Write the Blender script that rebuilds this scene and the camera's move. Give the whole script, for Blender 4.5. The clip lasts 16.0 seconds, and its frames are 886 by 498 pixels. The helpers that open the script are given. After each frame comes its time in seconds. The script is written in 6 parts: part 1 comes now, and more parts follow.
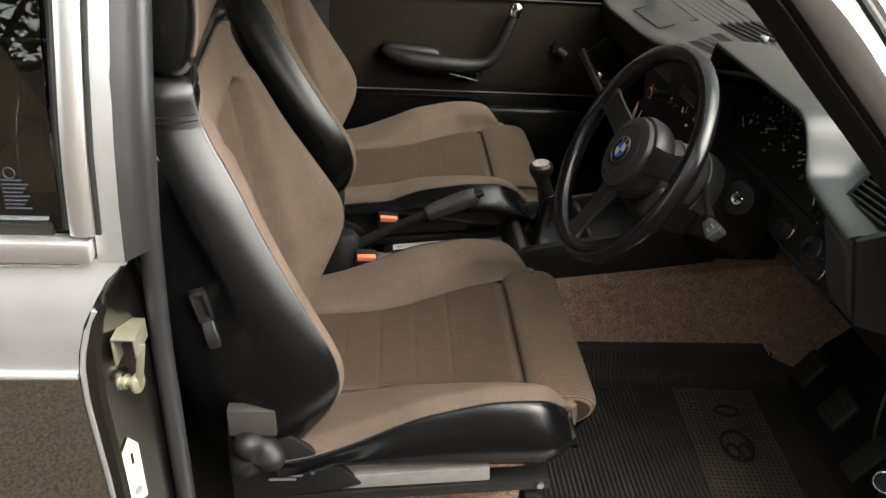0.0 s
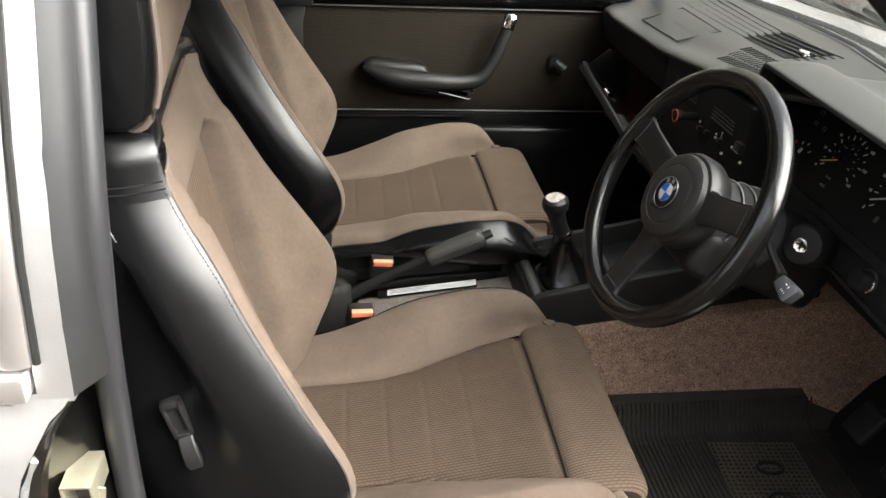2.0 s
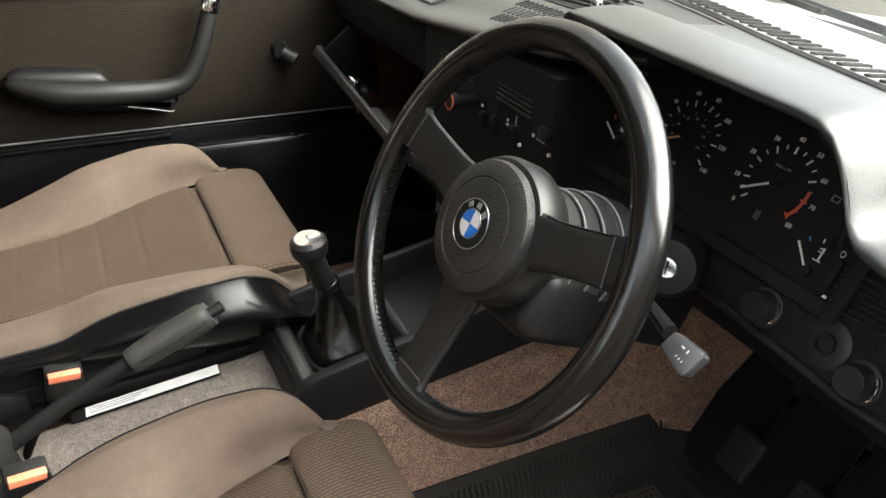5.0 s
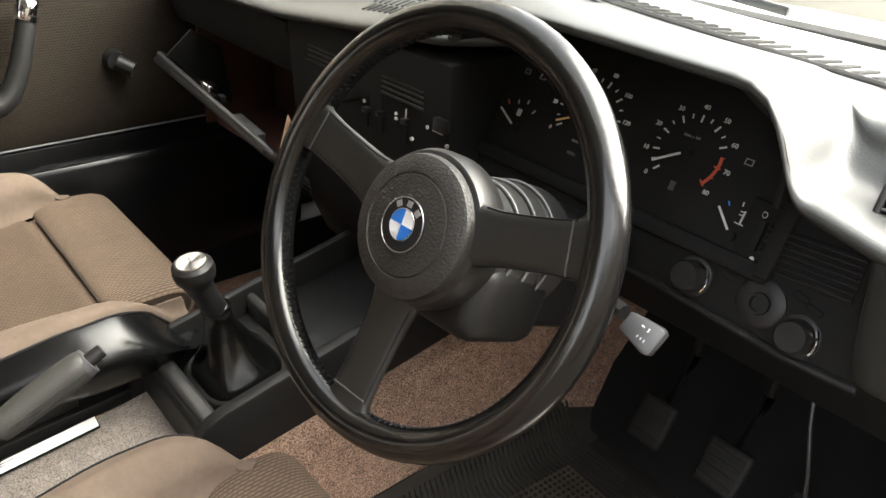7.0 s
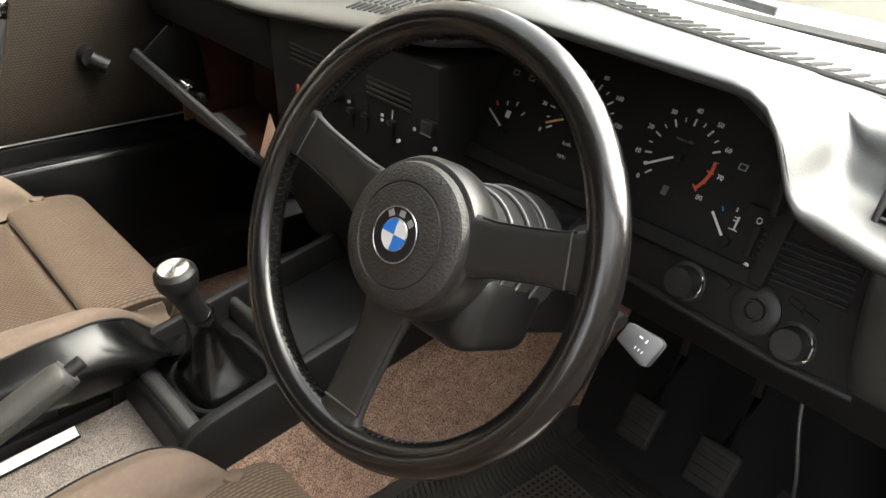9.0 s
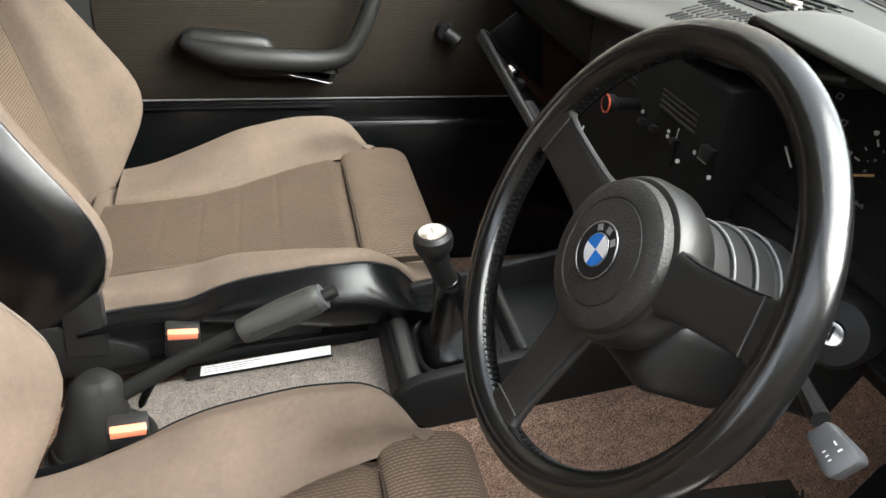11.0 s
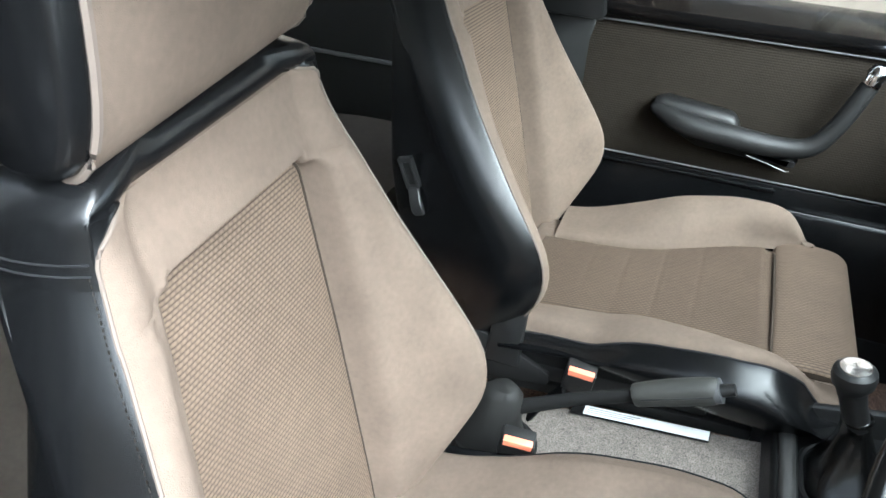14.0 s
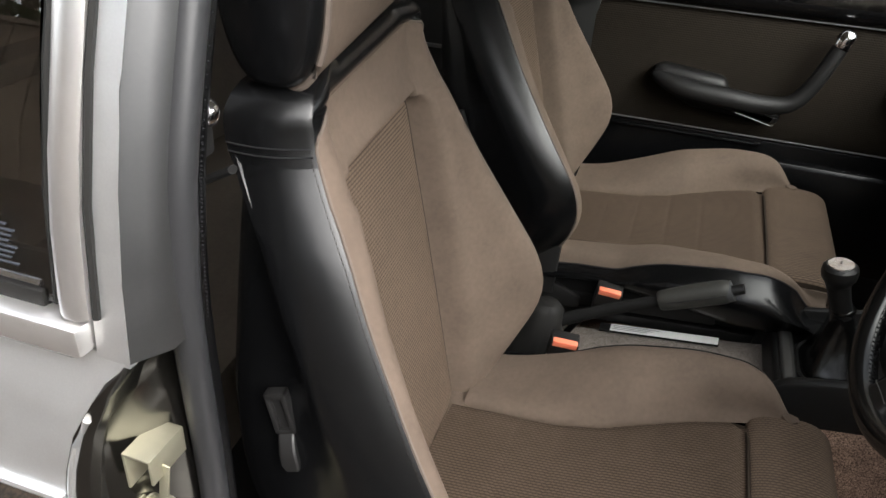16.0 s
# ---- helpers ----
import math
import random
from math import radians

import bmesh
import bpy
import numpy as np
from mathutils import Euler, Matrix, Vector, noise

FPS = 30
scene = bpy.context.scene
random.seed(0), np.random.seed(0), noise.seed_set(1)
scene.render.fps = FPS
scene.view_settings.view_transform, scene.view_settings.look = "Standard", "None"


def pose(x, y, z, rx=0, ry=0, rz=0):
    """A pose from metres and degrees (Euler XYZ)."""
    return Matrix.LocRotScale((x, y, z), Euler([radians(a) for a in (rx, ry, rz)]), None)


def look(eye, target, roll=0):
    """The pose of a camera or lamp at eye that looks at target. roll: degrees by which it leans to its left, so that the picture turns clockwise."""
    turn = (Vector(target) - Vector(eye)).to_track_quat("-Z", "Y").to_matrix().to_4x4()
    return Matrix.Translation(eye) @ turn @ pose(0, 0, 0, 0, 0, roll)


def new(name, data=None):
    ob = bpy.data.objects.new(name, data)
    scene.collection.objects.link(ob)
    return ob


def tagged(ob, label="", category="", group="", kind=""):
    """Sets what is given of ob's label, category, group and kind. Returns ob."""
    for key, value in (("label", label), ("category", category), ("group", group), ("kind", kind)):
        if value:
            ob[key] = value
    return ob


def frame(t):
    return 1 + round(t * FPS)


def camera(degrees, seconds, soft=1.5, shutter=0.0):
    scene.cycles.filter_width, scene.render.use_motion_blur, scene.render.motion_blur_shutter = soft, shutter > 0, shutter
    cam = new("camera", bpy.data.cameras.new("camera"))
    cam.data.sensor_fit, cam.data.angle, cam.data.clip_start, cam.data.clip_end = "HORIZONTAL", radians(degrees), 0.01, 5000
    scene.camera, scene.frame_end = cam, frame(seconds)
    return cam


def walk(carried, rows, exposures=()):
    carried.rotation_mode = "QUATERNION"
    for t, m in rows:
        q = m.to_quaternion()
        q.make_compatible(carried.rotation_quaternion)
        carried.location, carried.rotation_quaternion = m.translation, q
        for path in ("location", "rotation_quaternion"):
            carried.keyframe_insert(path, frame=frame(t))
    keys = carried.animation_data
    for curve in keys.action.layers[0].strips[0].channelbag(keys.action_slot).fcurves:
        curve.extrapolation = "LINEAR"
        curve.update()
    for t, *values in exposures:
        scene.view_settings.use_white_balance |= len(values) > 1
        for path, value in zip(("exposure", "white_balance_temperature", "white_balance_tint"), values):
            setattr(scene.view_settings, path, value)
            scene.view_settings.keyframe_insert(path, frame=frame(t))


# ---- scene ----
# ---- camera and walk ----
cam = camera(60.3, 16.0)
PATH = [
    (0, (-0.253, -1.243, 1.387), (-0.094, 0.478, 0.38), 3.8),
    (0.5, (-0.254, -1.212, 1.378), (-0.116, 0.511, 0.372), 3.7),
    (1, (-0.271, -1.139, 1.374), (-0.14, 0.582, 0.364), 3.8),
    (1.5, (-0.298, -1.073, 1.372), (-0.163, 0.649, 0.364), 3.8),
    (2, (-0.308, -1.027, 1.367), (-0.06, 0.685, 0.363), 3.4),
    (2.5, (-0.285, -0.967, 1.355), (0.119, 0.717, 0.353), 3.0),
    (3, (-0.231, -0.868, 1.338), (0.247, 0.797, 0.338), 2.9),
    (3.5, (-0.179, -0.794, 1.321), (0.345, 0.859, 0.324), 3.0),
    (4, (-0.153, -0.744, 1.293), (0.396, 0.9, 0.296), 3.0),
    (4.5, (-0.159, -0.684, 1.257), (0.481, 0.929, 0.263), 3.1),
    (5, (-0.166, -0.642, 1.231), (0.635, 0.904, 0.249), 2.9),
    (5.2, (-0.169, -0.634, 1.226), (0.699, 0.88, 0.249), 3.0),
    (7.3, (-0.223, -0.552, 1.205), (0.967, 0.727, 0.232), 3.0),
    (7.5, (-0.235, -0.545, 1.213), (0.983, 0.702, 0.233), 3.1),
    (8, (-0.249, -0.537, 1.219), (1.013, 0.664, 0.236), 3.1),
    (8.2, (-0.251, -0.536, 1.219), (1.018, 0.657, 0.237), 3.1),
    (10.3, (-0.096, -0.573, 1.198), (0.64, 0.985, 0.183), 4.0),
    (10.5, (-0.094, -0.58, 1.205), (0.542, 1.016, 0.181), 3.9),
    (11, (-0.108, -0.585, 1.217), (0.306, 1.076, 0.183), 4.2),
    (11.5, (-0.103, -0.591, 1.236), (0.123, 1.102, 0.195), 4.3),
    (12, (-0.102, -0.584, 1.255), (-0.054, 1.121, 0.21), 4.3),
    (12.5, (-0.118, -0.569, 1.276), (-0.226, 1.13, 0.226), 4.2),
    (13, (-0.125, -0.567, 1.285), (-0.431, 1.112, 0.242), 3.7),
    (13.5, (-0.137, -0.579, 1.304), (-0.611, 1.056, 0.253), 3.6),
    (14, (-0.15, -0.624, 1.304), (-0.726, 0.984, 0.264), 3.7),
    (14.5, (-0.185, -0.694, 1.316), (-0.784, 0.904, 0.274), 3.7),
    (15, (-0.2, -0.777, 1.325), (-0.806, 0.817, 0.28), 3.8),
    (15.5, (-0.203, -0.837, 1.322), (-0.788, 0.769, 0.283), 3.6),
    (16, (-0.197, -0.869, 1.309), (-0.7, 0.768, 0.275), 3.4),
]
EXPOSURES = [(0.0, 2.17, 6750, 8), (1.0, 2.60, 6650, 8), (1.5, 2.74, 6600, 9), (2.0, 2.92, 6600, 9), (2.5, 3.34, 6450, 9), (3.0, 3.5, 6400, 9), (4.5, 3.3, 6600, 9), (8.0, 3.92, 6950, 10), (10.5, 3.58, 6600, 9), (12.0, 3.66, 5950, 5), (13.0, 3.88, 5650, 2), (13.5, 3.78, 5550, 2), (14.0, 3.60, 5580, 2), (14.5, 3.44, 5680, 3), (15.0, 2.95, 6250, 8), (15.5, 2.5, 6400, 9), (16.0, 2.05, 6450, 10)]
walk(cam, [(t, look(eye, target, roll)) for t, eye, target, roll in PATH], EXPOSURES)

# ---- world, sun, exposure ----
world = bpy.data.worlds.new("overcast_sky")
scene.world = world
world.use_nodes = True
wn = world.node_tree
wn.nodes.clear()
sky = wn.nodes.new("ShaderNodeTexSky")
sky.sky_type = "NISHITA"
sky.sun_disc = False
sky.sun_elevation, sky.sun_rotation = radians(43), radians(125)
sky.air_density, sky.dust_density, sky.ozone_density = 1.0, 4.0, 0.6
pale = wn.nodes.new("ShaderNodeHueSaturation")
pale.inputs["Saturation"].default_value = 0.25
bg = wn.nodes.new("ShaderNodeBackground")
bg.inputs["Strength"].default_value = 0.15
wout = wn.nodes.new("ShaderNodeOutputWorld")
wn.links.new(sky.outputs[0], pale.inputs["Color"])
wn.links.new(pale.outputs[0], bg.inputs["Color"])
wn.links.new(bg.outputs[0], wout.inputs["Surface"])
sun_lamp = bpy.data.lights.new("sun", "SUN")
sun_lamp.energy, sun_lamp.angle, sun_lamp.color = 1.5, radians(70), (1.0, 0.97, 0.93)
sun = new("sun", sun_lamp)
sun.matrix_world = look((4.3, -3.0, 5.6), (0.0, 0.0, 0.7))


# ---- materials ----
def mat(name, color, rough=0.6, metal=0.0, var=0.12, scale=30.0, bump=0.0, bump_scale=300.0, kind="noise",
        sheen=0.0, coat=0.0, spec=0.5, stain=0.0, coords="Object"):
    """Principled surface with fine grain and a broader stain, both in metres."""
    m = bpy.data.materials.new(name)
    m.use_nodes = True
    t = m.node_tree
    b = t.nodes["Principled BSDF"]
    b.inputs["Roughness"].default_value = rough
    b.inputs["Metallic"].default_value = metal
    b.inputs["Specular IOR Level"].default_value = spec
    if sheen:
        b.inputs["Sheen Weight"].default_value = sheen
        b.inputs["Sheen Roughness"].default_value = 0.45
        b.inputs["Sheen Tint"].default_value = (*[min(1, c * 2.5) for c in color], 1)
    if coat:
        b.inputs["Coat Weight"].default_value = coat
        b.inputs["Coat Roughness"].default_value = 0.08
    co = t.nodes.new("ShaderNodeTexCoord")
    fine = t.nodes.new("ShaderNodeTexNoise")
    fine.inputs["Scale"].default_value = scale
    fine.inputs["Detail"].default_value = 6
    wide = t.nodes.new("ShaderNodeTexNoise")
    wide.inputs["Scale"].default_value = scale * 0.12
    wide.inputs["Detail"].default_value = 3
    for n in (fine, wide):
        t.links.new(co.outputs[coords], n.inputs["Vector"])
    mix = t.nodes.new("ShaderNodeMix")
    mix.data_type = "RGBA"
    mix.inputs["A"].default_value = (*[c * (1 - var) for c in color], 1)
    mix.inputs["B"].default_value = (*[min(1, c * (1 + var)) for c in color], 1)
    crisp = t.nodes.new("ShaderNodeMapRange")
    crisp.inputs["From Min"].default_value, crisp.inputs["From Max"].default_value = (0.38, 0.62) if var > 0.45 else (0.0, 1.0)
    t.links.new(fine.outputs["Fac"], crisp.inputs["Value"])
    t.links.new(crisp.outputs["Result"], mix.inputs["Factor"])
    mul = t.nodes.new("ShaderNodeMix")
    mul.data_type = "RGBA"
    mul.blend_type = "MULTIPLY"
    mul.inputs["Factor"].default_value = 1.0
    ramp = t.nodes.new("ShaderNodeMapRange")
    ramp.inputs["From Min"].default_value, ramp.inputs["From Max"].default_value = 0.3, 0.7
    ramp.inputs["To Min"].default_value, ramp.inputs["To Max"].default_value = 1 - 0.3 * var - stain, 1 + 0.15 * var
    t.links.new(wide.outputs["Fac"], ramp.inputs["Value"])
    t.links.new(mix.outputs["Result"], mul.inputs["A"])
    t.links.new(ramp.outputs["Result"], mul.inputs["B"])
    t.links.new(mul.outputs["Result"], b.inputs["Base Color"])
    rr = t.nodes.new("ShaderNodeMapRange")
    rr.inputs["To Min"].default_value, rr.inputs["To Max"].default_value = rough * 0.85, min(1, rough * 1.15)
    t.links.new(wide.outputs["Fac"], rr.inputs["Value"])
    t.links.new(rr.outputs["Result"], b.inputs["Roughness"])
    if bump:
        bp = t.nodes.new("ShaderNodeBump")
        bp.inputs["Strength"].default_value = min(1.0, bump)
        bp.inputs["Distance"].default_value = 0.0012
        if kind == "grain":
            g = t.nodes.new("ShaderNodeTexVoronoi")
            g.inputs["Scale"].default_value = bump_scale
            out = g.outputs["Distance"]
        else:
            g = t.nodes.new("ShaderNodeTexNoise")
            g.inputs["Scale"].default_value = bump_scale
            g.inputs["Detail"].default_value = 4
            out = g.outputs["Fac"]
        t.links.new(co.outputs[coords], g.inputs["Vector"])
        t.links.new(out, bp.inputs["Height"])
        t.links.new(bp.outputs["Normal"], b.inputs["Normal"])
    return m


def woven(name, light, dark, w, h, bump=0.8):
    """Ribbed cloth: soft rows of height h, split into staggered cells of width w, in metres on the UV map."""
    m = mat(name, light, 0.9, spec=0.08, var=0.16, scale=60, sheen=0.12, coords="UV", stain=0.12)
    t = m.node_tree
    b = t.nodes["Principled BSDF"]
    co = [n for n in t.nodes if n.bl_idname == "ShaderNodeTexCoord"][0]

    def op(kind, a, c=None):
        n = t.nodes.new("ShaderNodeMath")
        n.operation = kind
        for k, v in enumerate((a, c)):
            if isinstance(v, (int, float)):
                n.inputs[k].default_value = v
            elif v is not None:
                t.links.new(v, n.inputs[k])
        return n.outputs[0]
    sep = t.nodes.new("ShaderNodeSeparateXYZ")
    t.links.new(co.outputs["UV"], sep.inputs[0])
    row = op("DIVIDE", sep.outputs[1], h)
    rib = op("POWER", op("ABSOLUTE", op("SINE", op("MULTIPLY", row, math.pi))), 0.55)
    odd = op("MULTIPLY", op("FLOORED_MODULO", op("FLOOR", row), 2.0), 0.5)
    cell = op("ABSOLUTE", op("SINE", op("MULTIPLY", op("ADD", op("DIVIDE", sep.outputs[0], w), odd), math.pi)))
    height = op("MULTIPLY", rib, op("ADD", op("MULTIPLY", cell, 0.32), 0.68))
    mix = t.nodes.new("ShaderNodeMix")
    mix.data_type = "RGBA"
    mix.inputs["A"].default_value = (*[d / l for d, l in zip(dark, light)], 1)
    mix.inputs["B"].default_value = (1, 1, 1, 1)
    t.links.new(op("POWER", height, 1.1), mix.inputs["Factor"])
    old = b.inputs["Base Color"].links[0].from_socket
    mul = t.nodes.new("ShaderNodeMix")
    mul.data_type = "RGBA"
    mul.blend_type = "MULTIPLY"
    mul.inputs["Factor"].default_value = 1.0
    t.links.new(old, mul.inputs["A"])
    t.links.new(mix.outputs["Result"], mul.inputs["B"])
    t.links.new(mul.outputs["Result"], b.inputs["Base Color"])
    bp = t.nodes.new("ShaderNodeBump")
    bp.inputs["Strength"].default_value = bump
    bp.inputs["Distance"].default_value = 0.0012
    t.links.new(height, bp.inputs["Height"])
    t.links.new(bp.outputs["Normal"], b.inputs["Normal"])
    return m


def glass_mat(name, color, rough=0.0):
    m = bpy.data.materials.new(name)
    m.use_nodes = True
    b = m.node_tree.nodes["Principled BSDF"]
    b.inputs["Base Color"].default_value = (*color, 1)
    b.inputs["Transmission Weight"].default_value = 1.0
    b.inputs["Roughness"].default_value = rough
    b.inputs["IOR"].default_value = 1.45
    return m


def screen_mat(name, color):
    """Laminated glass: light passes with a faint tint, and a mirror sheen lies on it."""
    m = bpy.data.materials.new(name)
    m.use_nodes = True
    t = m.node_tree
    t.nodes.clear()
    out = t.nodes.new("ShaderNodeOutputMaterial")
    mix = t.nodes.new("ShaderNodeMixShader")
    clear = t.nodes.new("ShaderNodeBsdfTransparent")
    clear.inputs["Color"].default_value = (*color, 1)
    gloss = t.nodes.new("ShaderNodeBsdfGlossy")
    gloss.inputs["Roughness"].default_value = 0.02
    edge = t.nodes.new("ShaderNodeLayerWeight")
    steep = t.nodes.new("ShaderNodeMath")
    steep.operation = "POWER"
    steep.inputs[1].default_value = 5.0
    sheen = t.nodes.new("ShaderNodeMath")
    sheen.operation = "MULTIPLY_ADD"
    sheen.inputs[1].default_value, sheen.inputs[2].default_value = 0.6, 0.03
    t.links.new(edge.outputs["Facing"], steep.inputs[0])
    t.links.new(steep.outputs[0], sheen.inputs[0])
    t.links.new(sheen.outputs[0], mix.inputs[0])
    t.links.new(clear.outputs[0], mix.inputs[1])
    t.links.new(gloss.outputs[0], mix.inputs[2])
    t.links.new(mix.outputs[0], out.inputs["Surface"])
    return m


SCREENGLASS = screen_mat("laminated_screen_glass", (0.885, 0.90, 0.89))
VELOUR = mat("brown_velour", (0.1005, 0.0765, 0.0597), 0.9, spec=0.1, var=0.17, scale=150, bump=0.35, bump_scale=900, sheen=0.15, stain=0.11)
# Velour again, darkened and greyed for the shade on the rear bench.
SHADEVELOUR = mat("shaded_bench_velour", (0.062, 0.053, 0.0445), 0.9, spec=0.1, var=0.18, scale=130, bump=0.3, bump_scale=900, sheen=0.12, stain=0.12)
PIPING = mat("brown_piping", (0.080, 0.062, 0.050), 0.8, var=0.08, scale=80)
WEAVE = woven("woven_seat_cloth", (0.122, 0.0892, 0.0660), (0.0235, 0.0170, 0.0124), 0.0068, 0.0046, 0.40)
# Darker copy of the seat weave; the cushion's shade is in its colour.
SHADEWEAVE = woven("shaded_cushion_cloth", (0.081, 0.0585, 0.0430), (0.0158, 0.0113, 0.0082), 0.0068, 0.0046, 0.40)
DOORCLOTH = woven("door_cloth", (0.0225, 0.0182, 0.0139), (0.0105, 0.0084, 0.0064), 0.0060, 0.0046, 0.5)
VINYL = mat("black_vinyl", (0.0030, 0.0031, 0.0034), 0.25, spec=0.34, var=0.25, scale=18, bump=0.05, bump_scale=900, kind="grain", stain=0.1)
THREAD = mat("brown_thread", (0.014, 0.0115, 0.0095), 0.85, spec=0.05)
# Seam brown that also carries the shade of creases in its dark colour.
SEAMSHADE = mat("seam_and_crease_shade", (0.030, 0.0232, 0.0182), 0.9, spec=0.05)
STITCH = mat("black_thread", (0.010, 0.010, 0.011), 0.8, spec=0.1)
PLASTIC = mat("black_plastic", (0.0080, 0.0079, 0.0079), 0.45, spec=0.35, var=0.2, scale=25, bump=0.15, bump_scale=1200, kind="grain")
MATTE = mat("matte_black_plastic", (0.0075, 0.0073, 0.0072), 0.75, spec=0.15, var=0.2, scale=25)
DASH = mat("charcoal_dash_pad", (0.0225, 0.0243, 0.0235), 0.40, spec=0.55, var=0.12, scale=14, bump=0.09, bump_scale=700, kind="grain", stain=0.08)
LEATHER = mat("worn_black_leather", (0.0034, 0.0034, 0.0034), 0.20, spec=0.48, var=0.25, scale=40, bump=0.06, bump_scale=700, kind="grain", stain=0.15)
SPOKEHIDE = mat("matte_spoke_leather", (0.0062, 0.0060, 0.0057), 0.44, spec=0.5, var=0.25, scale=40, bump=0.08, bump_scale=700, kind="grain", stain=0.12)
HUBPAD = mat("grained_hub_pad", (0.0140, 0.0130, 0.0120), 0.55, var=0.2, scale=60, bump=0.45, bump_scale=420, kind="grain")
CARPET = mat("brown_carpet", (0.262, 0.172, 0.128), 0.95, spec=0.05, var=0.62, scale=520, bump=1.0, bump_scale=700, stain=0.04)
CARPETGREY = mat("heather_carpet", (0.205, 0.180, 0.160), 0.95, spec=0.05, var=0.46, scale=600, bump=1.0, bump_scale=700, stain=0.04)
KNOBBLACK = mat("satin_black_knob", (0.006, 0.006, 0.0062), 0.5, spec=0.3, var=0.15, scale=40)
RUBBER = mat("black_rubber", (0.0125, 0.0122, 0.0115), 0.6, spec=0.15, var=0.25, scale=20, bump=0.1, bump_scale=400, stain=0.15)
SEALRUBBER = mat("glossy_door_seal_rubber", (0.020, 0.0205, 0.022), 0.38, spec=0.6, var=0.15, scale=20, bump=0.06, bump_scale=500)
MATRUBBER = mat("dusty_mat_rubber", (0.036, 0.0330, 0.0285), 0.8, spec=0.12, var=0.4, scale=16, bump=0.2, bump_scale=300, stain=0.35)
MATPAD = mat("worn_heel_pad", (0.065, 0.052, 0.036), 0.8, var=0.4, scale=30, stain=0.3)
CHROME = mat("chrome", (0.75, 0.75, 0.76), 0.12, 1.0, var=0.03)
# Silver paint again; the lower side's dim reflection is set by colour and gloss.
DIMSILVER = mat("dimmed_silver_lower_panel", (0.58, 0.57, 0.55), 0.022, 1.0, var=0.04, scale=600)
ANODISED = mat("dull_bright_moulding", (0.80, 0.785, 0.77), 0.30, 0.92, var=0.06, scale=60)
TRIMLINE = mat("dull_trim_line", (0.10, 0.10, 0.10), 0.4, var=0.1)
STEEL = mat("brushed_steel", (0.45, 0.45, 0.44), 0.35, 1.0, var=0.1, scale=60)
BRASS = mat("zinc_plated_latch", (0.46, 0.44, 0.33), 0.45, 0.85, var=0.15, scale=60)
SILVER = mat("silver_paint", (0.78, 0.79, 0.79), 0.44, 0.94, var=0.05, scale=600, coat=0.6)
# Silver body paint again; both carry the shade of the door opening in colour.
SHADEPILLAR = mat("shaded_pillar_paint", (0.125, 0.126, 0.128), 0.45, 0.97, var=0.05, scale=300, coat=0.3)
SHADESILVER = mat("shaded_silver_paint", (0.100, 0.097, 0.090), 0.24, 0.98, var=0.06, scale=300, coat=0.3)
TINT = glass_mat("tinted_glass", (0.60, 0.56, 0.50))
TINT.node_tree.nodes["Principled BSDF"].inputs["IOR"].default_value = 1.65
REDPL = mat("red_buckle_plastic", (0.78, 0.20, 0.11), 0.35, var=0.06)
WHITE = mat("white_marking", (0.50, 0.50, 0.48), 0.6, var=0.03)
GREYMARK = mat("grey_marking", (0.16, 0.16, 0.16), 0.6, var=0.05)
ORANGE = mat("orange_red_marking", (0.38, 0.055, 0.02), 0.6, var=0.05)
YELLOW = mat("amber_needle", (0.62, 0.36, 0.14), 0.5, var=0.05)
BLUE = mat("blue_enamel", (0.03, 0.22, 0.70), 0.25, var=0.03)
WHITEEN = mat("white_enamel", (0.82, 0.83, 0.84), 0.25, var=0.02)
GREYPL = mat("grey_plastic", (0.03, 0.03, 0.03), 0.45, var=0.12, scale=40)
STALKGREY = mat("satin_grey_stalk", (0.050, 0.0515, 0.054), 0.4, var=0.1, scale=40)
REDFLOCK = mat("brown_flock_lining", (0.075, 0.028, 0.018), 0.9, var=0.2, scale=120)
HINGEGREY = mat("satin_grey_cover", (0.036, 0.033, 0.031), 0.42, var=0.1, scale=40)
RAILSTEEL = mat("zinc_plated_rail", (0.34, 0.33, 0.32), 0.5, 0.7, var=0.2, scale=60)
GRIPGREY = mat("greyed_rubber_grip", (0.028, 0.028, 0.025), 0.55, var=0.3, scale=60, bump=0.3, bump_scale=500)
WORN = mat("worn_grey_edge", (0.04, 0.039, 0.037), 0.5, var=0.4, scale=50, stain=0.2)
BROWNTRIM = mat("brown_vinyl_trim", (0.026, 0.0248, 0.0222), 0.6, var=0.15, scale=40, bump=0.2, bump_scale=700, kind="grain")
ETCHED = mat("pale_etching", (0.022, 0.026, 0.034), 0.7, var=0.05)
PAPER = mat("white_paper", (0.75, 0.75, 0.74), 0.7, var=0.04)
PINKPAPER = mat("buff_paper", (0.72, 0.45, 0.33), 0.7, var=0.06)
CREAM = mat("cream_sticker", (0.72, 0.66, 0.42), 0.6, var=0.05)
BELT = mat("black_webbing", (0.004, 0.004, 0.0042), 0.9, spec=0.05, var=0.2, scale=200, bump=0.4, bump_scale=900)
HEADLINER = mat("pale_headliner", (0.55, 0.53, 0.48), 0.9, var=0.06, scale=90)
WOOD = mat("weathered_fence_wood", (0.30, 0.235, 0.175), 0.85, var=0.35, scale=12, bump=0.5, bump_scale=60, stain=0.15)
BARK = mat("bark", (0.10, 0.075, 0.055), 0.9, var=0.35, scale=15, bump=1.0, bump_scale=40)
LEAF = mat("leaf_green", (0.07, 0.10, 0.035), 0.6, var=0.4, scale=4)
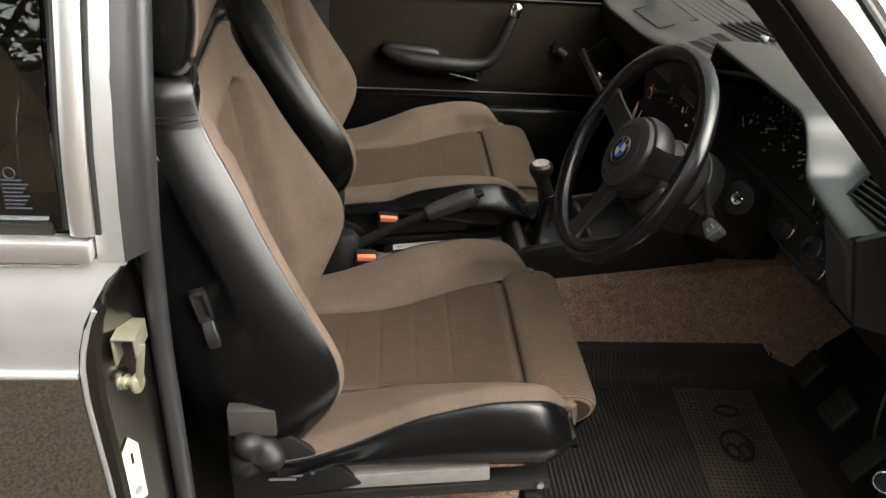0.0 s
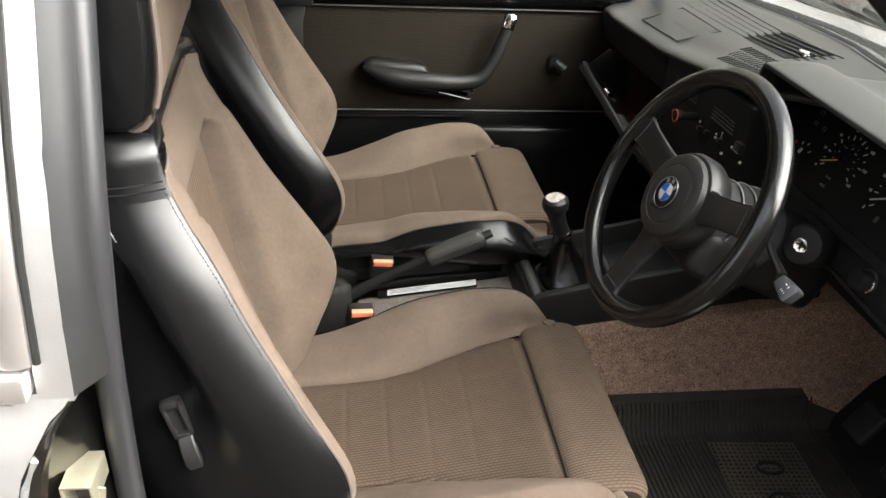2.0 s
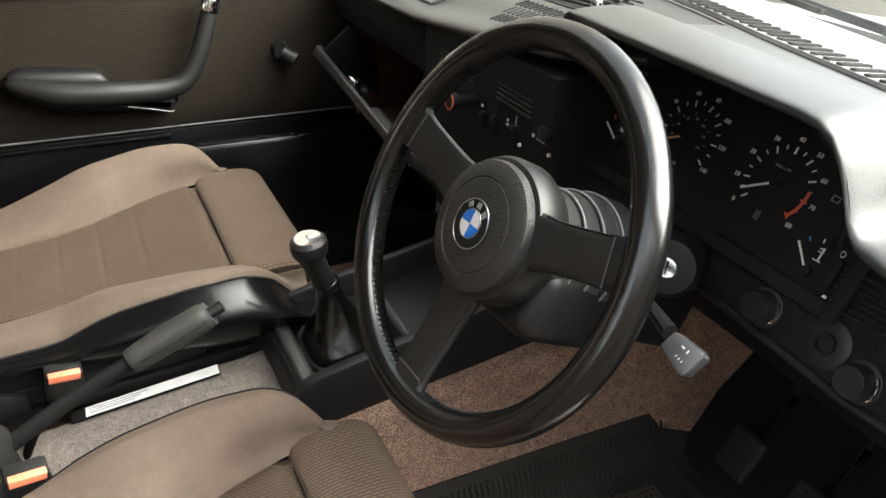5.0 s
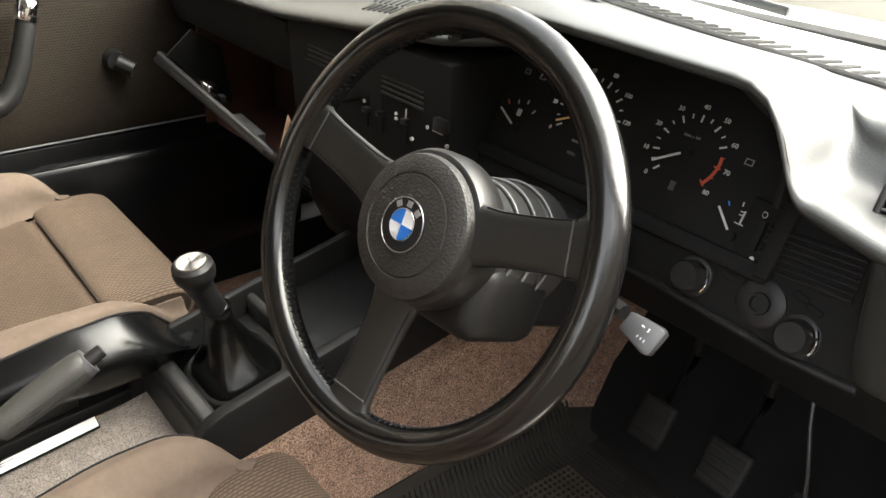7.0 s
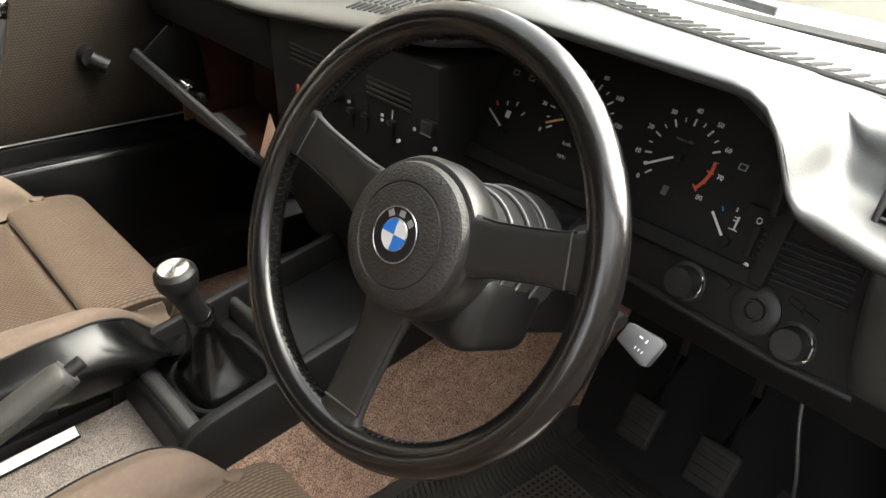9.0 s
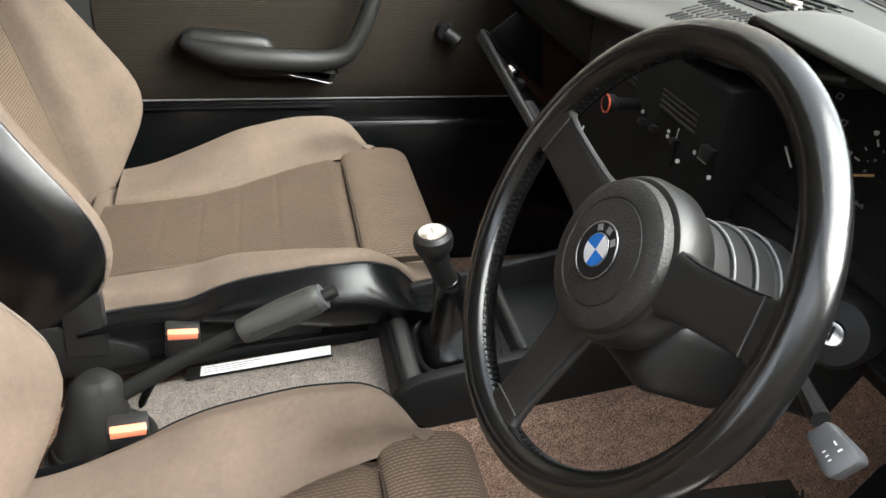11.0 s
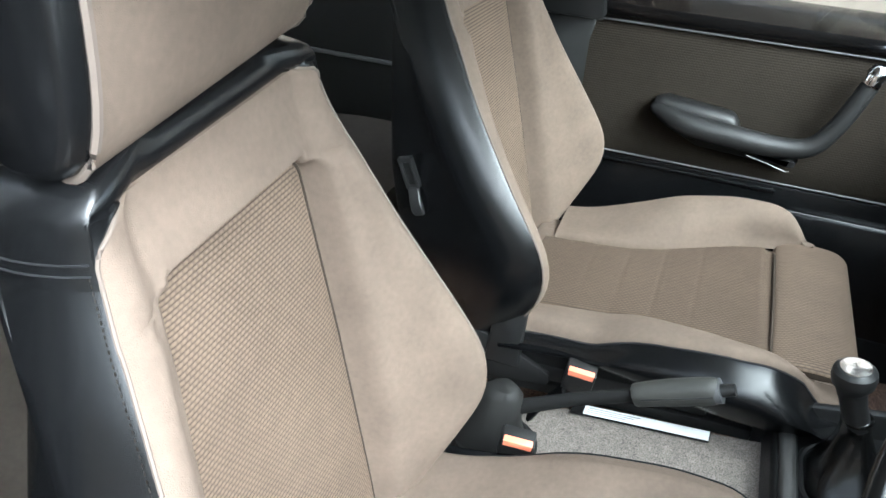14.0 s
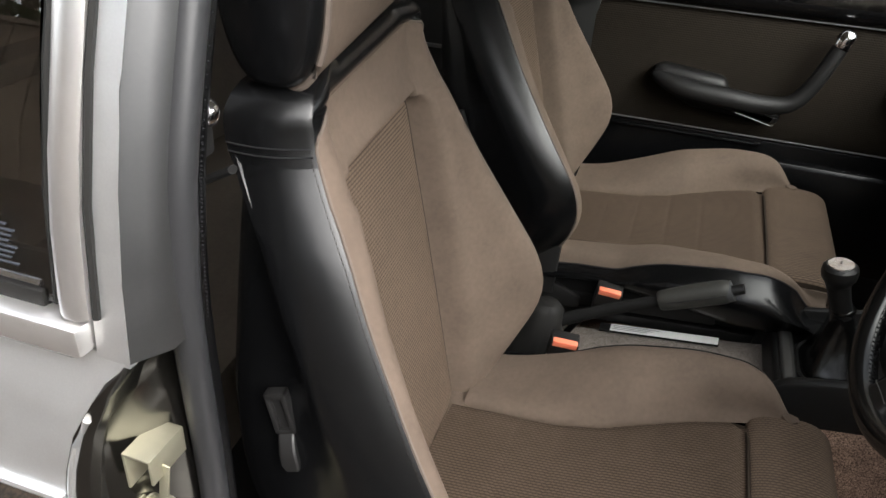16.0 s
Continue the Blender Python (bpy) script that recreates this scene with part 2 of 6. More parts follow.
GRAVEL = mat("brown_gravel_drive", (0.027, 0.0185, 0.0120), 0.9, var=0.70, scale=170, bump=0.8, bump_scale=110, stain=0.04)
SIDEWALL = mat("sky_block_render", (0.21, 0.195, 0.175), 0.9, var=0.1, scale=6, bump=0.3, bump_scale=60)
RENDERWALL = mat("cream_render_wall", (0.72, 0.70, 0.60), 0.9, var=0.08, scale=6, bump=0.3, bump_scale=60)


# ---- modelling helpers ----
ORIGIN = {}


def thing(name, loc, label, category, group="", kind=""):
    ob = new(name)
    ob.empty_display_size = 0.05
    ob.location = loc
    ORIGIN[ob.name] = Vector(loc)
    return tagged(ob, label, category, group, kind)


def slide(ob, x, y, z):
    """Sets a finished thing to its fitted place."""
    ob.location = ob.location + Vector((x, y, z))


def mesh_of(bm, name, smooth=35):
    bmesh.ops.recalc_face_normals(bm, faces=bm.faces)
    me = bpy.data.meshes.new(name)
    bm.to_mesh(me)
    bm.free()
    for p in me.polygons:
        p.use_smooth = True
    me.set_sharp_from_angle(angle=radians(smooth))
    return me


def part(name, bm, material, parent, label="", smooth=35):
    """One mesh under a thing or under a part; bm is in world metres."""
    o = ORIGIN[parent.name]
    bmesh.ops.translate(bm, verts=bm.verts, vec=-o)
    me = mesh_of(bm, name, smooth)
    me.materials.append(material)
    ob = new(name, me)
    ob.parent = parent
    ORIGIN[ob.name] = o
    return tagged(ob, label)


def struct(name, bm, material, label, category="", kind="structure", smooth=35):
    """A top-level mesh of the setting."""
    me = mesh_of(bm, name, smooth)
    me.materials.append(material)
    ob = new(name, me)
    ORIGIN[ob.name] = Vector((0, 0, 0))
    return tagged(ob, label, category or name, "", kind)


def lerp(x, xs, ys):
    return float(np.interp(x, xs, ys))


def spline(pts, n):
    """n points along a Catmull-Rom curve through pts."""
    p = [Vector(q) for q in pts]
    p = [2 * p[0] - p[1]] + p + [2 * p[-1] - p[-2]]
    out = []
    m = len(p) - 3
    for i in range(n):
        s = i / (n - 1) * m
        k = min(int(s), m - 1)
        t = s - k
        a, b, c, d = p[k:k + 4]
        out.append(0.5 * (2 * b + (c - a) * t + (2 * a - 5 * b + 4 * c - d) * t * t + (3 * b - a - 3 * c + d) * t ** 3))
    return out


def skin(rings, closed=True, cap=True, uv=None):
    """Quads between rings of equal length. uv: (across, along) per point, from a function of ring and index."""
    bm = bmesh.new()
    vs = [[bm.verts.new(p) for p in r] for r in rings]
    n = len(rings[0])
    lay = bm.loops.layers.uv.new("UVMap") if uv else None
    for i in range(len(vs) - 1):
        for j in range(n if closed else n - 1):
            k = (j + 1) % n
            f = bm.faces.new((vs[i][j], vs[i][k], vs[i + 1][k], vs[i + 1][j]))
            if uv:
                for loop, (a, b) in zip(f.loops, ((i, j), (i, k), (i + 1, k), (i + 1, j))):
                    loop[lay].uv = uv(a, b)
    if cap and closed:
        bm.faces.new(vs[0])
        bm.faces.new(vs[-1])
    return bm


def sheet(rows, thick=0.004, uv=None, direction=(0, 0, -1)):
    """An open sheet of points with a thickness, laid on its hidden side, towards direction."""
    g = np.array([[tuple(p) for p in r] for r in rows])
    du, dv = np.gradient(g, axis=0), np.gradient(g, axis=1)
    nn = np.cross(du, dv)
    nn /= np.linalg.norm(nn, axis=2, keepdims=True) + 1e-12
    if (nn.sum((0, 1)) @ np.array(direction)) < 0:
        nn = -nn
    bm = bmesh.new()
    lay = bm.loops.layers.uv.new("UVMap") if uv else None
    h, w = g.shape[:2]
    top = [[bm.verts.new(g[i, j]) for j in range(w)] for i in range(h)]
    low = [[bm.verts.new(g[i, j] + nn[i, j] * thick) for j in range(w)] for i in range(h)]
    for i in range(h - 1):
        for j in range(w - 1):
            c = ((i, j), (i, j + 1), (i + 1, j + 1), (i + 1, j))
            for side in (top, low):
                f = bm.faces.new([side[a][b] for a, b in c])
                if uv:
                    for loop, (a, b) in zip(f.loops, c):
                        loop[lay].uv = uv(a, b)
    edge = [(0, j) for j in range(w)] + [(i, w - 1) for i in range(1, h)] + [(h - 1, j) for j in range(w - 2, -1, -1)] + [(i, 0) for i in range(h - 2, 0, -1)]
    for (a, b), (c, d) in zip(edge, edge[1:] + edge[:1]):
        bm.faces.new((top[a][b], top[c][d], low[c][d], low[a][b]))
    return bm


def tube(pts, r, seg=8, closed=False, n=None, flat=1.0, up=None):
    """A round or flattened bar along pts; r a number or a list."""
    p = spline(pts, n) if n else [Vector(q) for q in pts]
    rs = [r] * len(p) if not hasattr(r, "__len__") else [lerp(i / (len(p) - 1), np.linspace(0, 1, len(r)), r) for i in range(len(p))]
    rings = []
    ref = Vector(up) if up else None
    for i, q in enumerate(p):
        a = p[i - 1] if (i or closed) else q
        b = p[(i + 1) % len(p)] if (i < len(p) - 1 or closed) else q
        d = (b - a).normalized()
        u = ref if ref else (Vector((0, 0, 1)) if abs(d.z) < 0.9 else Vector((1, 0, 0)))
        s = d.cross(u).normalized()
        w = s.cross(d).normalized()
        rings.append([q + s * (rs[i] * math.cos(2 * math.pi * k / seg)) + w * (rs[i] * flat * math.sin(2 * math.pi * k / seg)) for k in range(seg)])
    if closed:
        rings.append(rings[0])
        bm = skin(rings, cap=False)
        bmesh.ops.remove_doubles(bm, verts=bm.verts, dist=1e-6)
        return bm
    return skin(rings)


def box(x0, x1, y0, y1, z0, z1, bevel=0.004, seg=2):
    bm = bmesh.new()
    bmesh.ops.create_cube(bm, size=1)
    for v in bm.verts:
        v.co = Vector(((x0 + x1) / 2 + v.co.x * (x1 - x0), (y0 + y1) / 2 + v.co.y * (y1 - y0), (z0 + z1) / 2 + v.co.z * (z1 - z0)))
    if bevel:
        bmesh.ops.bevel(bm, geom=bm.edges[:], offset=bevel, segments=seg, affect="EDGES", profile=0.5)
    return bm


def prism(poly, axis, a, b, bevel=0.003, seg=2):
    """A polygon given in the two other axes, drawn out along axis from a to b."""
    def put(p, w):
        return Vector({"x": (w, p[0], p[1]), "y": (p[0], w, p[1]), "z": (p[0], p[1], w)}[axis])
    bm = bmesh.new()
    lo = [bm.verts.new(put(p, a)) for p in poly]
    hi = [bm.verts.new(put(p, b)) for p in poly]
    bm.faces.new(lo)
    bm.faces.new(hi)
    for i in range(len(poly)):
        k = (i + 1) % len(poly)
        bm.faces.new((lo[i], lo[k], hi[k], hi[i]))
    bmesh.ops.recalc_face_normals(bm, faces=bm.faces)
    if bevel:
        es = [e for e in bm.edges if len(e.link_faces) == 2 and e.calc_face_angle(0) > 0.5]
        bmesh.ops.bevel(bm, geom=es, offset=bevel, segments=seg, affect="EDGES", profile=0.5)
    return bm


def lathe(profile, m, seg=32):
    """Profile of (radius, height) turned round the z axis of the pose m."""
    rings = [[m @ Vector((r * math.cos(2 * math.pi * k / seg), r * math.sin(2 * math.pi * k / seg), h)) for k in range(seg)] for r, h in profile]
    return skin(rings)


def facing(centre, normal, up=(0, 0, 1)):
    """A pose whose z axis points along normal and whose y axis leans to up."""
    z = Vector(normal).normalized()
    x = Vector(up).cross(z).normalized()
    y = z.cross(x)
    m = Matrix((x, y, z)).transposed().to_4x4()
    m.translation = Vector(centre)
    return m


def moved(bm, m):
    bmesh.ops.transform(bm, matrix=m, verts=bm.verts)
    return bm


def joined(*bms):
    out = bmesh.new()
    for b in bms:
        me = bpy.data.meshes.new("tmp")
        b.to_mesh(me)
        b.free()
        out.from_mesh(me)
        bpy.data.meshes.remove(me)
    return out


def wording(text, size, m, depth=0.0004):
    """Flat letters of the built-in font as a bmesh, centred on the pose m."""
    cu = bpy.data.curves.new("wording", "FONT")
    cu.body, cu.size, cu.align_x, cu.align_y, cu.extrude = text, size, "CENTER", "CENTER", depth
    cu.resolution_u = 2
    ob = bpy.data.objects.new("wording", cu)
    scene.collection.objects.link(ob)
    dg = bpy.context.evaluated_depsgraph_get()
    me = bpy.data.meshes.new_from_object(ob.evaluated_get(dg))
    bm = bmesh.new()
    bm.from_mesh(me)
    bpy.data.objects.remove(ob)
    bpy.data.curves.remove(cu)
    bpy.data.meshes.remove(me)
    return moved(bm, m)


# ---- the ground and the car's shell ----
struct("ground", box(-40, 40, -40, 40, -0.02, 0.12, 0), GRAVEL, "brown gravel drive under the car", "ground")

CENTRE = 0.165          # the car's middle line
FLOOR = 0.33


def screen_base(y):
    """How far forward the foot of the windscreen stands, bowed across the car."""
    return lerp(y, (-0.56, -0.47, -0.38, -0.30, -0.20, -0.06, 0.10, 0.25, 0.40, 0.60, 0.80, 0.90), (0.420, 0.450, 0.472, 0.487, 0.505, 0.532, 0.573, 0.600, 0.598, 0.565, 0.505, 0.47))


struct("floor", box(-1.35, 0.78, -0.44, 0.84, 0.25, FLOOR, 0.004), CARPET, "dark brown carpeted car floor", "floor")
struct("firewall", prism([(0.62, 0.33), (0.80, 0.50), (0.80, 1.0), (0.84, 1.0), (0.84, 0.25), (0.62, 0.25)], "y", -0.47, 0.84, 0), MATTE,
       "dark footwell bulkhead", "bulkhead")
# carpeted transmission tunnel: side walls lean in, the top is nearly flat
tun = []
for x, top, half in ((-1.3, 0.42, 0.11), (-0.75, 0.44, 0.11), (-0.32, 0.463, 0.115), (0.02, 0.520, 0.118), (0.12, 0.535, 0.12), (0.30, 0.56, 0.12), (0.55, 0.60, 0.125), (0.80, 0.62, 0.14)):
    c = CENTRE + 0.02
    tun.append([Vector(p) for p in ((x, c - half - 0.05, 0.32), (x, c - half - 0.015, 0.42), (x, c - half + 0.0, top - 0.03), (x, c - half + 0.012, top - 0.008), (x, c - half + 0.03, top),
                                    (x, c + half - 0.03, top), (x, c + half - 0.012, top - 0.008), (x, c + half, top - 0.03), (x, c + half + 0.015, 0.42), (x, c + half + 0.05, 0.32))])
struct("tunnel", skin(tun), CARPET, "brown carpeted transmission tunnel", "tunnel")
struct("tunnel_carpet", sheet([[Vector((x, y, lerp(x, (-0.36, 0.04), (0.462, 0.530)))) for y in np.linspace(0.075, 0.290, 8)] for x in np.linspace(-0.40, 0.04, 12)], 0.008),
       CARPETGREY, "heathered grey-brown carpet on the tunnel", "carpet")
struct("sill", joined(box(-0.58, 0.60, -0.585, -0.43, 0.24, 0.40, 0.02, 3)), SHADESILVER, "silver painted door sill", "sill")
# Two black pieces stand in for the deep shade behind the seat.
struct("rear_floor_shade", box(-0.80, -0.37, -0.415, 0.02, FLOOR, FLOOR + 0.010, 0.003), MATTE, "black sheet for the shade on the floor behind the seat", "floor")
struct("sill_shade_rear", box(-0.53, -0.305, -0.445, -0.415, 0.33, 0.425, 0.006), MATTE, "black strip for the shade along the rear of the sill", "sill trim")
struct("sill_carpet", box(-0.30, 0.55, -0.445, -0.415, 0.33, 0.425, 0.006), CARPET, "brown carpet edge along the sill", "carpet")
struct("far_sill", box(-1.35, 0.80, 0.80, 0.90, 0.25, 0.42, 0.01), MATTE, "black sill of the far door", "sill")
struct("hinge_post", box(0.50, 0.66, -0.53, -0.47, 0.30, 0.90, 0.012), MATTE, "dark front door post", "door post")
struct("kick_panel", prism([(0.56, 0.33), (0.80, 0.33), (0.80, 0.88), (0.56, 0.88)], "y", -0.468, -0.445, 0.004), CARPET, "dark footwell side panel", "panel")

# roof, rear wall and far side, which close the cabin
roof = [[Vector((x, y, 1.43 - 0.05 * ((y - CENTRE) / 0.55) ** 2 - 0.02 * ((x + 0.55) / 0.6) ** 2)) for y in np.linspace(-0.38, 0.87, 14)] for x in np.linspace(-1.40, 0.05, 10)]
struct("roof", sheet(roof, 0.03), HEADLINER, "pale headliner under the car roof", "roof", smooth=60)
struct("roof_skin", sheet([[p + Vector((0, 0, 0.012)) for p in r] for r in roof], 0.006), SILVER, "silver painted roof skin", "roof", smooth=60)
struct("rear_shelf", box(-1.75, -1.22, -0.42, 0.75, 0.86, 0.90, 0.01), MATTE, "black parcel shelf", "shelf")
struct("boot_wall", box(-1.80, -1.74, -0.5, 0.83, 0.3, 0.9, 0.01), MATTE, "bulkhead behind the rear seat", "bulkhead")

# windscreen, from the curved base up to the roof
ws = []
for s in np.linspace(0, 1, 8):
    row = []
    for y in np.linspace(-0.46, 0.79, 16):
        b = Vector((screen_base(y), y, 1.035))
        yt = CENTRE + (y - CENTRE) * 0.86
        t = Vector((0.04 - 0.10 * (yt - CENTRE) ** 2, yt, 1.40))
        row.append(b.lerp(t, s))
    ws.append(row)
struct("windscreen", sheet(ws, 0.005), SCREENGLASS, "clear raked windscreen glass", "windscreen", smooth=80)
struct("screen_trim", tube([Vector((screen_base(y) - 0.010, y, 1.0315)) for y in np.linspace(-0.47, 0.80, 28)], 0.0022, 8), TRIMLINE, "thin grey strip along the windscreen base", "trim")
struct("windscreen_seal", tube([Vector((screen_base(y) + 0.002, y, 1.0305)) for y in np.linspace(-0.47, 0.80, 28)], 0.0058, 10), RUBBER, "black rubber seal along the windscreen base", "seal")
# far windows
struct("far_roof_rail", box(-1.35, 0.05, 0.815, 0.87, 1.33, 1.372, 0.008), PLASTIC, "black roof rail over the passenger window", "roof rail")
g = struct("window_far", box(-1.15, 0.22, 0.83, 0.835, 0.98, 1.36, 0), TINT, "tinted side window", "window")
g.visible_shadow = False
g = struct("window_rear", sheet([[Vector((-1.75 + 0.45 * s, y, 0.92 + 0.42 * s)) for y in np.linspace(-0.35, 0.68, 6)] for s in np.linspace(0, 1, 3)], 0.005), TINT, "tinted rear window", "window")
g.visible_shadow = False
struct("far_side_wall", box(-1.8, -0.40, 0.86, 0.92, 0.25, 0.97, 0.01), PLASTIC, "dark rear side trim of the far side", "panel")
struct("far_trim_strip", box(-1.45, -0.42, 0.853, 0.863, 0.775, 0.783, 0.002), TRIMLINE, "thin bright strip on the rear side trim", "trim")
struct("far_pillar", prism([(-0.50, 0.95), (-0.38, 0.95), (-0.42, 1.40), (-0.53, 1.40)], "y", 0.80, 0.86, 0.006), PLASTIC, "black door pillar", "pillar")
struct("far_screen_pillar", tube([(0.47, 0.80, 1.0), (0.30, 0.78, 1.15), (0.02, 0.72, 1.40)], 0.035, 10, flat=0.6), PLASTIC, "black windscreen pillar", "pillar")

# near windscreen pillar: silver outside, black seal inside
pil = [(0.46, -0.52, 0.90), (0.293, -0.515, 1.067), (0.19, -0.51, 1.165), (0.087, -0.50, 1.262), (-0.07, -0.44, 1.395)]
APIL = thing("windscreen_pillar", (0.29, -0.52, 1.05), "silver windscreen pillar with black rubber door seal", "pillar", "", "structure")
part("door_seal", tube(pil, 0.013, 10, n=24), RUBBER, APIL, "black rubber door seal")
part("inner_trim", tube([Vector(p) + Vector((0.017, 0.012, 0.012)) for p in pil], 0.021, 10, n=24), PLASTIC, APIL, "black inner pillar trim")
part("outer_skin", tube([Vector(p) + Vector((0.023, -0.043, 0.023)) for p in pil], 0.032, 14, n=24, flat=0.7), SILVER, APIL, "silver painted outer skin")
part("drip_moulding", tube([Vector(p) + Vector((0.044, -0.062, 0.042)) for p in pil], 0.006, 8, n=24), ANODISED, APIL, "bright drip moulding")
part("drip_gasket", tube([Vector(p) + Vector((0.036, -0.066, 0.034)) for p in pil], 0.0035, 6, n=24), RUBBER, APIL, "black gasket line")

# cowl panel with its slotted intake, bonnet and wiper beyond the glass
cowl = [[Vector((lerp(f, (0, 1), (screen_base(y) + 0.012, 0.86)), y, 1.03 - 0.12 * lerp(f, (0, 1), (0.012, 0.86 - screen_base(y))))) for y in np.linspace(-0.56, 0.88, 24)] for f in np.linspace(0, 1, 8)]
COWL = thing("cowl", (0.65, CENTRE, 1.0), "silver scuttle panel with slotted air intake below the windscreen", "cowl", "", "structure")
part("panel", sheet(cowl, 0.006), SILVER, COWL)
for i in range(60):
    y = -0.46 + i * 0.020
    x = screen_base(y)
    b = box(-0.026, 0.026, -0.0040, 0.0040, -0.002, 0.0012, 0.0005, 1)
    part("slot", moved(b, pose(x + 0.062, y, 1.03 - 0.12 * 0.062 + 0.0015, 0, 6.8, 0)), MATTE, COWL)
bonnet = [[Vector((x, y, 1.0 - 0.10 * (x - 0.6) - 0.05 * ((y - CENTRE) / 0.6) ** 2 - 0.10 * max(0, x - 1.2) ** 2)) for y in np.linspace(-0.55, 0.88, 12)] for x in np.linspace(0.80, 1.9, 10)]
struct("bonnet", sheet(bonnet, 0.01), SILVER, "silver painted bonnet", "bonnet")
WIPER = thing("wiper", (0.68, 0.0, 1.03), "black windscreen wiper resting on the scuttle", "wiper")
part("arm", tube([(0.70, -0.12, 1.035), (0.66, 0.12, 1.06), (0.665, 0.34, 1.075)], 0.006, 6, n=12), PLASTIC, WIPER)
part("blade", tube([(0.60, -0.05, 1.062), (0.635, 0.18, 1.068), (0.63, 0.46, 1.075)], 0.004, 6, n=12), RUBBER, WIPER)

# ---- rear quarter with the B-pillar, on the open door's side ----
def side_y(z):
    """The body side: upright below the waist, leaning in above."""
    return lerp(z, (0.2, 0.55, 0.80, 0.823, 0.87, 0.91, 0.951, 1.00, 1.06, 1.14, 1.42), (-0.535, -0.558, -0.570, -0.571, -0.565, -0.555, -0.540, -0.537, -0.530, -0.511, -0.415))


QUARTER = thing("rear_quarter", (-0.9, -0.56, 0.9), "silver rear quarter panel with chrome-framed side window", "car side", "", "structure")


def side_sheet(x0, x1, z0, z1, dy=0.0, thick=0.012, nx=2, nz=10, front=None):
    rows = []
    for z in np.linspace(z0, z1, nz):
        e = front(z) if front else x1
        rows.append([Vector((x, side_y(z) + dy, z)) for x in np.linspace(x0, e, nx)])
    return sheet(rows, thick, direction=(0, 1, 0))


def jamb_edge(z):
    return lerp(z, (0.30, 0.654, 0.778, 0.843, 0.888, 0.932, 0.951), (-0.588, -0.583, -0.584, -0.580, -0.568, -0.543, -0.523))


part("lower_skin", side_sheet(-1.9, -0.58, 0.30, 0.821, front=jamb_edge, nz=14), DIMSILVER, QUARTER)
part("upper_skin", side_sheet(-1.9, -0.58, 0.827, 0.955, front=jamb_edge, nz=12), SILVER, QUARTER)
part("crease_strip", tube([(x, side_y(0.824) - 0.002, 0.824) for x in np.linspace(-1.9, -0.582, 6)], 0.004, 8), SILVER, QUARTER)


def pillar_x(z, x):
    return x + 0.018 + 0.03 * (z - 1.0)


part("pillar_skin", sheet([[Vector((pillar_x(z, x), side_y(z), z)) for x in (-0.566, -0.552, -0.539)] for z in np.linspace(0.948, 1.40, 12)], 0.012, direction=(0, 1, 0)), SILVER, QUARTER, "silver painted door pillar")
# jamb: the rounded return from the skin inwards to the seal
jr = []
for z in np.linspace(0.32, 0.950, 20):
    e, y = jamb_edge(z), side_y(z)
    h = min(1.0, (0.955 - z) / 0.10)
    h = h * h * (3 - 2 * h)
    flat = ((e, y), (e + 0.001, y + 0.003), (e + 0.003, y + 0.008), (e + 0.004, y + 0.013), (e + 0.005, y + 0.030), (e + 0.008, y + 0.055), (-0.532, -0.470))
    round_ = ((e, y), (e + 0.006, y + 0.002), (e + 0.016, y + 0.006), (e + 0.020, y + 0.014), (e + 0.010, y + 0.030), (-0.557, y + 0.055), (-0.532, -0.470))
    jr.append([Vector((a[0] + (b[0] - a[0]) * h, a[1] + (b[1] - a[1]) * h, z)) for a, b in zip(flat, round_)])
part("jamb_lip", tube([(jamb_edge(z) + 0.004, side_y(z) + 0.001, z) for z in np.linspace(0.32, 0.900, 26)], 0.0032, 8), SILVER, QUARTER, "bright rounded lip of the jamb")
part("jamb", sheet(jr, 0.004, direction=(-1, 1, 0)), SHADESILVER, QUARTER, "silver painted door jamb, darkened for its shade")
jr = [[Vector((pillar_x(z, -0.539), side_y(z), z)), Vector((pillar_x(z, -0.5375), side_y(z) + 0.003, z)), Vector((pillar_x(z, -0.530), side_y(z) + 0.014, z)), Vector((pillar_x(z, -0.522), side_y(z) + 0.026, z)), Vector((pillar_x(z, -0.520), side_y(z) + 0.060, z))] for z in np.linspace(0.951, 1.40, 8)]
part("pillar_return", sheet(jr, 0.004, direction=(-1, 1, 0)), SHADEPILLAR, QUARTER, "silver return of the door pillar, its shade in the paint")
seal_path = [(-0.521, -0.474, z) for z in np.linspace(0.34, 0.8, 5)] + [(-0.511, -0.489, 0.95), (-0.504, -0.490, 1.04), (-0.5005, -0.473, 1.13), (-0.494, -0.385, 1.40)]
part("door_seal", tube(seal_path, 0.0125, 14, n=28), SEALRUBBER, QUARTER, "black rubber door seal")
part("inner_seal", tube([(x - 0.003, y + 0.022, z) for x, y, z in seal_path], 0.008, 8, n=28), VINYL, QUARTER, "black vinyl seal edge")
beads = bmesh.new()
for i, q in enumerate(spline([(x + 0.004, y + 0.020, z) for x, y, z in seal_path[5:]], 70)):
    bmesh.ops.create_icosphere(beads, subdivisions=1, radius=0.0010, matrix=Matrix.Translation(q))
tagged(part("seal_beading", beads, STITCH, QUARTER, "beaded seal edge"), kind="stuff")
part("inner_wall", box(-1.8, -0.545, -0.455, -0.448, 0.33, 0.96, 0.002), BROWNTRIM, QUARTER, "dark brown vinyl side trim")
for k in range(4):
    part("trim_seam", tube([(-0.60 - 0.10 * k, -0.4465, 0.95), (-0.66 - 0.10 * k, -0.4465, 0.75), (-0.68 - 0.10 * k, -0.4465, 0.5)], 0.0018, 5), STITCH, QUARTER, "stitched trim seam")
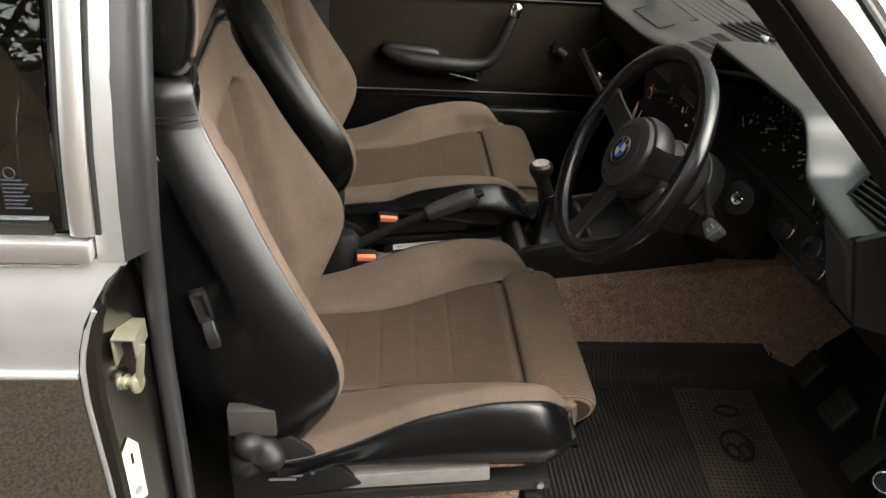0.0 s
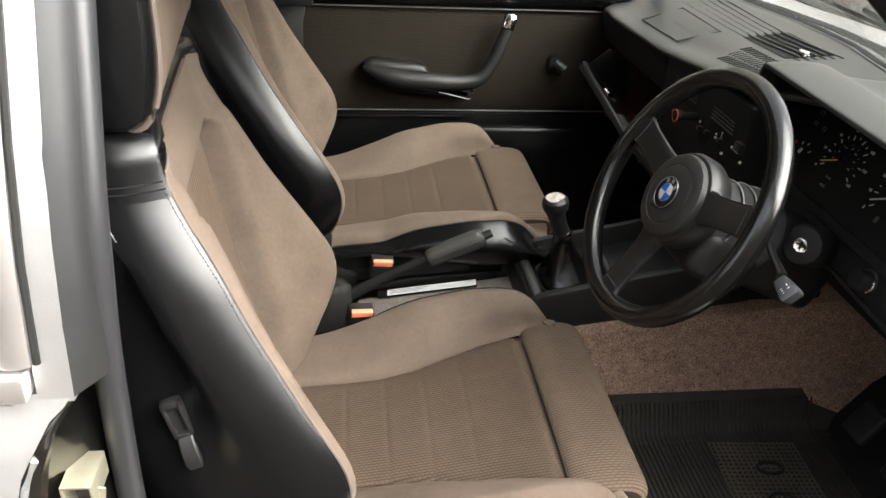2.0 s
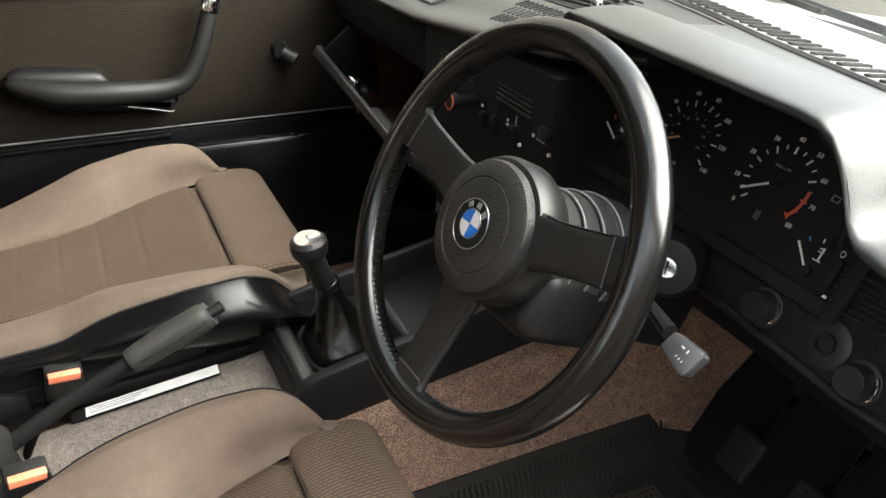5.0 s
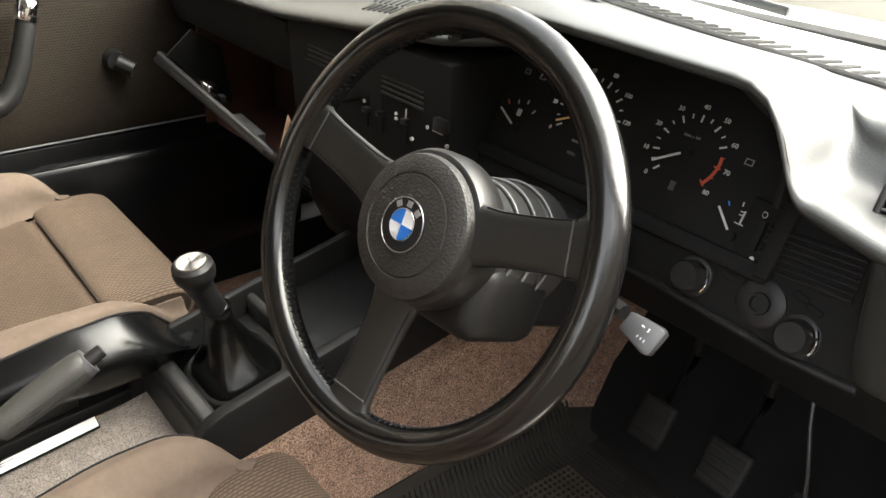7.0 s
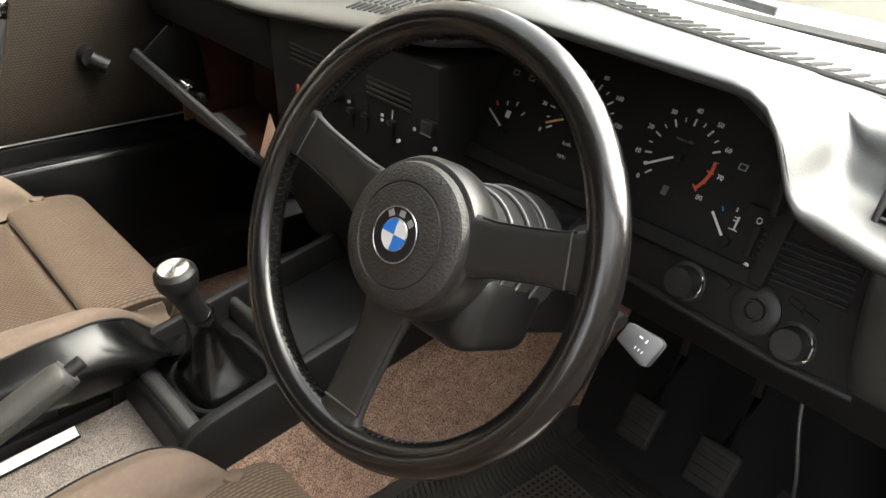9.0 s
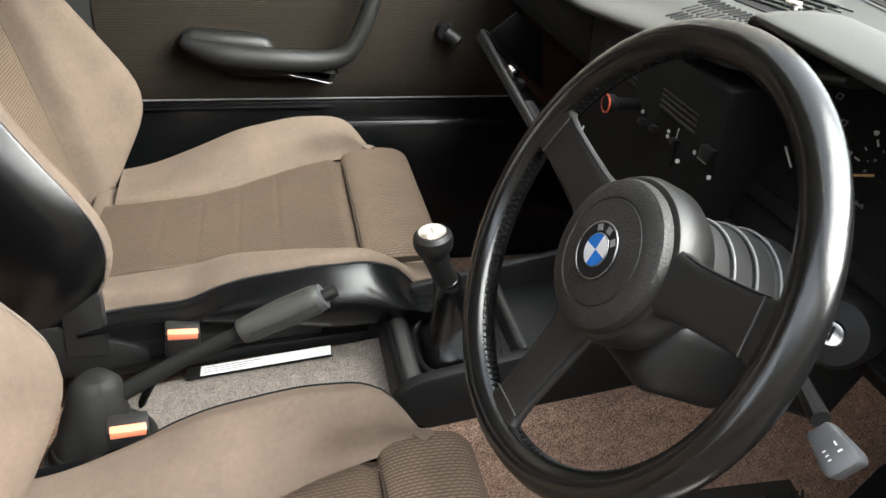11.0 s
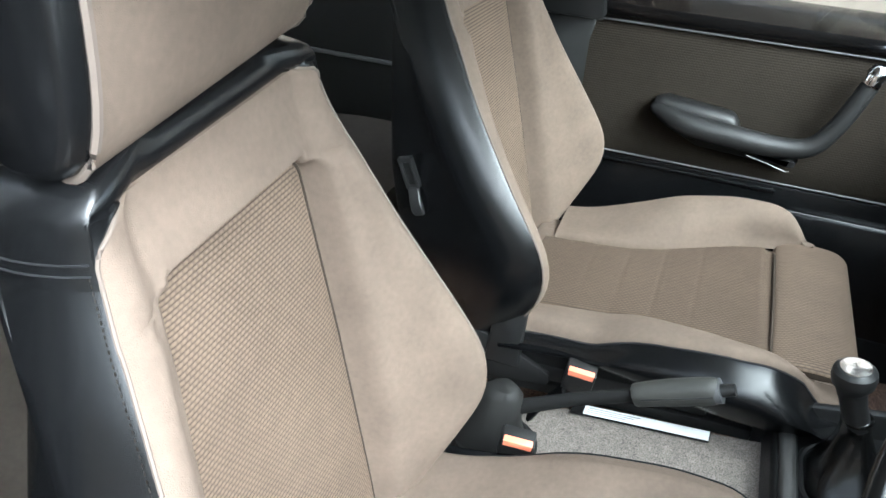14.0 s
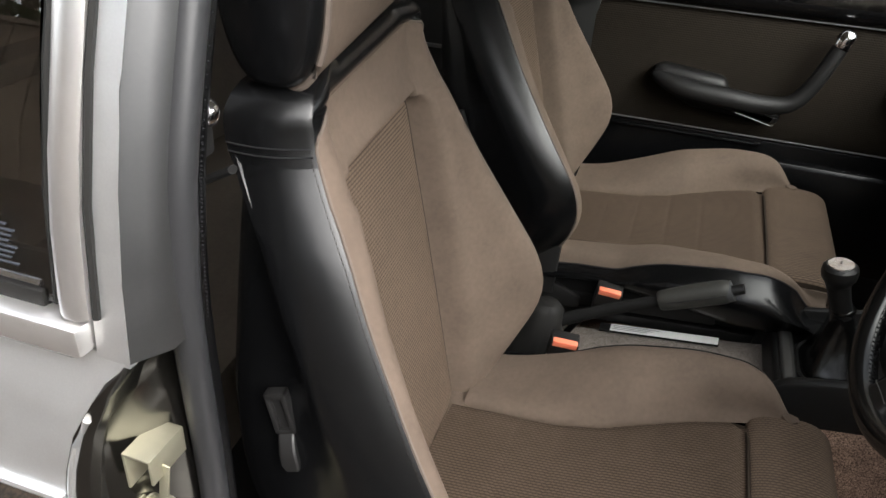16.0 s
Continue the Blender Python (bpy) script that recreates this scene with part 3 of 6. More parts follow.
part("inner_pillar", prism([(-0.47, 0.94), (-0.455, 0.94), (-0.335, 1.40), (-0.36, 1.40)], "x", -0.61, -0.545, 0.006), PLASTIC, QUARTER, "black inner pillar trim")
fr = []
for z in (0.985, 1.0, 1.05, 1.10, 1.20, 1.30, 1.40):
    y = side_y(z)
    fr.append([Vector(q) for q in ((pillar_x(z, -0.589), y + 0.002, z), (pillar_x(z, -0.588), y - 0.006, z), (pillar_x(z, -0.582), y - 0.0095, z), (pillar_x(z, -0.570), y - 0.0095, z), (pillar_x(z, -0.564), y - 0.006, z), (pillar_x(z, -0.563), y + 0.002, z))])
part("window_frame", skin(fr), ANODISED, QUARTER, "polished chrome window frame", 50)
part("waist_moulding", box(-1.9, -0.551, -0.5545, -0.529, 0.9555, 0.981, 0.005), ANODISED, QUARTER, "polished chrome waist moulding")
part("moulding_lip", tube([(x, -0.546, 0.953) for x in (-1.9, -1.2, -0.565)], 0.0035, 8), CHROME, QUARTER, "bright lower lip")
part("frame_gasket", tube([(pillar_x(z, -0.561), side_y(z) - 0.002, z) for z in np.linspace(0.985, 1.40, 6)], 0.003, 6), RUBBER, QUARTER, "black gasket")
part("glass_run", tube([(pillar_x(z, -0.592), side_y(z) - 0.001, z) for z in np.linspace(0.99, 1.40, 6)], 0.004, 6), RUBBER, QUARTER, "black glass run")
part("sill_bead", tube([(-1.9, -0.533, 0.998), (-1.2, -0.533, 0.998), (-0.592, -0.533, 0.998)], 0.0035, 6), CHROME, QUARTER, "chrome bead")
part("sill_rubber", box(-1.9, -0.59, -0.538, -0.530, 0.978, 0.994, 0.002), RUBBER, QUARTER)
part("pane", side_sheet(-1.30, -0.580, 0.985, 1.40, 0.003, 0.004), TINT, QUARTER, "tinted side window glass")


# ---- front seats ----
def build_seat(O, back, label, lift=0.0, twist=0.0, lean=0.0, roll=0.0, warp=0.0):
    """A bucket seat, built round the driver's place: y is measured from the seat's middle, x and z are the cabin's."""
    S = thing("front_seat", O, label, "car seat", "front seats")
    ox = O[0] + 0.15            # how far the seat is slid forward
    bx_, cy = ox + back[0], O[1] + back[1]

    zs_w = (0.48, 0.54, 0.60, 0.66, 0.70, 0.74, 0.80, 0.90, 1.00, 1.062)
    hw = (0.185, 0.205, 0.228, 0.247, 0.252, 0.250, 0.238, 0.208, 0.175, 0.154)
    xw = (-0.405, -0.376, -0.338, -0.306, -0.298, -0.307, -0.343, -0.400, -0.449, -0.476)
    xi_z, xi_x = (0.48, 0.56, 0.80, 1.00, 1.07), (-0.385, -0.395, -0.440, -0.476, -0.486)

    def W(z):
        return lerp(z, zs_w, hw)

    def XW(z):
        return lerp(z, zs_w, xw)

    def XI(z):
        return lerp(z, xi_z, xi_x)

    def IW(z):
        return lerp(z, (0.48, 0.60, 0.80, 1.01), (0.152, 0.149, 0.139, 0.118))

    # smooth the three tables a little, so that the wings run in one curve
    zz = list(np.linspace(0.48, 1.082, 32))

    def soft(f):
        v = [f(z) for z in np.linspace(0.40, 1.14, 75)]
        k = np.array([1, 2, 3, 4, 3, 2, 1], float)
        s = np.convolve(np.pad(v, 3, mode="edge"), k / k.sum(), mode="valid")
        return lambda z: float(np.interp(z, np.linspace(0.40, 1.14, 75), s))
    W, XW = soft(W), soft(XW)
    INSERT_TOP, TOP = 1.004, 1.085

    def half(z):
        """From the groove beside the insert out to the seam on the wing's edge, then round the side to the back."""
        w, a, b, i = W(z), XI(z), XW(z), min(IW(z), W(z) - 0.016)
        if z > INSERT_TOP:
            i = min(i, 0.117)
        rise = b - a
        g = w - i
        e = min(0.014, 0.3 * g)
        wing = spline([(i, a - 0.005, 0), (i + 0.07 * g, a + 0.004 + 0.05 * rise, 0), (i + 0.42 * g, a + 0.006 + 0.46 * rise, 0), (w - 2.4 * e, b - 0.10 * rise - 0.002, 0), (w - 1.2 * e, b, 0), (w - 0.25 * e, b - 0.006, 0)], 16)
        back = a - lerp(z, (0.48, 0.8, 1.06), (0.13, 0.12, 0.09))
        q = 0.012
        side = spline([(w - 0.25 * e, b - 0.006, 0), (w - 0.25 * e + 0.0032, b - 0.012, 0), (w + 0.55 * q, b - 0.030, 0), (w + 0.90 * q, b - 0.056, 0), (w + 0.62 * q, b - 0.085, 0), (w - 0.010, 0.45 * b + 0.55 * back, 0), (w - 0.032, back + 0.03, 0), (w - 0.055, back + 0.005, 0), (w - 0.10, back, 0)], 20)
        return wing, side

    def at(s, p, z):
        return Vector((p[1], cy + s * p[0], z))

    RC = 0.034              # radius of the velour's top corners

    def edge(z):
        """Half width of the velour at the height z, rounded off at the top."""
        w = half(z)[0][-1][0]
        t = z - (TOP - RC)
        return w - (RC - math.sqrt(max(0.0, RC * RC - t * t))) if t > 0 else w

    def inner(z):
        i = min(IW(z), W(z) - 0.016)
        t = z - (INSERT_TOP - 0.024)
        return i - (0.024 - math.sqrt(max(0.0, 0.024 ** 2 - t * t))) if 0 < t <= 0.0241 else i

    def front(y, z):
        """The padded face, with a sunk seam round the woven insert."""
        wing = half(z)[0]
        y = abs(y)
        i = inner(z) if z <= INSERT_TOP else 0
        x = float(np.interp(y, [p[0] for p in wing], [wing[0][1] + 0.005] + [max(p[1], wing[0][1] + 0.005) for p in wing[1:]]))
        if z <= INSERT_TOP and y <= i:
            d = min(i - y, INSERT_TOP - z)
            puff = 0.004 * min(1, d / 0.03) - 0.010 * min(1.0, d / 0.010)
        else:
            it = inner(INSERT_TOP)
            d = math.hypot(z - INSERT_TOP, max(0, y - it)) if z > INSERT_TOP else min(y - i, math.hypot(INSERT_TOP - z, max(0, y - it)) if y < it else 9)
            puff = min(0.017, 0.25 * (W(z) - min(IW(z), W(z) - 0.016))) * min(1, d / 0.010) * max(0, 1 - d / 0.07) ** 1.5
        return x - 0.014 * math.exp(-(d / 0.0048) ** 2) + puff

    ztop = [z for z in zz if z < 0.98] + list(np.linspace(0.982, INSERT_TOP, 10)) + list(np.linspace(INSERT_TOP + 0.003, TOP, 14))
    for s in (-1, 1):
        rows = []
        for z in ztop:
            i, e = (inner(z) if z <= INSERT_TOP else inner(INSERT_TOP)), edge(z)
            us = i + (e - i) * np.array([0, 0.015, 0.03, 0.05, 0.08, 0.12, 0.18, 0.26, 0.36, 0.48, 0.6, 0.7, 0.8, 0.88, 0.94, 0.98, 1.0])
            rows.append([Vector((front(u, z), cy + s * u, z)) for u in us])
        part("wing", sheet(rows, 0.010, uv=lambda i, j: (j * 0.008, i * 0.02), direction=(-1, 0, 0)), VELOUR, S, "brown velour side wing", 70)
        part("piping", tube([r[-1] for r in rows], 0.0017, 6), PIPING, S, "thin brown piping")
        top = [z for z in ztop if z > TOP - RC - 0.004]
        part("corner_panel", sheet([[Vector((front(min(u, half(z)[0][-1][0]), z) - 0.001, cy + s * u, z)) for u in np.linspace(edge(z), half(z)[0][-1][0] + 0.002, 6)] for z in top], 0.008, direction=(-1, 0, 0)), VINYL, S, "black vinyl shoulder corner", 70)
    rows = []
    zi = [z for z in ztop if z <= INSERT_TOP]
    ys = np.array([-1, -0.985, -0.965, -0.93, -0.88, -0.78, -0.6, -0.4, -0.2, 0, 0.2, 0.4, 0.6, 0.78, 0.88, 0.93, 0.965, 0.985, 1])
    for z in zi:
        rows.append([Vector((front(v * inner(z), z) - 0.004 * math.exp(-((z - 0.74) / 0.1) ** 2) * (1 - v * v), cy + v * inner(z), z)) for v in ys])
    part("backrest_insert", sheet(rows, 0.01, uv=lambda i, j: (rows[i][j].y, rows[i][j].z), direction=(-1, 0, 0)), WEAVE, S, "brown woven cloth insert", 70)
    for s in (-1, 1):
        run = [Vector((front(inner(z), z) + 0.0016, cy + s * inner(z), z)) for z in zi] + [Vector((front(v * inner(INSERT_TOP), INSERT_TOP) + 0.0016, cy + s * v * inner(INSERT_TOP), INSERT_TOP)) for v in (0.75, 0.5, 0.25, 0.0)]
        part("insert_seam", tube(run, 0.0020, 6), SEAMSHADE, S, "sewn seam round the insert, darkened for the crease's shade")
    rows = []
    for z in [z for z in ztop if z >= INSERT_TOP]:
        rows.append([Vector((front(v * inner(INSERT_TOP), z), cy + v * inner(INSERT_TOP), z)) for v in np.linspace(-1, 1, 17)])
    part("shoulder_band", sheet(rows, 0.01, uv=lambda i, j: (rows[i][j].y, rows[i][j].z), direction=(-1, 0, 0)), VELOUR, S, "brown velour band", 70)
    rows = []
    for z in zz:
        l = [at(-1, p, z) for p in half(z)[1]]
        r = [at(1, p, z) for p in half(z)[1]][::-1]
        rows.append(l + r)
    shell = part("backrest_shell", sheet(rows, 0.008, direction=(1, 0, 0)), VINYL, S, "black vinyl sides and back", 50)
    # stitches along the outer seam of both wings
    for s in (-1, 1):
        st = bmesh.new()
        pts = spline([at(s, half(z)[1][2], z) + Vector((0, s * 0.0012, 0)) for z in zz], 260)
        for i in range(0, 258, 2):
            me = tube([pts[i], pts[i + 1]], 0.00045, 4)
            tmp = bpy.data.meshes.new("t")
            me.to_mesh(tmp)
            me.free()
            st.from_mesh(tmp)
            bpy.data.meshes.remove(tmp)
        tagged(part("stitching", st, THREAD, shell), kind="stuff")
    # vinyl cap over the shoulders, of the backrest's own outline
    def outline(z):
        sd = half(z)[1]
        fr = half(z)[0][-1]
        l = [Vector((p[1], -p[0], 0)) for p in sd]
        r = [Vector((p[1], p[0], 0)) for p in sd][::-1]
        f = [Vector((front(v, z) - (0.014 if z < TOP - 0.006 else 0.004 if z < TOP else 0.0), v, 0)) for v in np.linspace(fr[0] * 0.97, -fr[0] * 0.97, 14)]
        return l + r + f
    rings = []
    mid = Vector((-0.525, 0, 0))
    for z, k in ((1.040, 1.004), (1.052, 1.012), (1.064, 1.014), (1.076, 1.012), (1.084, 1.004), (1.091, 0.980), (1.098, 0.935), (1.104, 0.86), (1.108, 0.74), (1.111, 0.52), (1.112, 0.2)):
        rings.append([Vector((mid.x + (p.x - mid.x) * (k if z > 1.082 or p.x < mid.x else min(k, 1.0)), cy + p.y * k, z)) for p in outline(min(z, TOP))])
    cap = part("shoulder_cap", skin(rings), VINYL, S, "black vinyl shoulder cap", 60)
    for zq in (1.051, 1.059):
        for s in (-1, 1):
            run = [Vector((p[1], cy + s * (p[0] * 1.012 + 0.0010), zq)) for p in half(zq)[1][1:16]]
            part("seam", tube(run, 0.0009, 5), STITCH, cap, "raised double seam")
    # headrest: vinyl oval sides, velour face
    hx, hz = -0.524, 1.221
    prof = []
    for k in range(36):
        a = 2 * math.pi * k / 36
        prof.append((hx + 0.050 * math.copysign(abs(math.cos(a)) ** 0.7, math.cos(a)) - 0.05 * (math.sin(a) * 0.14), hz + 0.137 * math.copysign(abs(math.sin(a)) ** 0.75, math.sin(a))))
    rings = []
    for v, k in ((-0.157, 0.80), (-0.153, 0.90), (-0.143, 0.97), (-0.126, 1.0), (0.126, 1.0), (0.143, 0.97), (0.153, 0.90), (0.157, 0.80)):
        rings.append([Vector((hx + (x - hx) * k, cy + v, hz + (z - hz) * (1 - (1 - k) * 0.5))) for x, z in prof])
    H = part("headrest", skin(rings), VINYL, S, "black vinyl headrest with velour face", 60)
    face = [[Vector((hx + (x - hx) * 1.03 + 0.001, cy + v, hz + (z - hz) * 1.012)) for v in np.linspace(-0.136, 0.136, 12)] for x, z in prof[-11:] + prof[:10]]
    part("face", sheet(face, 0.006, direction=(-1, 0, 0)), VELOUR, H, "brown velour face", 60)
    for v in (-0.137, 0.137):
        part("piping", tube([(hx + (x - hx) * 1.015, cy + v, hz + (z - hz) * 1.008) for x, z in prof], 0.0035, 6, closed=True), PIPING, H, "thin brown piping")
    for v in (-0.06, 0.06):
        part("headrest_post", tube([(-0.53, cy + v, 1.06), (-0.525, cy + v, 1.15)], 0.006, 10), CHROME, S)

    # recline lever in its slot, on the door side of the backrest
    lx = -0.484 if O[1] < 0 else -0.508
    lm = pose(lx, cy - 0.224, 0.808, 0, -14, 4)
    bars = ((-0.0105, -0.0055, -0.006, 0.006, -0.023, 0.023), (0.0055, 0.0105, -0.006, 0.006, -0.023, 0.023), (-0.0105, 0.0105, -0.006, 0.006, 0.016, 0.023), (-0.0105, 0.0105, -0.006, 0.006, -0.023, -0.018))
    lv = part("lever_slot", joined(*[moved(box(*b, 0.0015), lm) for b in bars]), PLASTIC, S, "black lever bezel")
    part("slot_hole", moved(box(-0.0062, 0.0062, -0.001, 0.004, -0.020, 0.018, 0), lm), MATTE, lv)
    paddle = [(-0.0075, 0.010, 0.004), (-0.008, 0.000, -0.004), (-0.0085, -0.012, -0.010), (-0.009, -0.026, -0.012), (-0.007, -0.034, -0.010)]
    rings = [[pose(lx + 0.006, cy - 0.224, 0.782, 0, -14, 4) @ Vector((sx * -h, d + o, z)) for sx, o in ((-1, 0.004), (-1, -0.002), (-0.8, -0.0035), (0.8, -0.0035), (1, -0.002), (1, 0.004))] for h, z, d in paddle]
    part("recline_lever", skin(rings), PLASTIC, S, "black recline lever")
    pivot = Vector((-0.42, O[1] - 0.24, 0)) - Vector((O[0], O[1], 0))
    aside = Matrix(((1, 0, 0, 0), (0, 1, lean, -lean * 0.33), (0, 0, 1, 0), (0, 0, 0, 1)))
    turn = aside @ Matrix.Translation(pivot) @ Matrix.Rotation(radians(twist), 4, "Z") @ Matrix.Translation(-pivot)
    # the shoulders and the headrest of a worn seat sit askew
    for ob in S.children_recursive:
        head = ob == H or ob.parent == H
        for v in ob.data.vertices:
            if head:
                v.co.x -= warp * 1.3 * max(0.0, 0.24 + cy - O[1] - v.co.y) / 0.48
                v.co.z += roll * 1.5 * (v.co.y + 0.12 - (cy - O[1]))
            else:
                v.co.x -= warp * max(0.0, min(1.3, (v.co.z - 0.30) / 0.43)) * max(0.0, 0.24 + cy - O[1] - v.co.y) / 0.48
                v.co.z += roll * max(0.0, min(1.0, (v.co.z - 0.62) / 0.12)) * min(0.0, v.co.y - 0.15 - (cy - O[1]))
    for ob in S.children_recursive:
        ob.data.transform(Matrix.Translation((bx_, 0, back[2])) @ turn)
    done = set(S.children_recursive)

    # cushion
    cy = O[1] + 0.012

    def seam_y(x):
        return lerp(x, (-0.42, -0.34, -0.25, -0.19, -0.145, -0.07, 0.0), (0.118, 0.116, 0.112, 0.120, 0.137, 0.164, 0.180))

    def zc(x):
        return lerp(x, (-0.42, -0.36, -0.25, -0.10, -0.01), (0.548, 0.553, 0.566, 0.590, 0.601))
    xs = list(np.linspace(-0.40, -0.003, 130))
    rows = []
    for x in xs:
        groove = sum(0.0011 * math.exp(-((x - g) / 0.0030) ** 2) for g in (-0.30, -0.24, -0.18, -0.12))
        edge = 0.010 * math.exp(-((x + 0.010) / 0.010) ** 2)
        rows.append([Vector((x, cy + v * (seam_y(x) + 0.003), zc(x) + 0.006 * (1 - abs(v) ** 4) - groove - edge - 0.010 * (abs(v) > 0.99))) for v in np.linspace(-1, 1, 23)])
    part("cushion_insert", sheet(rows, 0.012, uv=lambda i, j: (rows[i][j].x, rows[i][j].y), direction=(0, 0, -1)), SHADEWEAVE, S, "woven cushion insert with its shade in the cloth colour", 60)
    # thigh pad
    rings = []
    far = 0.014 if O[1] > 0 else 0.0
    for v in (-1.0, -0.995, -0.98, -0.955, -0.92, -0.87, -0.8, -0.6, -0.3, 0.0, 0.3, 0.6, 0.8, 0.87, 0.92, 0.955, 0.98, 0.995, 1.0):
        k = 1 - 0.24 * (1 - math.sqrt(max(0.0, 1 - max(0, (abs(v) - 0.87) / 0.13) ** 2)))
        y = cy + 0.012 + v * 0.188
        pr = spline([(-0.004, 0.556, 0), (-0.005, 0.590, 0), (0.004, 0.602, 0), (0.030, 0.609, 0), (0.075, 0.609, 0), (0.096, 0.600, 0), (0.104, 0.585, 0), (0.098, 0.566, 0), (0.080, 0.552, 0)], 30)
        rings.append([Vector((0.045 + (p.x - 0.045) * k + far * max(0, min(1, p.x / 0.1)), y, 0.575 + (p.y - 0.575) * k)) for p in pr])
    pad = part("thigh_pad", skin(rings, uv=lambda i, j: (j * 0.0085, rings[i][j].y)), WEAVE, S, "brown woven thigh pad", 60)
    # A dark tube drawn in for the shade between insert and pad.
    part("pad_gap_shade", tube([(-0.0045, cy + v, lerp(abs(v), (0, 0.14, 0.185), (0.6015, 0.5985, 0.585))) for v in np.linspace(-0.170, 0.178, 15)], 0.0026, 6), SEAMSHADE, S, "dark strip for the shade before the thigh pad")
    part("pad_underside", prism([(-0.01, 0.50), (-0.005, 0.560), (0.085, 0.556), (0.097, 0.572), (0.100, 0.562), (0.070, 0.515), (0.03, 0.50)], "y", cy - 0.165, cy + 0.19, 0.006), VINYL, pad, "black vinyl underside")
    # bolsters: velour over the top, vinyl down the outer side
    for s in (-1, 1):
        bx = list(np.linspace(-0.385, 0.050, 40))

        def ztop(x):
            return lerp(x, (-0.39, -0.33, -0.25, -0.18, -0.08, -0.01, 0.02, 0.040, 0.053), (0.562, 0.574, 0.606, 0.638, 0.661, 0.662, 0.650, 0.622, 0.590))
        ztop_s = [np.mean([ztop(x + d) for d in (-0.02, -0.01, 0, 0.01, 0.02)]) for x in bx]
        if s < 0 < O[1]:        # the passenger's inner bolster is pressed flat
            ztop_s = [max(z - 0.026 - 0.45 * max(0.0, x + 0.02), zc(x) + 0.016 if x < -0.1 else 0.572) for x, z in zip(bx, ztop_s)]
        top, side = [], []
        for x, zt in zip(bx, ztop_s):
            t = max(0, (x - 0.0) / 0.053)
            o = 0.258 - 0.030 * t ** 2 - (lerp(x, (-0.32, -0.20, -0.05), (0.040, 0.026, 0.0)) if s < 0 < O[1] else 0.0)
            b = zc(min(x, -0.01)) - 0.008
            seam = zt - lerp(x, (-0.39, -0.33, -0.27, -0.22, -0.12, 0.053), (0.025, 0.022, 0.018, 0.012, 0.010, 0.010))
            low = lerp(x, (-0.39, -0.30, 0.053), (0.535, 0.55, 0.56))
            o2 = o - 0.012 - lerp(x, (-0.22, -0.10, -0.02, 0.053), (0, 0.006, 0.010, 0.030)) - (lerp(x, (-0.39, -0.22, 0.0), (0.022, 0.012, 0.004)) + lerp(x, (-0.10, -0.02, 0.053), (0.0, 0.010, 0.038)) if s < 0 < O[1] else 0.0)
            lo, hi = 0.12 + 0.010 / max(0.012, zt - b), 0.74
            c = spline([(seam_y(x), b, 0), (seam_y(x) + 0.008, b + lo * (zt - b), 0), (0.5 * seam_y(x) + 0.5 * 0.200, b + hi * (zt - b), 0), (0.212 - 0.4 * (0.246 - o2), zt, 0), (0.228 - 0.7 * (0.246 - o2), zt - 0.002, 0), (o2, seam, 0)], 16)
            if s < 0 < O[1]:
                o2 = max(o2, seam_y(x) + 0.014)
                w = o2 - seam_y(x)
                c = spline([(seam_y(x), b, 0), (seam_y(x) + 0.10 * w, b + 0.62 * (zt - b), 0), (seam_y(x) + 0.42 * w, b + 0.92 * (zt - b), 0), (seam_y(x) + 0.70 * w, zt, 0), (seam_y(x) + 0.88 * w, zt - 0.3 * (zt - seam), 0), (o2, seam, 0)], 16)
            top.append([Vector((x, cy + s * p.x, p.y)) for p in c])
            d = spline([(o2, seam, 0), (o2 + 0.4 * (o - o2), seam - 0.008, 0), (o + 0.006, 0.5 * (seam + low), 0), (o + 0.002, low, 0), (o - 0.03, 0.524, 0), (o - 0.07, 0.515, 0)], 14)
            side.append([Vector((x, cy + s * p.x, p.y)) for p in d])
        # the front end turns down behind the pad
        if s < 0 < O[1]:        # and reaches along the end of the thigh pad
            for row in top + side:
                for p in row:
                    p.x += 0.36 * max(0.0, p.x + 0.05)
        for k, z in ((0.004, 0.600), (0.007, 0.585), (0.008, 0.560)):
            x = top[39][0].x + k
            top.append([Vector((x, cy + (p.y - cy) * (1 - 2.2 * k), min(p.z, z))) for p in top[39]])
            side.append([Vector((x, cy + (p.y - cy) * (1 - 2.2 * k), min(p.z, z))) for p in side[39]])
        bo = part("bolster", sheet(top, 0.01, uv=lambda i, j: (0, 0), direction=(0, 0, -1)), VELOUR, S, "brown velour thigh bolster", 60)
        part("side_skirt", sheet(side, 0.006, direction=(0, -s, 0)), VINYL, bo, "black vinyl side")
        part("piping", tube([r[-1] for r in top[:-1]], 0.0018, 6), STITCH, bo)
    part("cushion_core", box(-0.03, 0.03, cy - 0.160, cy + 0.18, 0.51, 0.590, 0.006), WEAVE, S)
    part("cushion_tail", box(-0.425, -0.372, cy - 0.195, cy + 0.195, 0.50, 0.549, 0.012), VELOUR, S)
    part("seat_pan", box(-0.40, 0.03, cy - 0.20, cy + 0.20, 0.495, 0.54, 0.01), MATTE, S, "black seat pan")
    # hinge on both sides
    for s in (-1, 1):
        outer = s < 0 and O[1] < 0
        y = cy + s * (0.238 if outer else 0.212)
        hg = part("hinge_plate", prism([(-0.455, 0.455), (-0.455, 0.61), (-0.395, 0.60), (-0.365, 0.590), (-0.285, 0.520), (-0.262, 0.492), (-0.30, 0.480)] if outer else [(-0.455, 0.455), (-0.455, 0.555), (-0.40, 0.545), (-0.30, 0.500), (-0.30, 0.480)], "y", y - 0.006, y + 0.006, 0.004), MATTE, S, "black hinge plate")
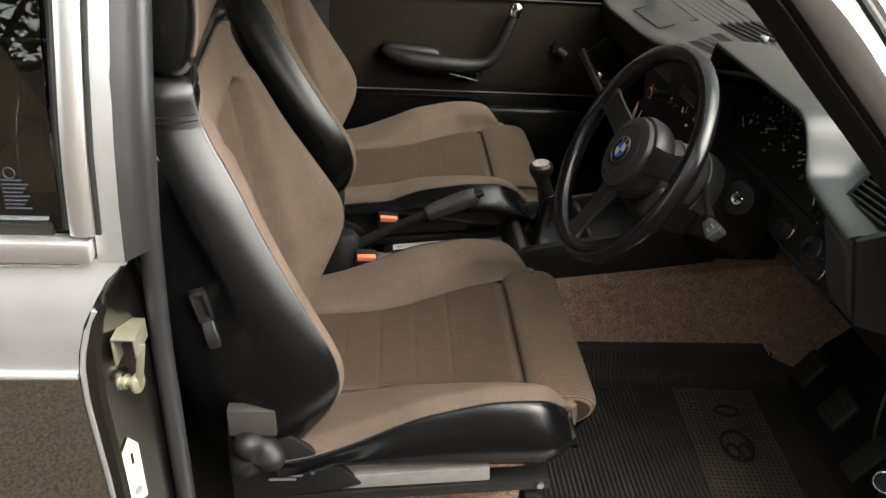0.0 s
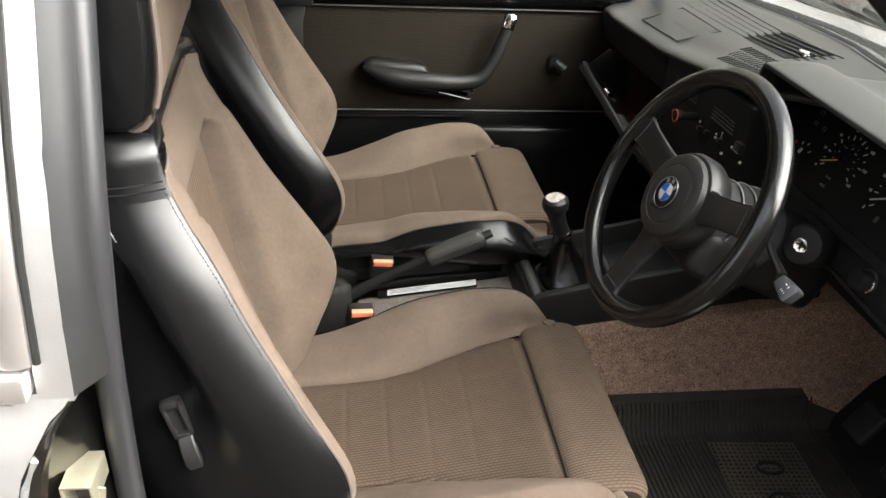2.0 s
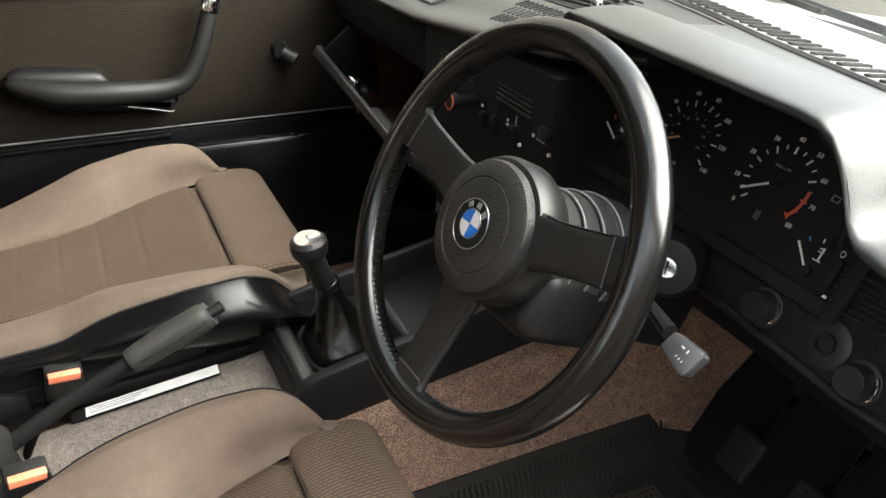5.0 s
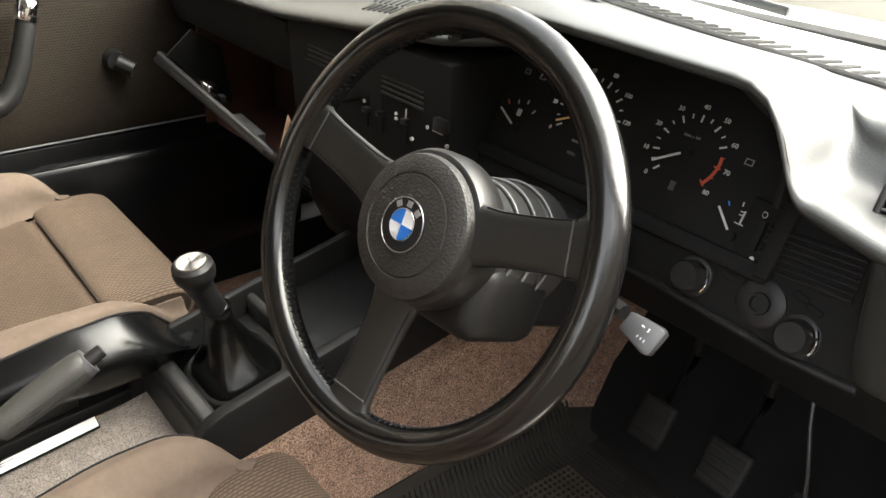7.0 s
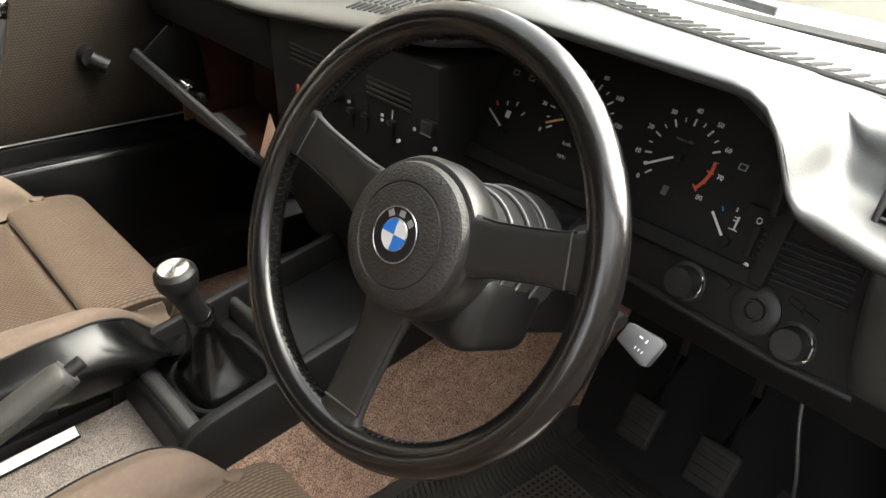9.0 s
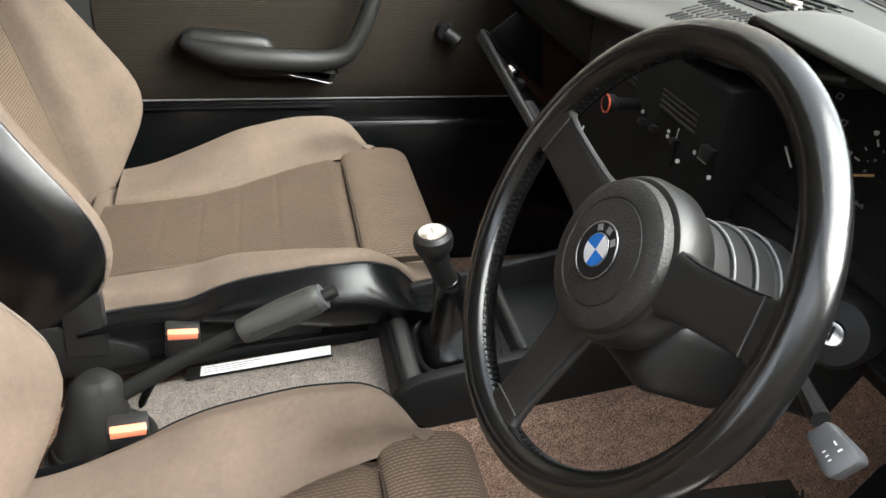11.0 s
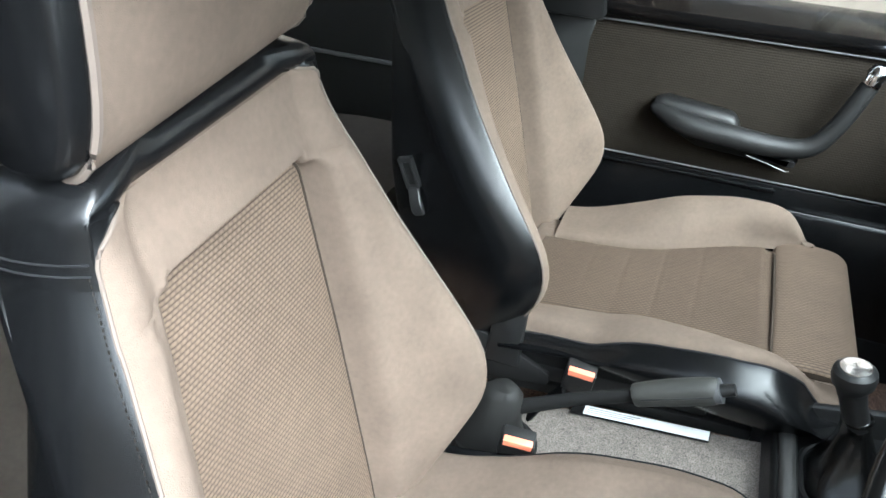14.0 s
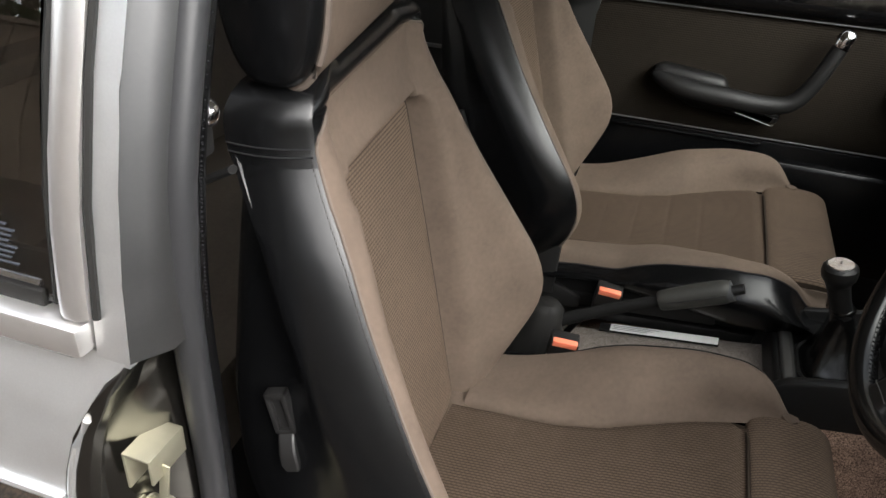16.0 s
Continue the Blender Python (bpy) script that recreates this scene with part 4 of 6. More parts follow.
        if outer:
            part("hinge_cover", box(-0.447, -0.381, y - 0.022, y - 0.004, 0.608, 0.654, 0.0015), HINGEGREY, hg, "grey hinge cover")
            km = facing((-0.414, y - 0.018, 0.574), (0, -1, 0))
            kr = []
            for r, h, lobe in ((0.0, -0.012, 0), (0.030, -0.012, 0.02), (0.038, -0.006, 0.08), (0.040, 0.004, 0.13), (0.037, 0.014, 0.16), (0.030, 0.021, 0.20), (0.018, 0.024, 0.20), (0.0, 0.022, 0)):
                kr.append([km @ Vector((r * (1 + lobe * math.cos(3 * a + 0.5)) * math.cos(a), r * (1 + lobe * math.cos(3 * a + 0.5)) * math.sin(a) * 0.95, h + 0.004 * lobe * 5 * math.cos(3 * a + 0.5))) for a in np.linspace(0, 2 * math.pi, 43)[:-1]])
            part("recline_knob", skin(kr), KNOBBLACK, hg, "black three-lobed knob", 60)
            part("plate_screw", lathe([(0, 0), (0.003, 0), (0.003, 0.001), (0, 0.0012)], facing((-0.335, y - 0.0075, 0.520), (0, -1, 0)), 12), STEEL, hg)
            part("plate_lettering", box(-0.385, -0.350, y - 0.0085, y - 0.006, 0.513, 0.516, 0), GREYMARK, hg)
            part("plate_lettering", box(-0.400, -0.360, y - 0.0085, y - 0.006, 0.505, 0.508, 0), GREYMARK, hg)
        elif s < 0:
            part("hinge_tongue", prism([(-0.405, 0.50)] + [(-0.372 + 0.026 * math.cos(a), 0.586 + 0.026 * math.sin(a)) for a in np.linspace(2.9, 0.3, 11)] + [(-0.350, 0.54), (-0.350, 0.50)], "y", y - 0.010, y + 0.010, 0.004), PLASTIC, hg)
    # rails
    for s in (-1, 1):
        outer = s < 0 and O[1] < 0
        y = cy + s * (0.222 if outer else 0.185)
        r = part("upper_rail", moved(box(-0.168, 0.168, -0.013, 0.013, -0.014, 0.014, 0.003), pose(-0.236, y - 0.004, 0.496, 0, -4.5, 0)), RAILSTEEL if outer else PLASTIC, S, "bare steel upper rail" if outer else "black upper rail")
        part("lower_rail", moved(box(-0.218, 0.218, -0.017, 0.017, -0.010, 0.010, 0.003), pose(-0.19, y, 0.469, 0, -4.5, 0)), PLASTIC, S, "black lower rail")
        part("rail_bolt", lathe([(0.0, 0.0), (0.006, 0.0), (0.006, 0.004), (0.0, 0.004)], facing((0.012, y - 0.017, 0.486), (0, -1, 0)), 12), STEEL, S)
        part("foot", box(-0.40, -0.37, y - 0.02, y + 0.02, 0.33 - lift, 0.45, 0.003), MATTE, S)
        part("foot", box(-0.01, 0.02, y - 0.02, y + 0.02, 0.33 - lift, 0.462, 0.003), MATTE, S)
    for ob in S.children_recursive:
        if ob not in done:
            ob.data.transform(Matrix.Translation((ox, 0, 0)))
    return S


build_seat(Vector((-0.15 - 0.014, -0.193, 0.33)), (0.014, 0.003, 0.0), "brown velour driver's bucket seat with woven inserts and black vinyl sides", 0.0, 3.0, 0.05, 0.07)
FAR_SEAT = build_seat(Vector((-0.15 + 0.010, -0.19 + 0.682, 0.33)), (-0.012, 0.018, -0.015), "brown velour passenger bucket seat slid further forward", 0.038, 3.0, 0.0, 0.0, 0.05)
slide(FAR_SEAT, 0, 0, 0.038)

# ---- rear bench and belts ----
BENCH = thing("rear_bench", (-1.0, CENTRE, 0.33), "rear bench seat with its shade in the cloth colour", "rear seat")
rows = [[Vector((x, y, 0.60 + 0.065 * math.sin((x + 1.2) * 4.2) + 0.02 * math.cos((y - CENTRE) * 7))) for y in np.linspace(-0.44, 0.82, 20)] for x in np.linspace(-1.20, -0.69, 12)]
part("seat_cushion", sheet(rows, 0.18, uv=lambda i, j: (rows[i][j].x, rows[i][j].y), direction=(0, 0, -1)), SHADEVELOUR, BENCH)
rows2 = [[Vector((-1.13 - 0.22 * s + 0.03 * math.cos((y - CENTRE) * 7), y, 0.50 + 0.48 * s)) for y in np.linspace(-0.44, 0.82, 20)] for s in np.linspace(0, 1, 8)]
part("seat_back", sheet(rows2, 0.12, uv=lambda i, j: (rows2[i][j].y, rows2[i][j].z), direction=(-1, 0, 0)), SHADEVELOUR, BENCH)
BELTS = thing("seat_belt", (-0.515, -0.43, 1.10), "black seat belt hanging from a chrome pillar bolt", "seat belt")
part("bolt_cap", lathe([(0, 0), (0.0102, 0), (0.0108, 0.002)] + [(0.0108 * math.cos(a), 0.003 + 0.009 * math.sin(a)) for a in np.linspace(0, 1.5, 10)] + [(0, 0.014)], facing((-0.5135, -0.4365, 1.104), (0.75, -0.15, 0.25)), 40), CHROME, BELTS, "chrome bolt cap", 80)
part("anchor", box(-0.552, -0.511, -0.448, -0.428, 1.07, 1.105, 0.004), PLASTIC, BELTS)
part("webbing", tube([(-0.528, -0.428, 1.105), (-0.545, -0.412, 1.06), (-0.574, -0.402, 0.985), (-0.585, -0.400, 0.90), (-0.590, -0.400, 0.80), (-0.59, -0.40, 0.36)], [0.012, 0.019, 0.024, 0.024, 0.024, 0.024], 10, n=24, flat=0.05, up=(1, 0, 0)), BELT, BELTS, "black webbing")
part("tongue", tube([(-0.566, -0.393, 1.014), (-0.545, -0.3935, 1.027), (-0.522, -0.3945, 1.040)], 0.006, 10, n=6, flat=0.6), MATTE, BELTS, "black plastic tongue")


# ---- steering wheel and column ----
WC, WN = Vector((0.135, -0.135, 0.923)), Vector((-0.899, -0.067, 0.432)).normalized()


def wheel(a, b, c=0.0):
    """A point a to the driver's right, b up the wheel's face, c proud of it towards the driver."""
    return WC + WR * a + WU * b + WN * c


WU = (Vector((0, 0, 1)) - WN * WN.z).normalized()
WR = WU.cross(WN).normalized()
STEER = thing("steering_wheel", WC, "black leather three-spoke sports steering wheel", "steering wheel")
R = 0.1725
rings = []
for k in range(72):
    a = 2 * math.pi * k / 72
    d = WR * math.sin(a) + WU * math.cos(a)
    rings.append([WC + d * (R + 0.0142 * math.cos(2 * math.pi * j / 16)) + WN * (0.0158 * math.sin(2 * math.pi * j / 16)) for j in range(16)])
rings.append(rings[0])
bm = skin(rings, cap=False)
bmesh.ops.remove_doubles(bm, verts=bm.verts, dist=1e-6)
RIM = part("rim", bm, LEATHER, STEER, "worn black leather rim", 80)
zig = []
for k in range(321):
    a = 2 * math.pi * k / 320
    d = WR * math.sin(a) + WU * math.cos(a)
    zig.append(WC + d * (R - 0.0138) + WN * (0.0045 * (1 if k % 2 else -1)))
part("lacing", tube(zig[:-1], 0.0007, 4, closed=True), STITCH, RIM, "laced stitching inside the rim")
for ang in (-75, 75, 180):
    a = radians(ang)
    d = WR * math.sin(a) + WU * math.cos(a)
    e = WN.cross(d).normalized()
    rows = []
    for r, w, c, th in ((0.040, 0.031, -0.010, 0.011), (0.062, 0.0245, -0.011, 0.009), (0.080, 0.0215, -0.010, 0.0072), (0.105, 0.0205, -0.0065, 0.0062), (0.135, 0.0203, -0.002, 0.0056), (0.152, 0.0215, 0.0, 0.006), (0.160, 0.0245, 0.0, 0.0072), (0.170, 0.030, 0.0, 0.009)):
        ring = []
        for k in range(16):
            t = 2 * math.pi * k / 16
            ct, st = math.cos(t), math.sin(t)
            ring.append(WC + d * r + e * (w * math.copysign(abs(ct) ** 0.45, ct)) + WN * (c + th * math.copysign(abs(st) ** 0.6, st)))
        rows.append(ring)
    sp = part("spoke", skin(rows), SPOKEHIDE, STEER, "black leather-wrapped spoke", 50)
    for sgn in (-1, 1):
        part("seam", tube([WC + d * r + e * (sgn * w * 0.94) + WN * c for r, w, c in ((0.066, 0.0240, -0.0052), (0.080, 0.0215, -0.0052), (0.105, 0.0205, -0.0022), (0.135, 0.0203, 0.0020), (0.150, 0.0213, 0.0042))], 0.0008, 5), STITCH, sp)
    part("cross_seam", tube([WC + d * 0.148 + e * v + WN * 0.0062 for v in (-0.0195, 0, 0.0195)], 0.0009, 5), WORN, sp)
HM = facing(WC - WN * 0.0135, WN)      # the hub sits back from the rim
part("hub", lathe([(0.0, -0.03), (0.060, -0.03), (0.066, -0.018), (0.067, 0.002), (0.064, 0.010), (0.060, 0.012)], HM, 48), SPOKEHIDE, STEER, "black hub ring")
part("horn_pad", lathe([(0.0, 0.010), (0.0595, 0.010), (0.0605, 0.014), (0.0585, 0.020), (0.052, 0.0235), (0.0435, 0.0245), (0.0425, 0.0232), (0.0415, 0.0245), (0.024, 0.0262), (0.0, 0.0265)], HM, 48), HUBPAD, STEER, "grained black horn pad")
BADGE = part("badge", lathe([(0.0, 0.0255), (0.0225, 0.0255), (0.0225, 0.0280), (0.0215, 0.0288), (0.0, 0.0288)], HM, 40), MATTE, STEER, "black round badge with blue and white quarters")
part("badge_ring", tube([HM @ Vector((0.0222 * math.cos(t), 0.0222 * math.sin(t), 0.0284)) for t in np.linspace(0, 2 * math.pi, 41)[:-1]], 0.0006, 6, closed=True), STEEL, BADGE)
part("badge_ring", tube([HM @ Vector((0.0130 * math.cos(t), 0.0130 * math.sin(t), 0.0288)) for t in np.linspace(0, 2 * math.pi, 41)[:-1]], 0.0004, 6, closed=True), STEEL, BADGE)
for ang in (-38, 0, 38):
    a = radians(ang + 4)
    part("badge_mark", moved(box(-0.0028, 0.0028, -0.0026, 0.0026, 0.0286, 0.0292, 0), HM @ pose(0.0176 * math.sin(a), 0.0176 * math.cos(a), 0, 0, 0, -ang)), GREYMARK, BADGE)
for q in range(4):
    bm = bmesh.new()
    vs = [bm.verts.new(HM @ Vector((0, 0, 0.0295)))] + [bm.verts.new(HM @ Vector((0.0127 * math.cos(t), 0.0127 * math.sin(t), 0.0295))) for t in np.linspace(q * math.pi / 2, (q + 1) * math.pi / 2, 9)]
    bm.faces.new(vs)
    bmesh.ops.solidify(bm, geom=bm.faces[:], thickness=0.0006)
    part("quarter", bm, (WHITEEN, BLUE)[q % 2], BADGE, ("white enamel quarter", "blue enamel quarter")[q % 2])

COL = thing("steering_column", WC - WN * 0.10, "black steering column shroud with ribbed collar", "steering column")
part("collar", lathe([(0.0, -0.03), (0.050, -0.031), (0.052, -0.040), (0.052, -0.056), (0.049, -0.058), (0.049, -0.060), (0.054, -0.062), (0.055, -0.078), (0.051, -0.080), (0.051, -0.082), (0.057, -0.084), (0.058, -0.100), (0.054, -0.102), (0.054, -0.104), (0.060, -0.108), (0.060, -0.135), (0.0, -0.136)], HM, 40), GREYPL, COL, "ribbed black collar")
for h, r in ((-0.060, 0.0535), (-0.082, 0.0565), (-0.106, 0.0595)):
    part("rib_edge", tube([HM @ Vector((r * math.cos(t), r * math.sin(t), h)) for t in np.linspace(0, 2 * math.pi, 49)[:-1]], 0.0013, 6, closed=True), GREYMARK, COL, "light grey rib edge")
part("shroud", moved(box(-0.044, 0.044, -0.070, 0.050, -0.28, -0.12, 0.02, 4), HM), PLASTIC, COL, "black column shroud")
part("lower_cover", moved(box(-0.056, 0.056, -0.082, -0.006, -0.14, -0.034, 0.02, 4), HM), PLASTIC, COL, "black lower column cover")
STK = thing("wiper_stalk", (0.211, -0.334, 0.890), "grey wiper stalk with white symbols", "stalk")
part("stem", tube([(0.245, -0.195, 0.898), (0.226, -0.255, 0.895), (0.215, -0.300, 0.893)], [0.005, 0.005, 0.007], 10), PLASTIC, STK)
sm = facing((0.211, -0.321, 0.889), (-0.80, -0.25, 0.55), up=(0.05, -1, -0.25))
tip = part("paddle", moved(prism([(-0.008, -0.014), (0.008, -0.014), (0.0125, 0.011), (0.0105, 0.016), (-0.0105, 0.016), (-0.0125, 0.011)], "z", -0.010, 0.0085, 0.002), sm), STALKGREY, STK, "satin grey paddle end")
for px, py, w, h in ((-0.0045, 0.005, 0.0030, 0.0012), (-0.0045, 0.000, 0.0012, 0.0028), (0.004, 0.007, 0.0022, 0.0007), (0.004, 0.004, 0.0022, 0.0007), (0.004, 0.001, 0.0022, 0.0007)):
    part("symbol", moved(box(px - w / 2, px + w / 2, py - h / 2, py + h / 2, 0.0083, 0.0089, 0), sm), WHITE, tip)
slide(STK, 0.010, 0.016, -0.008)
STK2 = thing("indicator_stalk", (0.225, -0.04, 0.90), "slim black indicator stalk", "stalk")
part("stem", tube([(0.245, -0.11, 0.905), (0.225, -0.04, 0.905), (0.215, 0.0, 0.905)], [0.006, 0.005, 0.007], 10), PLASTIC, STK2)
IGN = thing("ignition_switch", (0.305, -0.188, 0.876), "chrome ignition lock in a black bezel", "ignition lock")
im = facing((0.303, -0.192, 0.877), (-0.80, -0.50, 0.34))
part("bezel", lathe([(0, -0.05), (0.030, -0.05), (0.030, 0.0), (0.026, 0.006), (0.018, 0.007), (0.0, 0.007)], im), PLASTIC, IGN)
part("lock", lathe([(0, 0.006), (0.0105, 0.006), (0.0105, 0.011), (0.0093, 0.0125), (0.0070, 0.0125), (0.0066, 0.0105), (0, 0.0105)], im), CHROME, IGN, "chrome key lock")
part("keyway", moved(box(-0.0010, 0.0010, -0.006, 0.006, 0.0100, 0.0112, 0), im), MATTE, IGN)

slide(IGN, 0.0115, 0.009, -0.007)

# ---- dashboard ----
DASHB = thing("dashboard", (0.45, CENTRE, 0.9), "charcoal padded dashboard with hooded instruments", "dashboard")
# top pad: from the front edge to the windscreen
rows = []
for y in np.linspace(-0.005, 0.84, 36):
    b = screen_base(y)
    e = lerp(y, (-0.47, -0.02, 0.06, 0.40, 0.70, 0.80, 0.84), (0.42, 0.42, 0.318, 0.306, 0.305, 0.315, 0.345))
    zf = lerp(y, (-0.47, 0.0, 0.06, 0.40, 0.84), (1.005, 1.02, 1.016, 0.982, 0.968))
    zb = 1.030
    rows.append(spline([Vector((e + 0.03, y, zf - 0.016)), Vector((e + 0.008, y, zf - 0.015)), Vector((e, y, zf - 0.008)), Vector((e + 0.010, y, zf)), Vector((e + 0.05, y, zf + 0.008)),
                 Vector((e + 0.10, y, 0.45 * zf + 0.55 * zb + 0.002)), Vector((b - 0.05, y, zb)), Vector((b + 0.005, y, zb + 0.001))], 24))
part("top_pad", sheet(rows, 0.008, direction=(0, 0, -1)), DASH, DASHB, "charcoal grained top pad", 60)
# instrument hood: a straight lip, rounded ends, sloping back to the screen
rows, lining = [], []
hy = list(np.linspace(-0.286, 0.012, 24)) + [0.020, 0.026, 0.031, 0.034]


def hood_line(y):
    l = max(0.0, (y - 0.012) / 0.022)
    drop = 0.045 * l ** 2.5 + 0.034 * max(0, min(1.4, (-0.288 - y) / 0.052)) ** 2.2
    x0 = 0.303 + 0.004 * l
    zt = lerp(y, (-0.35, -0.3, 0.02), (1.060, 1.061, 1.068)) - drop
    b = screen_base(y)
    drops = [drop * w for w in (1, 1, 1, 1, 0.75, 0.4, 0.12, 0)]
    zt += drop
    line = [(x0 + 0.016, zt - 0.011), (x0 + 0.004, zt - 0.010), (x0, zt - 0.005), (x0 + 0.006, zt), (x0 + 0.05, zt + 0.002), (x0 + 0.097, zt - 0.004), (0.5 * (x0 + b) + 0.02, 1.045), (b + 0.004, 1.031)]
    return [(a, c - d) for (a, c), d in zip(line, drops)]


for y in hy:
    h = hood_line(y)
    rows.append(spline([Vector((a, y, c)) for a, c in h], 40))
    x0, zt = h[2][0], h[3][1]
    lining.append([Vector((x0 + 0.006, y, zt - 0.0085)), Vector((x0 + 0.06, y, zt - 0.010)), Vector((x0 + 0.15, y, min(zt, 1.056) - 0.030))])
lining = [[p + Vector((0, -0.035, -0.020)) for p in lining[0]]] + lining
part("instrument_hood", sheet(rows, 0.004, direction=(0, 0, -1)), DASH, DASHB, "charcoal instrument hood", 60)
part("hood_lining", sheet(lining, 0.004, direction=(0, 0, 1)), MATTE, DASHB, "matte black hood lining", 60)
# end block on the door side: a ledge below a grained face, and the outer cheek down to the lower edge
def ledge(y):
    return lerp(y, (-0.478, -0.41, -0.342, -0.306), (0.302, 0.305, 0.309, 0.330)), lerp(y, (-0.478, -0.41, -0.342, -0.306), (0.968, 0.978, 0.990, 1.008))


rows = []
ends = [-0.286, -0.30, -0.315, -0.325, -0.331, -0.335, -0.338, -0.341, -0.344, -0.347, -0.350, -0.354, -0.358, -0.364, -0.372, -0.382, -0.395, -0.41, -0.425, -0.44, -0.455, -0.468, -0.474, -0.478]
for y in ends:
    f, zl = ledge(y)
    b = screen_base(y)
    hood = hood_line(y)
    low = [(f + 0.030, zl - 0.026), (f + 0.008, zl - 0.016), (f, zl - 0.008), (f + 0.010, zl), (0.362, zl + 0.005), (0.383, zl + 0.022), (0.402, 1.029), (b + 0.004, 1.031)]
    k = max(0.0, min(1.0, (-0.314 - y) / 0.050))
    k = k * k * (3 - 2 * k)
    rows.append(spline([Vector((p[0] + (q[0] - p[0]) * k, y, p[1] + (q[1] - p[1]) * k)) for p, q in zip(hood, low)], 40))
part("end_ledge", sheet(rows, 0.004, direction=(0.3, 0, -1)), DASH, DASHB, "charcoal ledge beside the instruments", 60)
part("side_lining", box(0.326, 0.43, -0.334, -0.328, 0.965, 1.020, 0.002), MATTE, DASHB, "matte black hood lining")
rows = []
for y, o in ((-0.479, 0.012), (-0.476, 0.004), (-0.470, 0.0), (-0.45, 0.0), (-0.43, 0.0), (-0.418, 0.001), (-0.412, 0.006), (-0.408, 0.016), (-0.405, 0.05)):
    f, zl = ledge(y)
    rows.append(spline([Vector((f + 0.004 + o, y, zl - 0.004)), Vector((f + 0.002 + o, y, zl - 0.020)), Vector((0.318 + o, y, 0.925)), Vector((0.335 + o, y, 0.875)), Vector((0.352 + o, y, 0.842)), Vector((0.368 + o, y, 0.834)), Vector((0.42 + o, y, 0.835))], 20))
part("end_cheek", sheet(rows, 0.006, direction=(1, 0, 0)), DASH, DASHB, "charcoal dash end cheek", 60)
part("end_wall", prism([(0.35, 0.84), (0.310, 0.965), (0.345, 0.975), (0.42, 1.012), (0.60, 1.012), (0.60, 0.70), (0.42, 0.82)], "y", -0.486, -0.474, 0.004), PLASTIC, DASHB)
V = thing("side_vent", (0.31, -0.42, 1.0), "black slatted side air vent", "air vent", "dash vents")
vm = facing((0.362, -0.430, 0.996), (-0.80, -0.10, 0.58)) @ Matrix.Diagonal((0.92, 0.88, 0.9, 1))
part("frame", joined(*[moved(box(*b, 0.002), vm) for b in ((-0.045, 0.045, 0.024, 0.030, -0.01, 0.006), (-0.045, 0.045, -0.030, -0.024, -0.01, 0.006), (-0.045, -0.039, -0.030, 0.030, -0.01, 0.006), (0.039, 0.045, -0.030, 0.030, -0.01, 0.006), (-0.045, 0.045, -0.03, 0.03, -0.02, -0.012))]), PLASTIC, V)
for k in range(5):
    part("slat", moved(box(-0.040, 0.040, -0.0022, 0.0022, -0.010, 0.005, 0.001, 1), vm @ pose(0, -0.019 + k * 0.0095, 0, -20)), PLASTIC, V)
# carcass under the pads
part("carcass", prism([(0.43, 0.80), (0.43, 0.98), (0.47, 1.012), (0.56, 1.012), (0.56, 0.74), (0.50, 0.70)], "y", -0.455, 0.40, 0.004), MATTE, DASHB, "black dash body")
part("passenger_face", prism([(0.340, 0.880), (0.322, 0.945), (0.322, 0.962), (0.40, 0.970), (0.53, 0.975), (0.53, 0.88)], "y", 0.40, 0.835, 0.008), MATTE, DASHB, "black passenger dash face")

# instrument cluster on a plane that leans back
CN = Vector((-0.89, 0.0, 0.456)).normalized()
CM = facing((0.4095, -0.14, 0.950), CN)      # local x to the driver's right


def dial(x, y, z=0.0):
    return CM @ Vector((x, y, z))


CL = thing("instrument_cluster", (0.408, -0.11, 0.950), "black instrument cluster with white-numbered dials", "instruments")
part("face", moved(box(-0.205, 0.175, -0.070, 0.080, -0.02, 0.0, 0.004), CM), MATTE, CL, "matte black dial face")
part("surround", joined(*[moved(box(*b, 0.004), CM) for b in ((-0.205, 0.182, -0.084, -0.068, -0.03, 0.006), (-0.216, -0.198, -0.08, 0.080, -0.03, 0.014), (0.168, 0.184, -0.08, 0.085, -0.03, 0.010))]), MATTE, CL)


def ring_marks(cx, cy, r0, r1, degs, w, material, parent, h=0.0008):
    for d in degs:
        a = radians(d)
        m = CM @ pose(cx, cy, 0, 0, 0, -d)
        part("tick", moved(box(-w / 2, w / 2, r0, r1, 0, h, 0), m), material, parent)


def number(text, cx, cy, r, deg, size, parent, material):
    a = radians(deg)
    part("numeral", wording(text, size, CM @ pose(cx + r * math.sin(a), cy + r * math.cos(a), 0.001)), material, parent)


def needle(cx, cy, r, deg, material, parent, name="needle"):
    a = radians(deg)
    m = CM @ pose(cx, cy, 0.004, 0, 0, -deg)
    part(name, moved(box(-0.0010, 0.0010, -0.004, r, -0.0006, 0.0006, 0), m), material, parent)
    part("pivot", lathe([(0, 0), (0.005, 0), (0.005, 0.006), (0, 0.006)], CM @ pose(cx, cy, 0), 16), MATTE, parent)


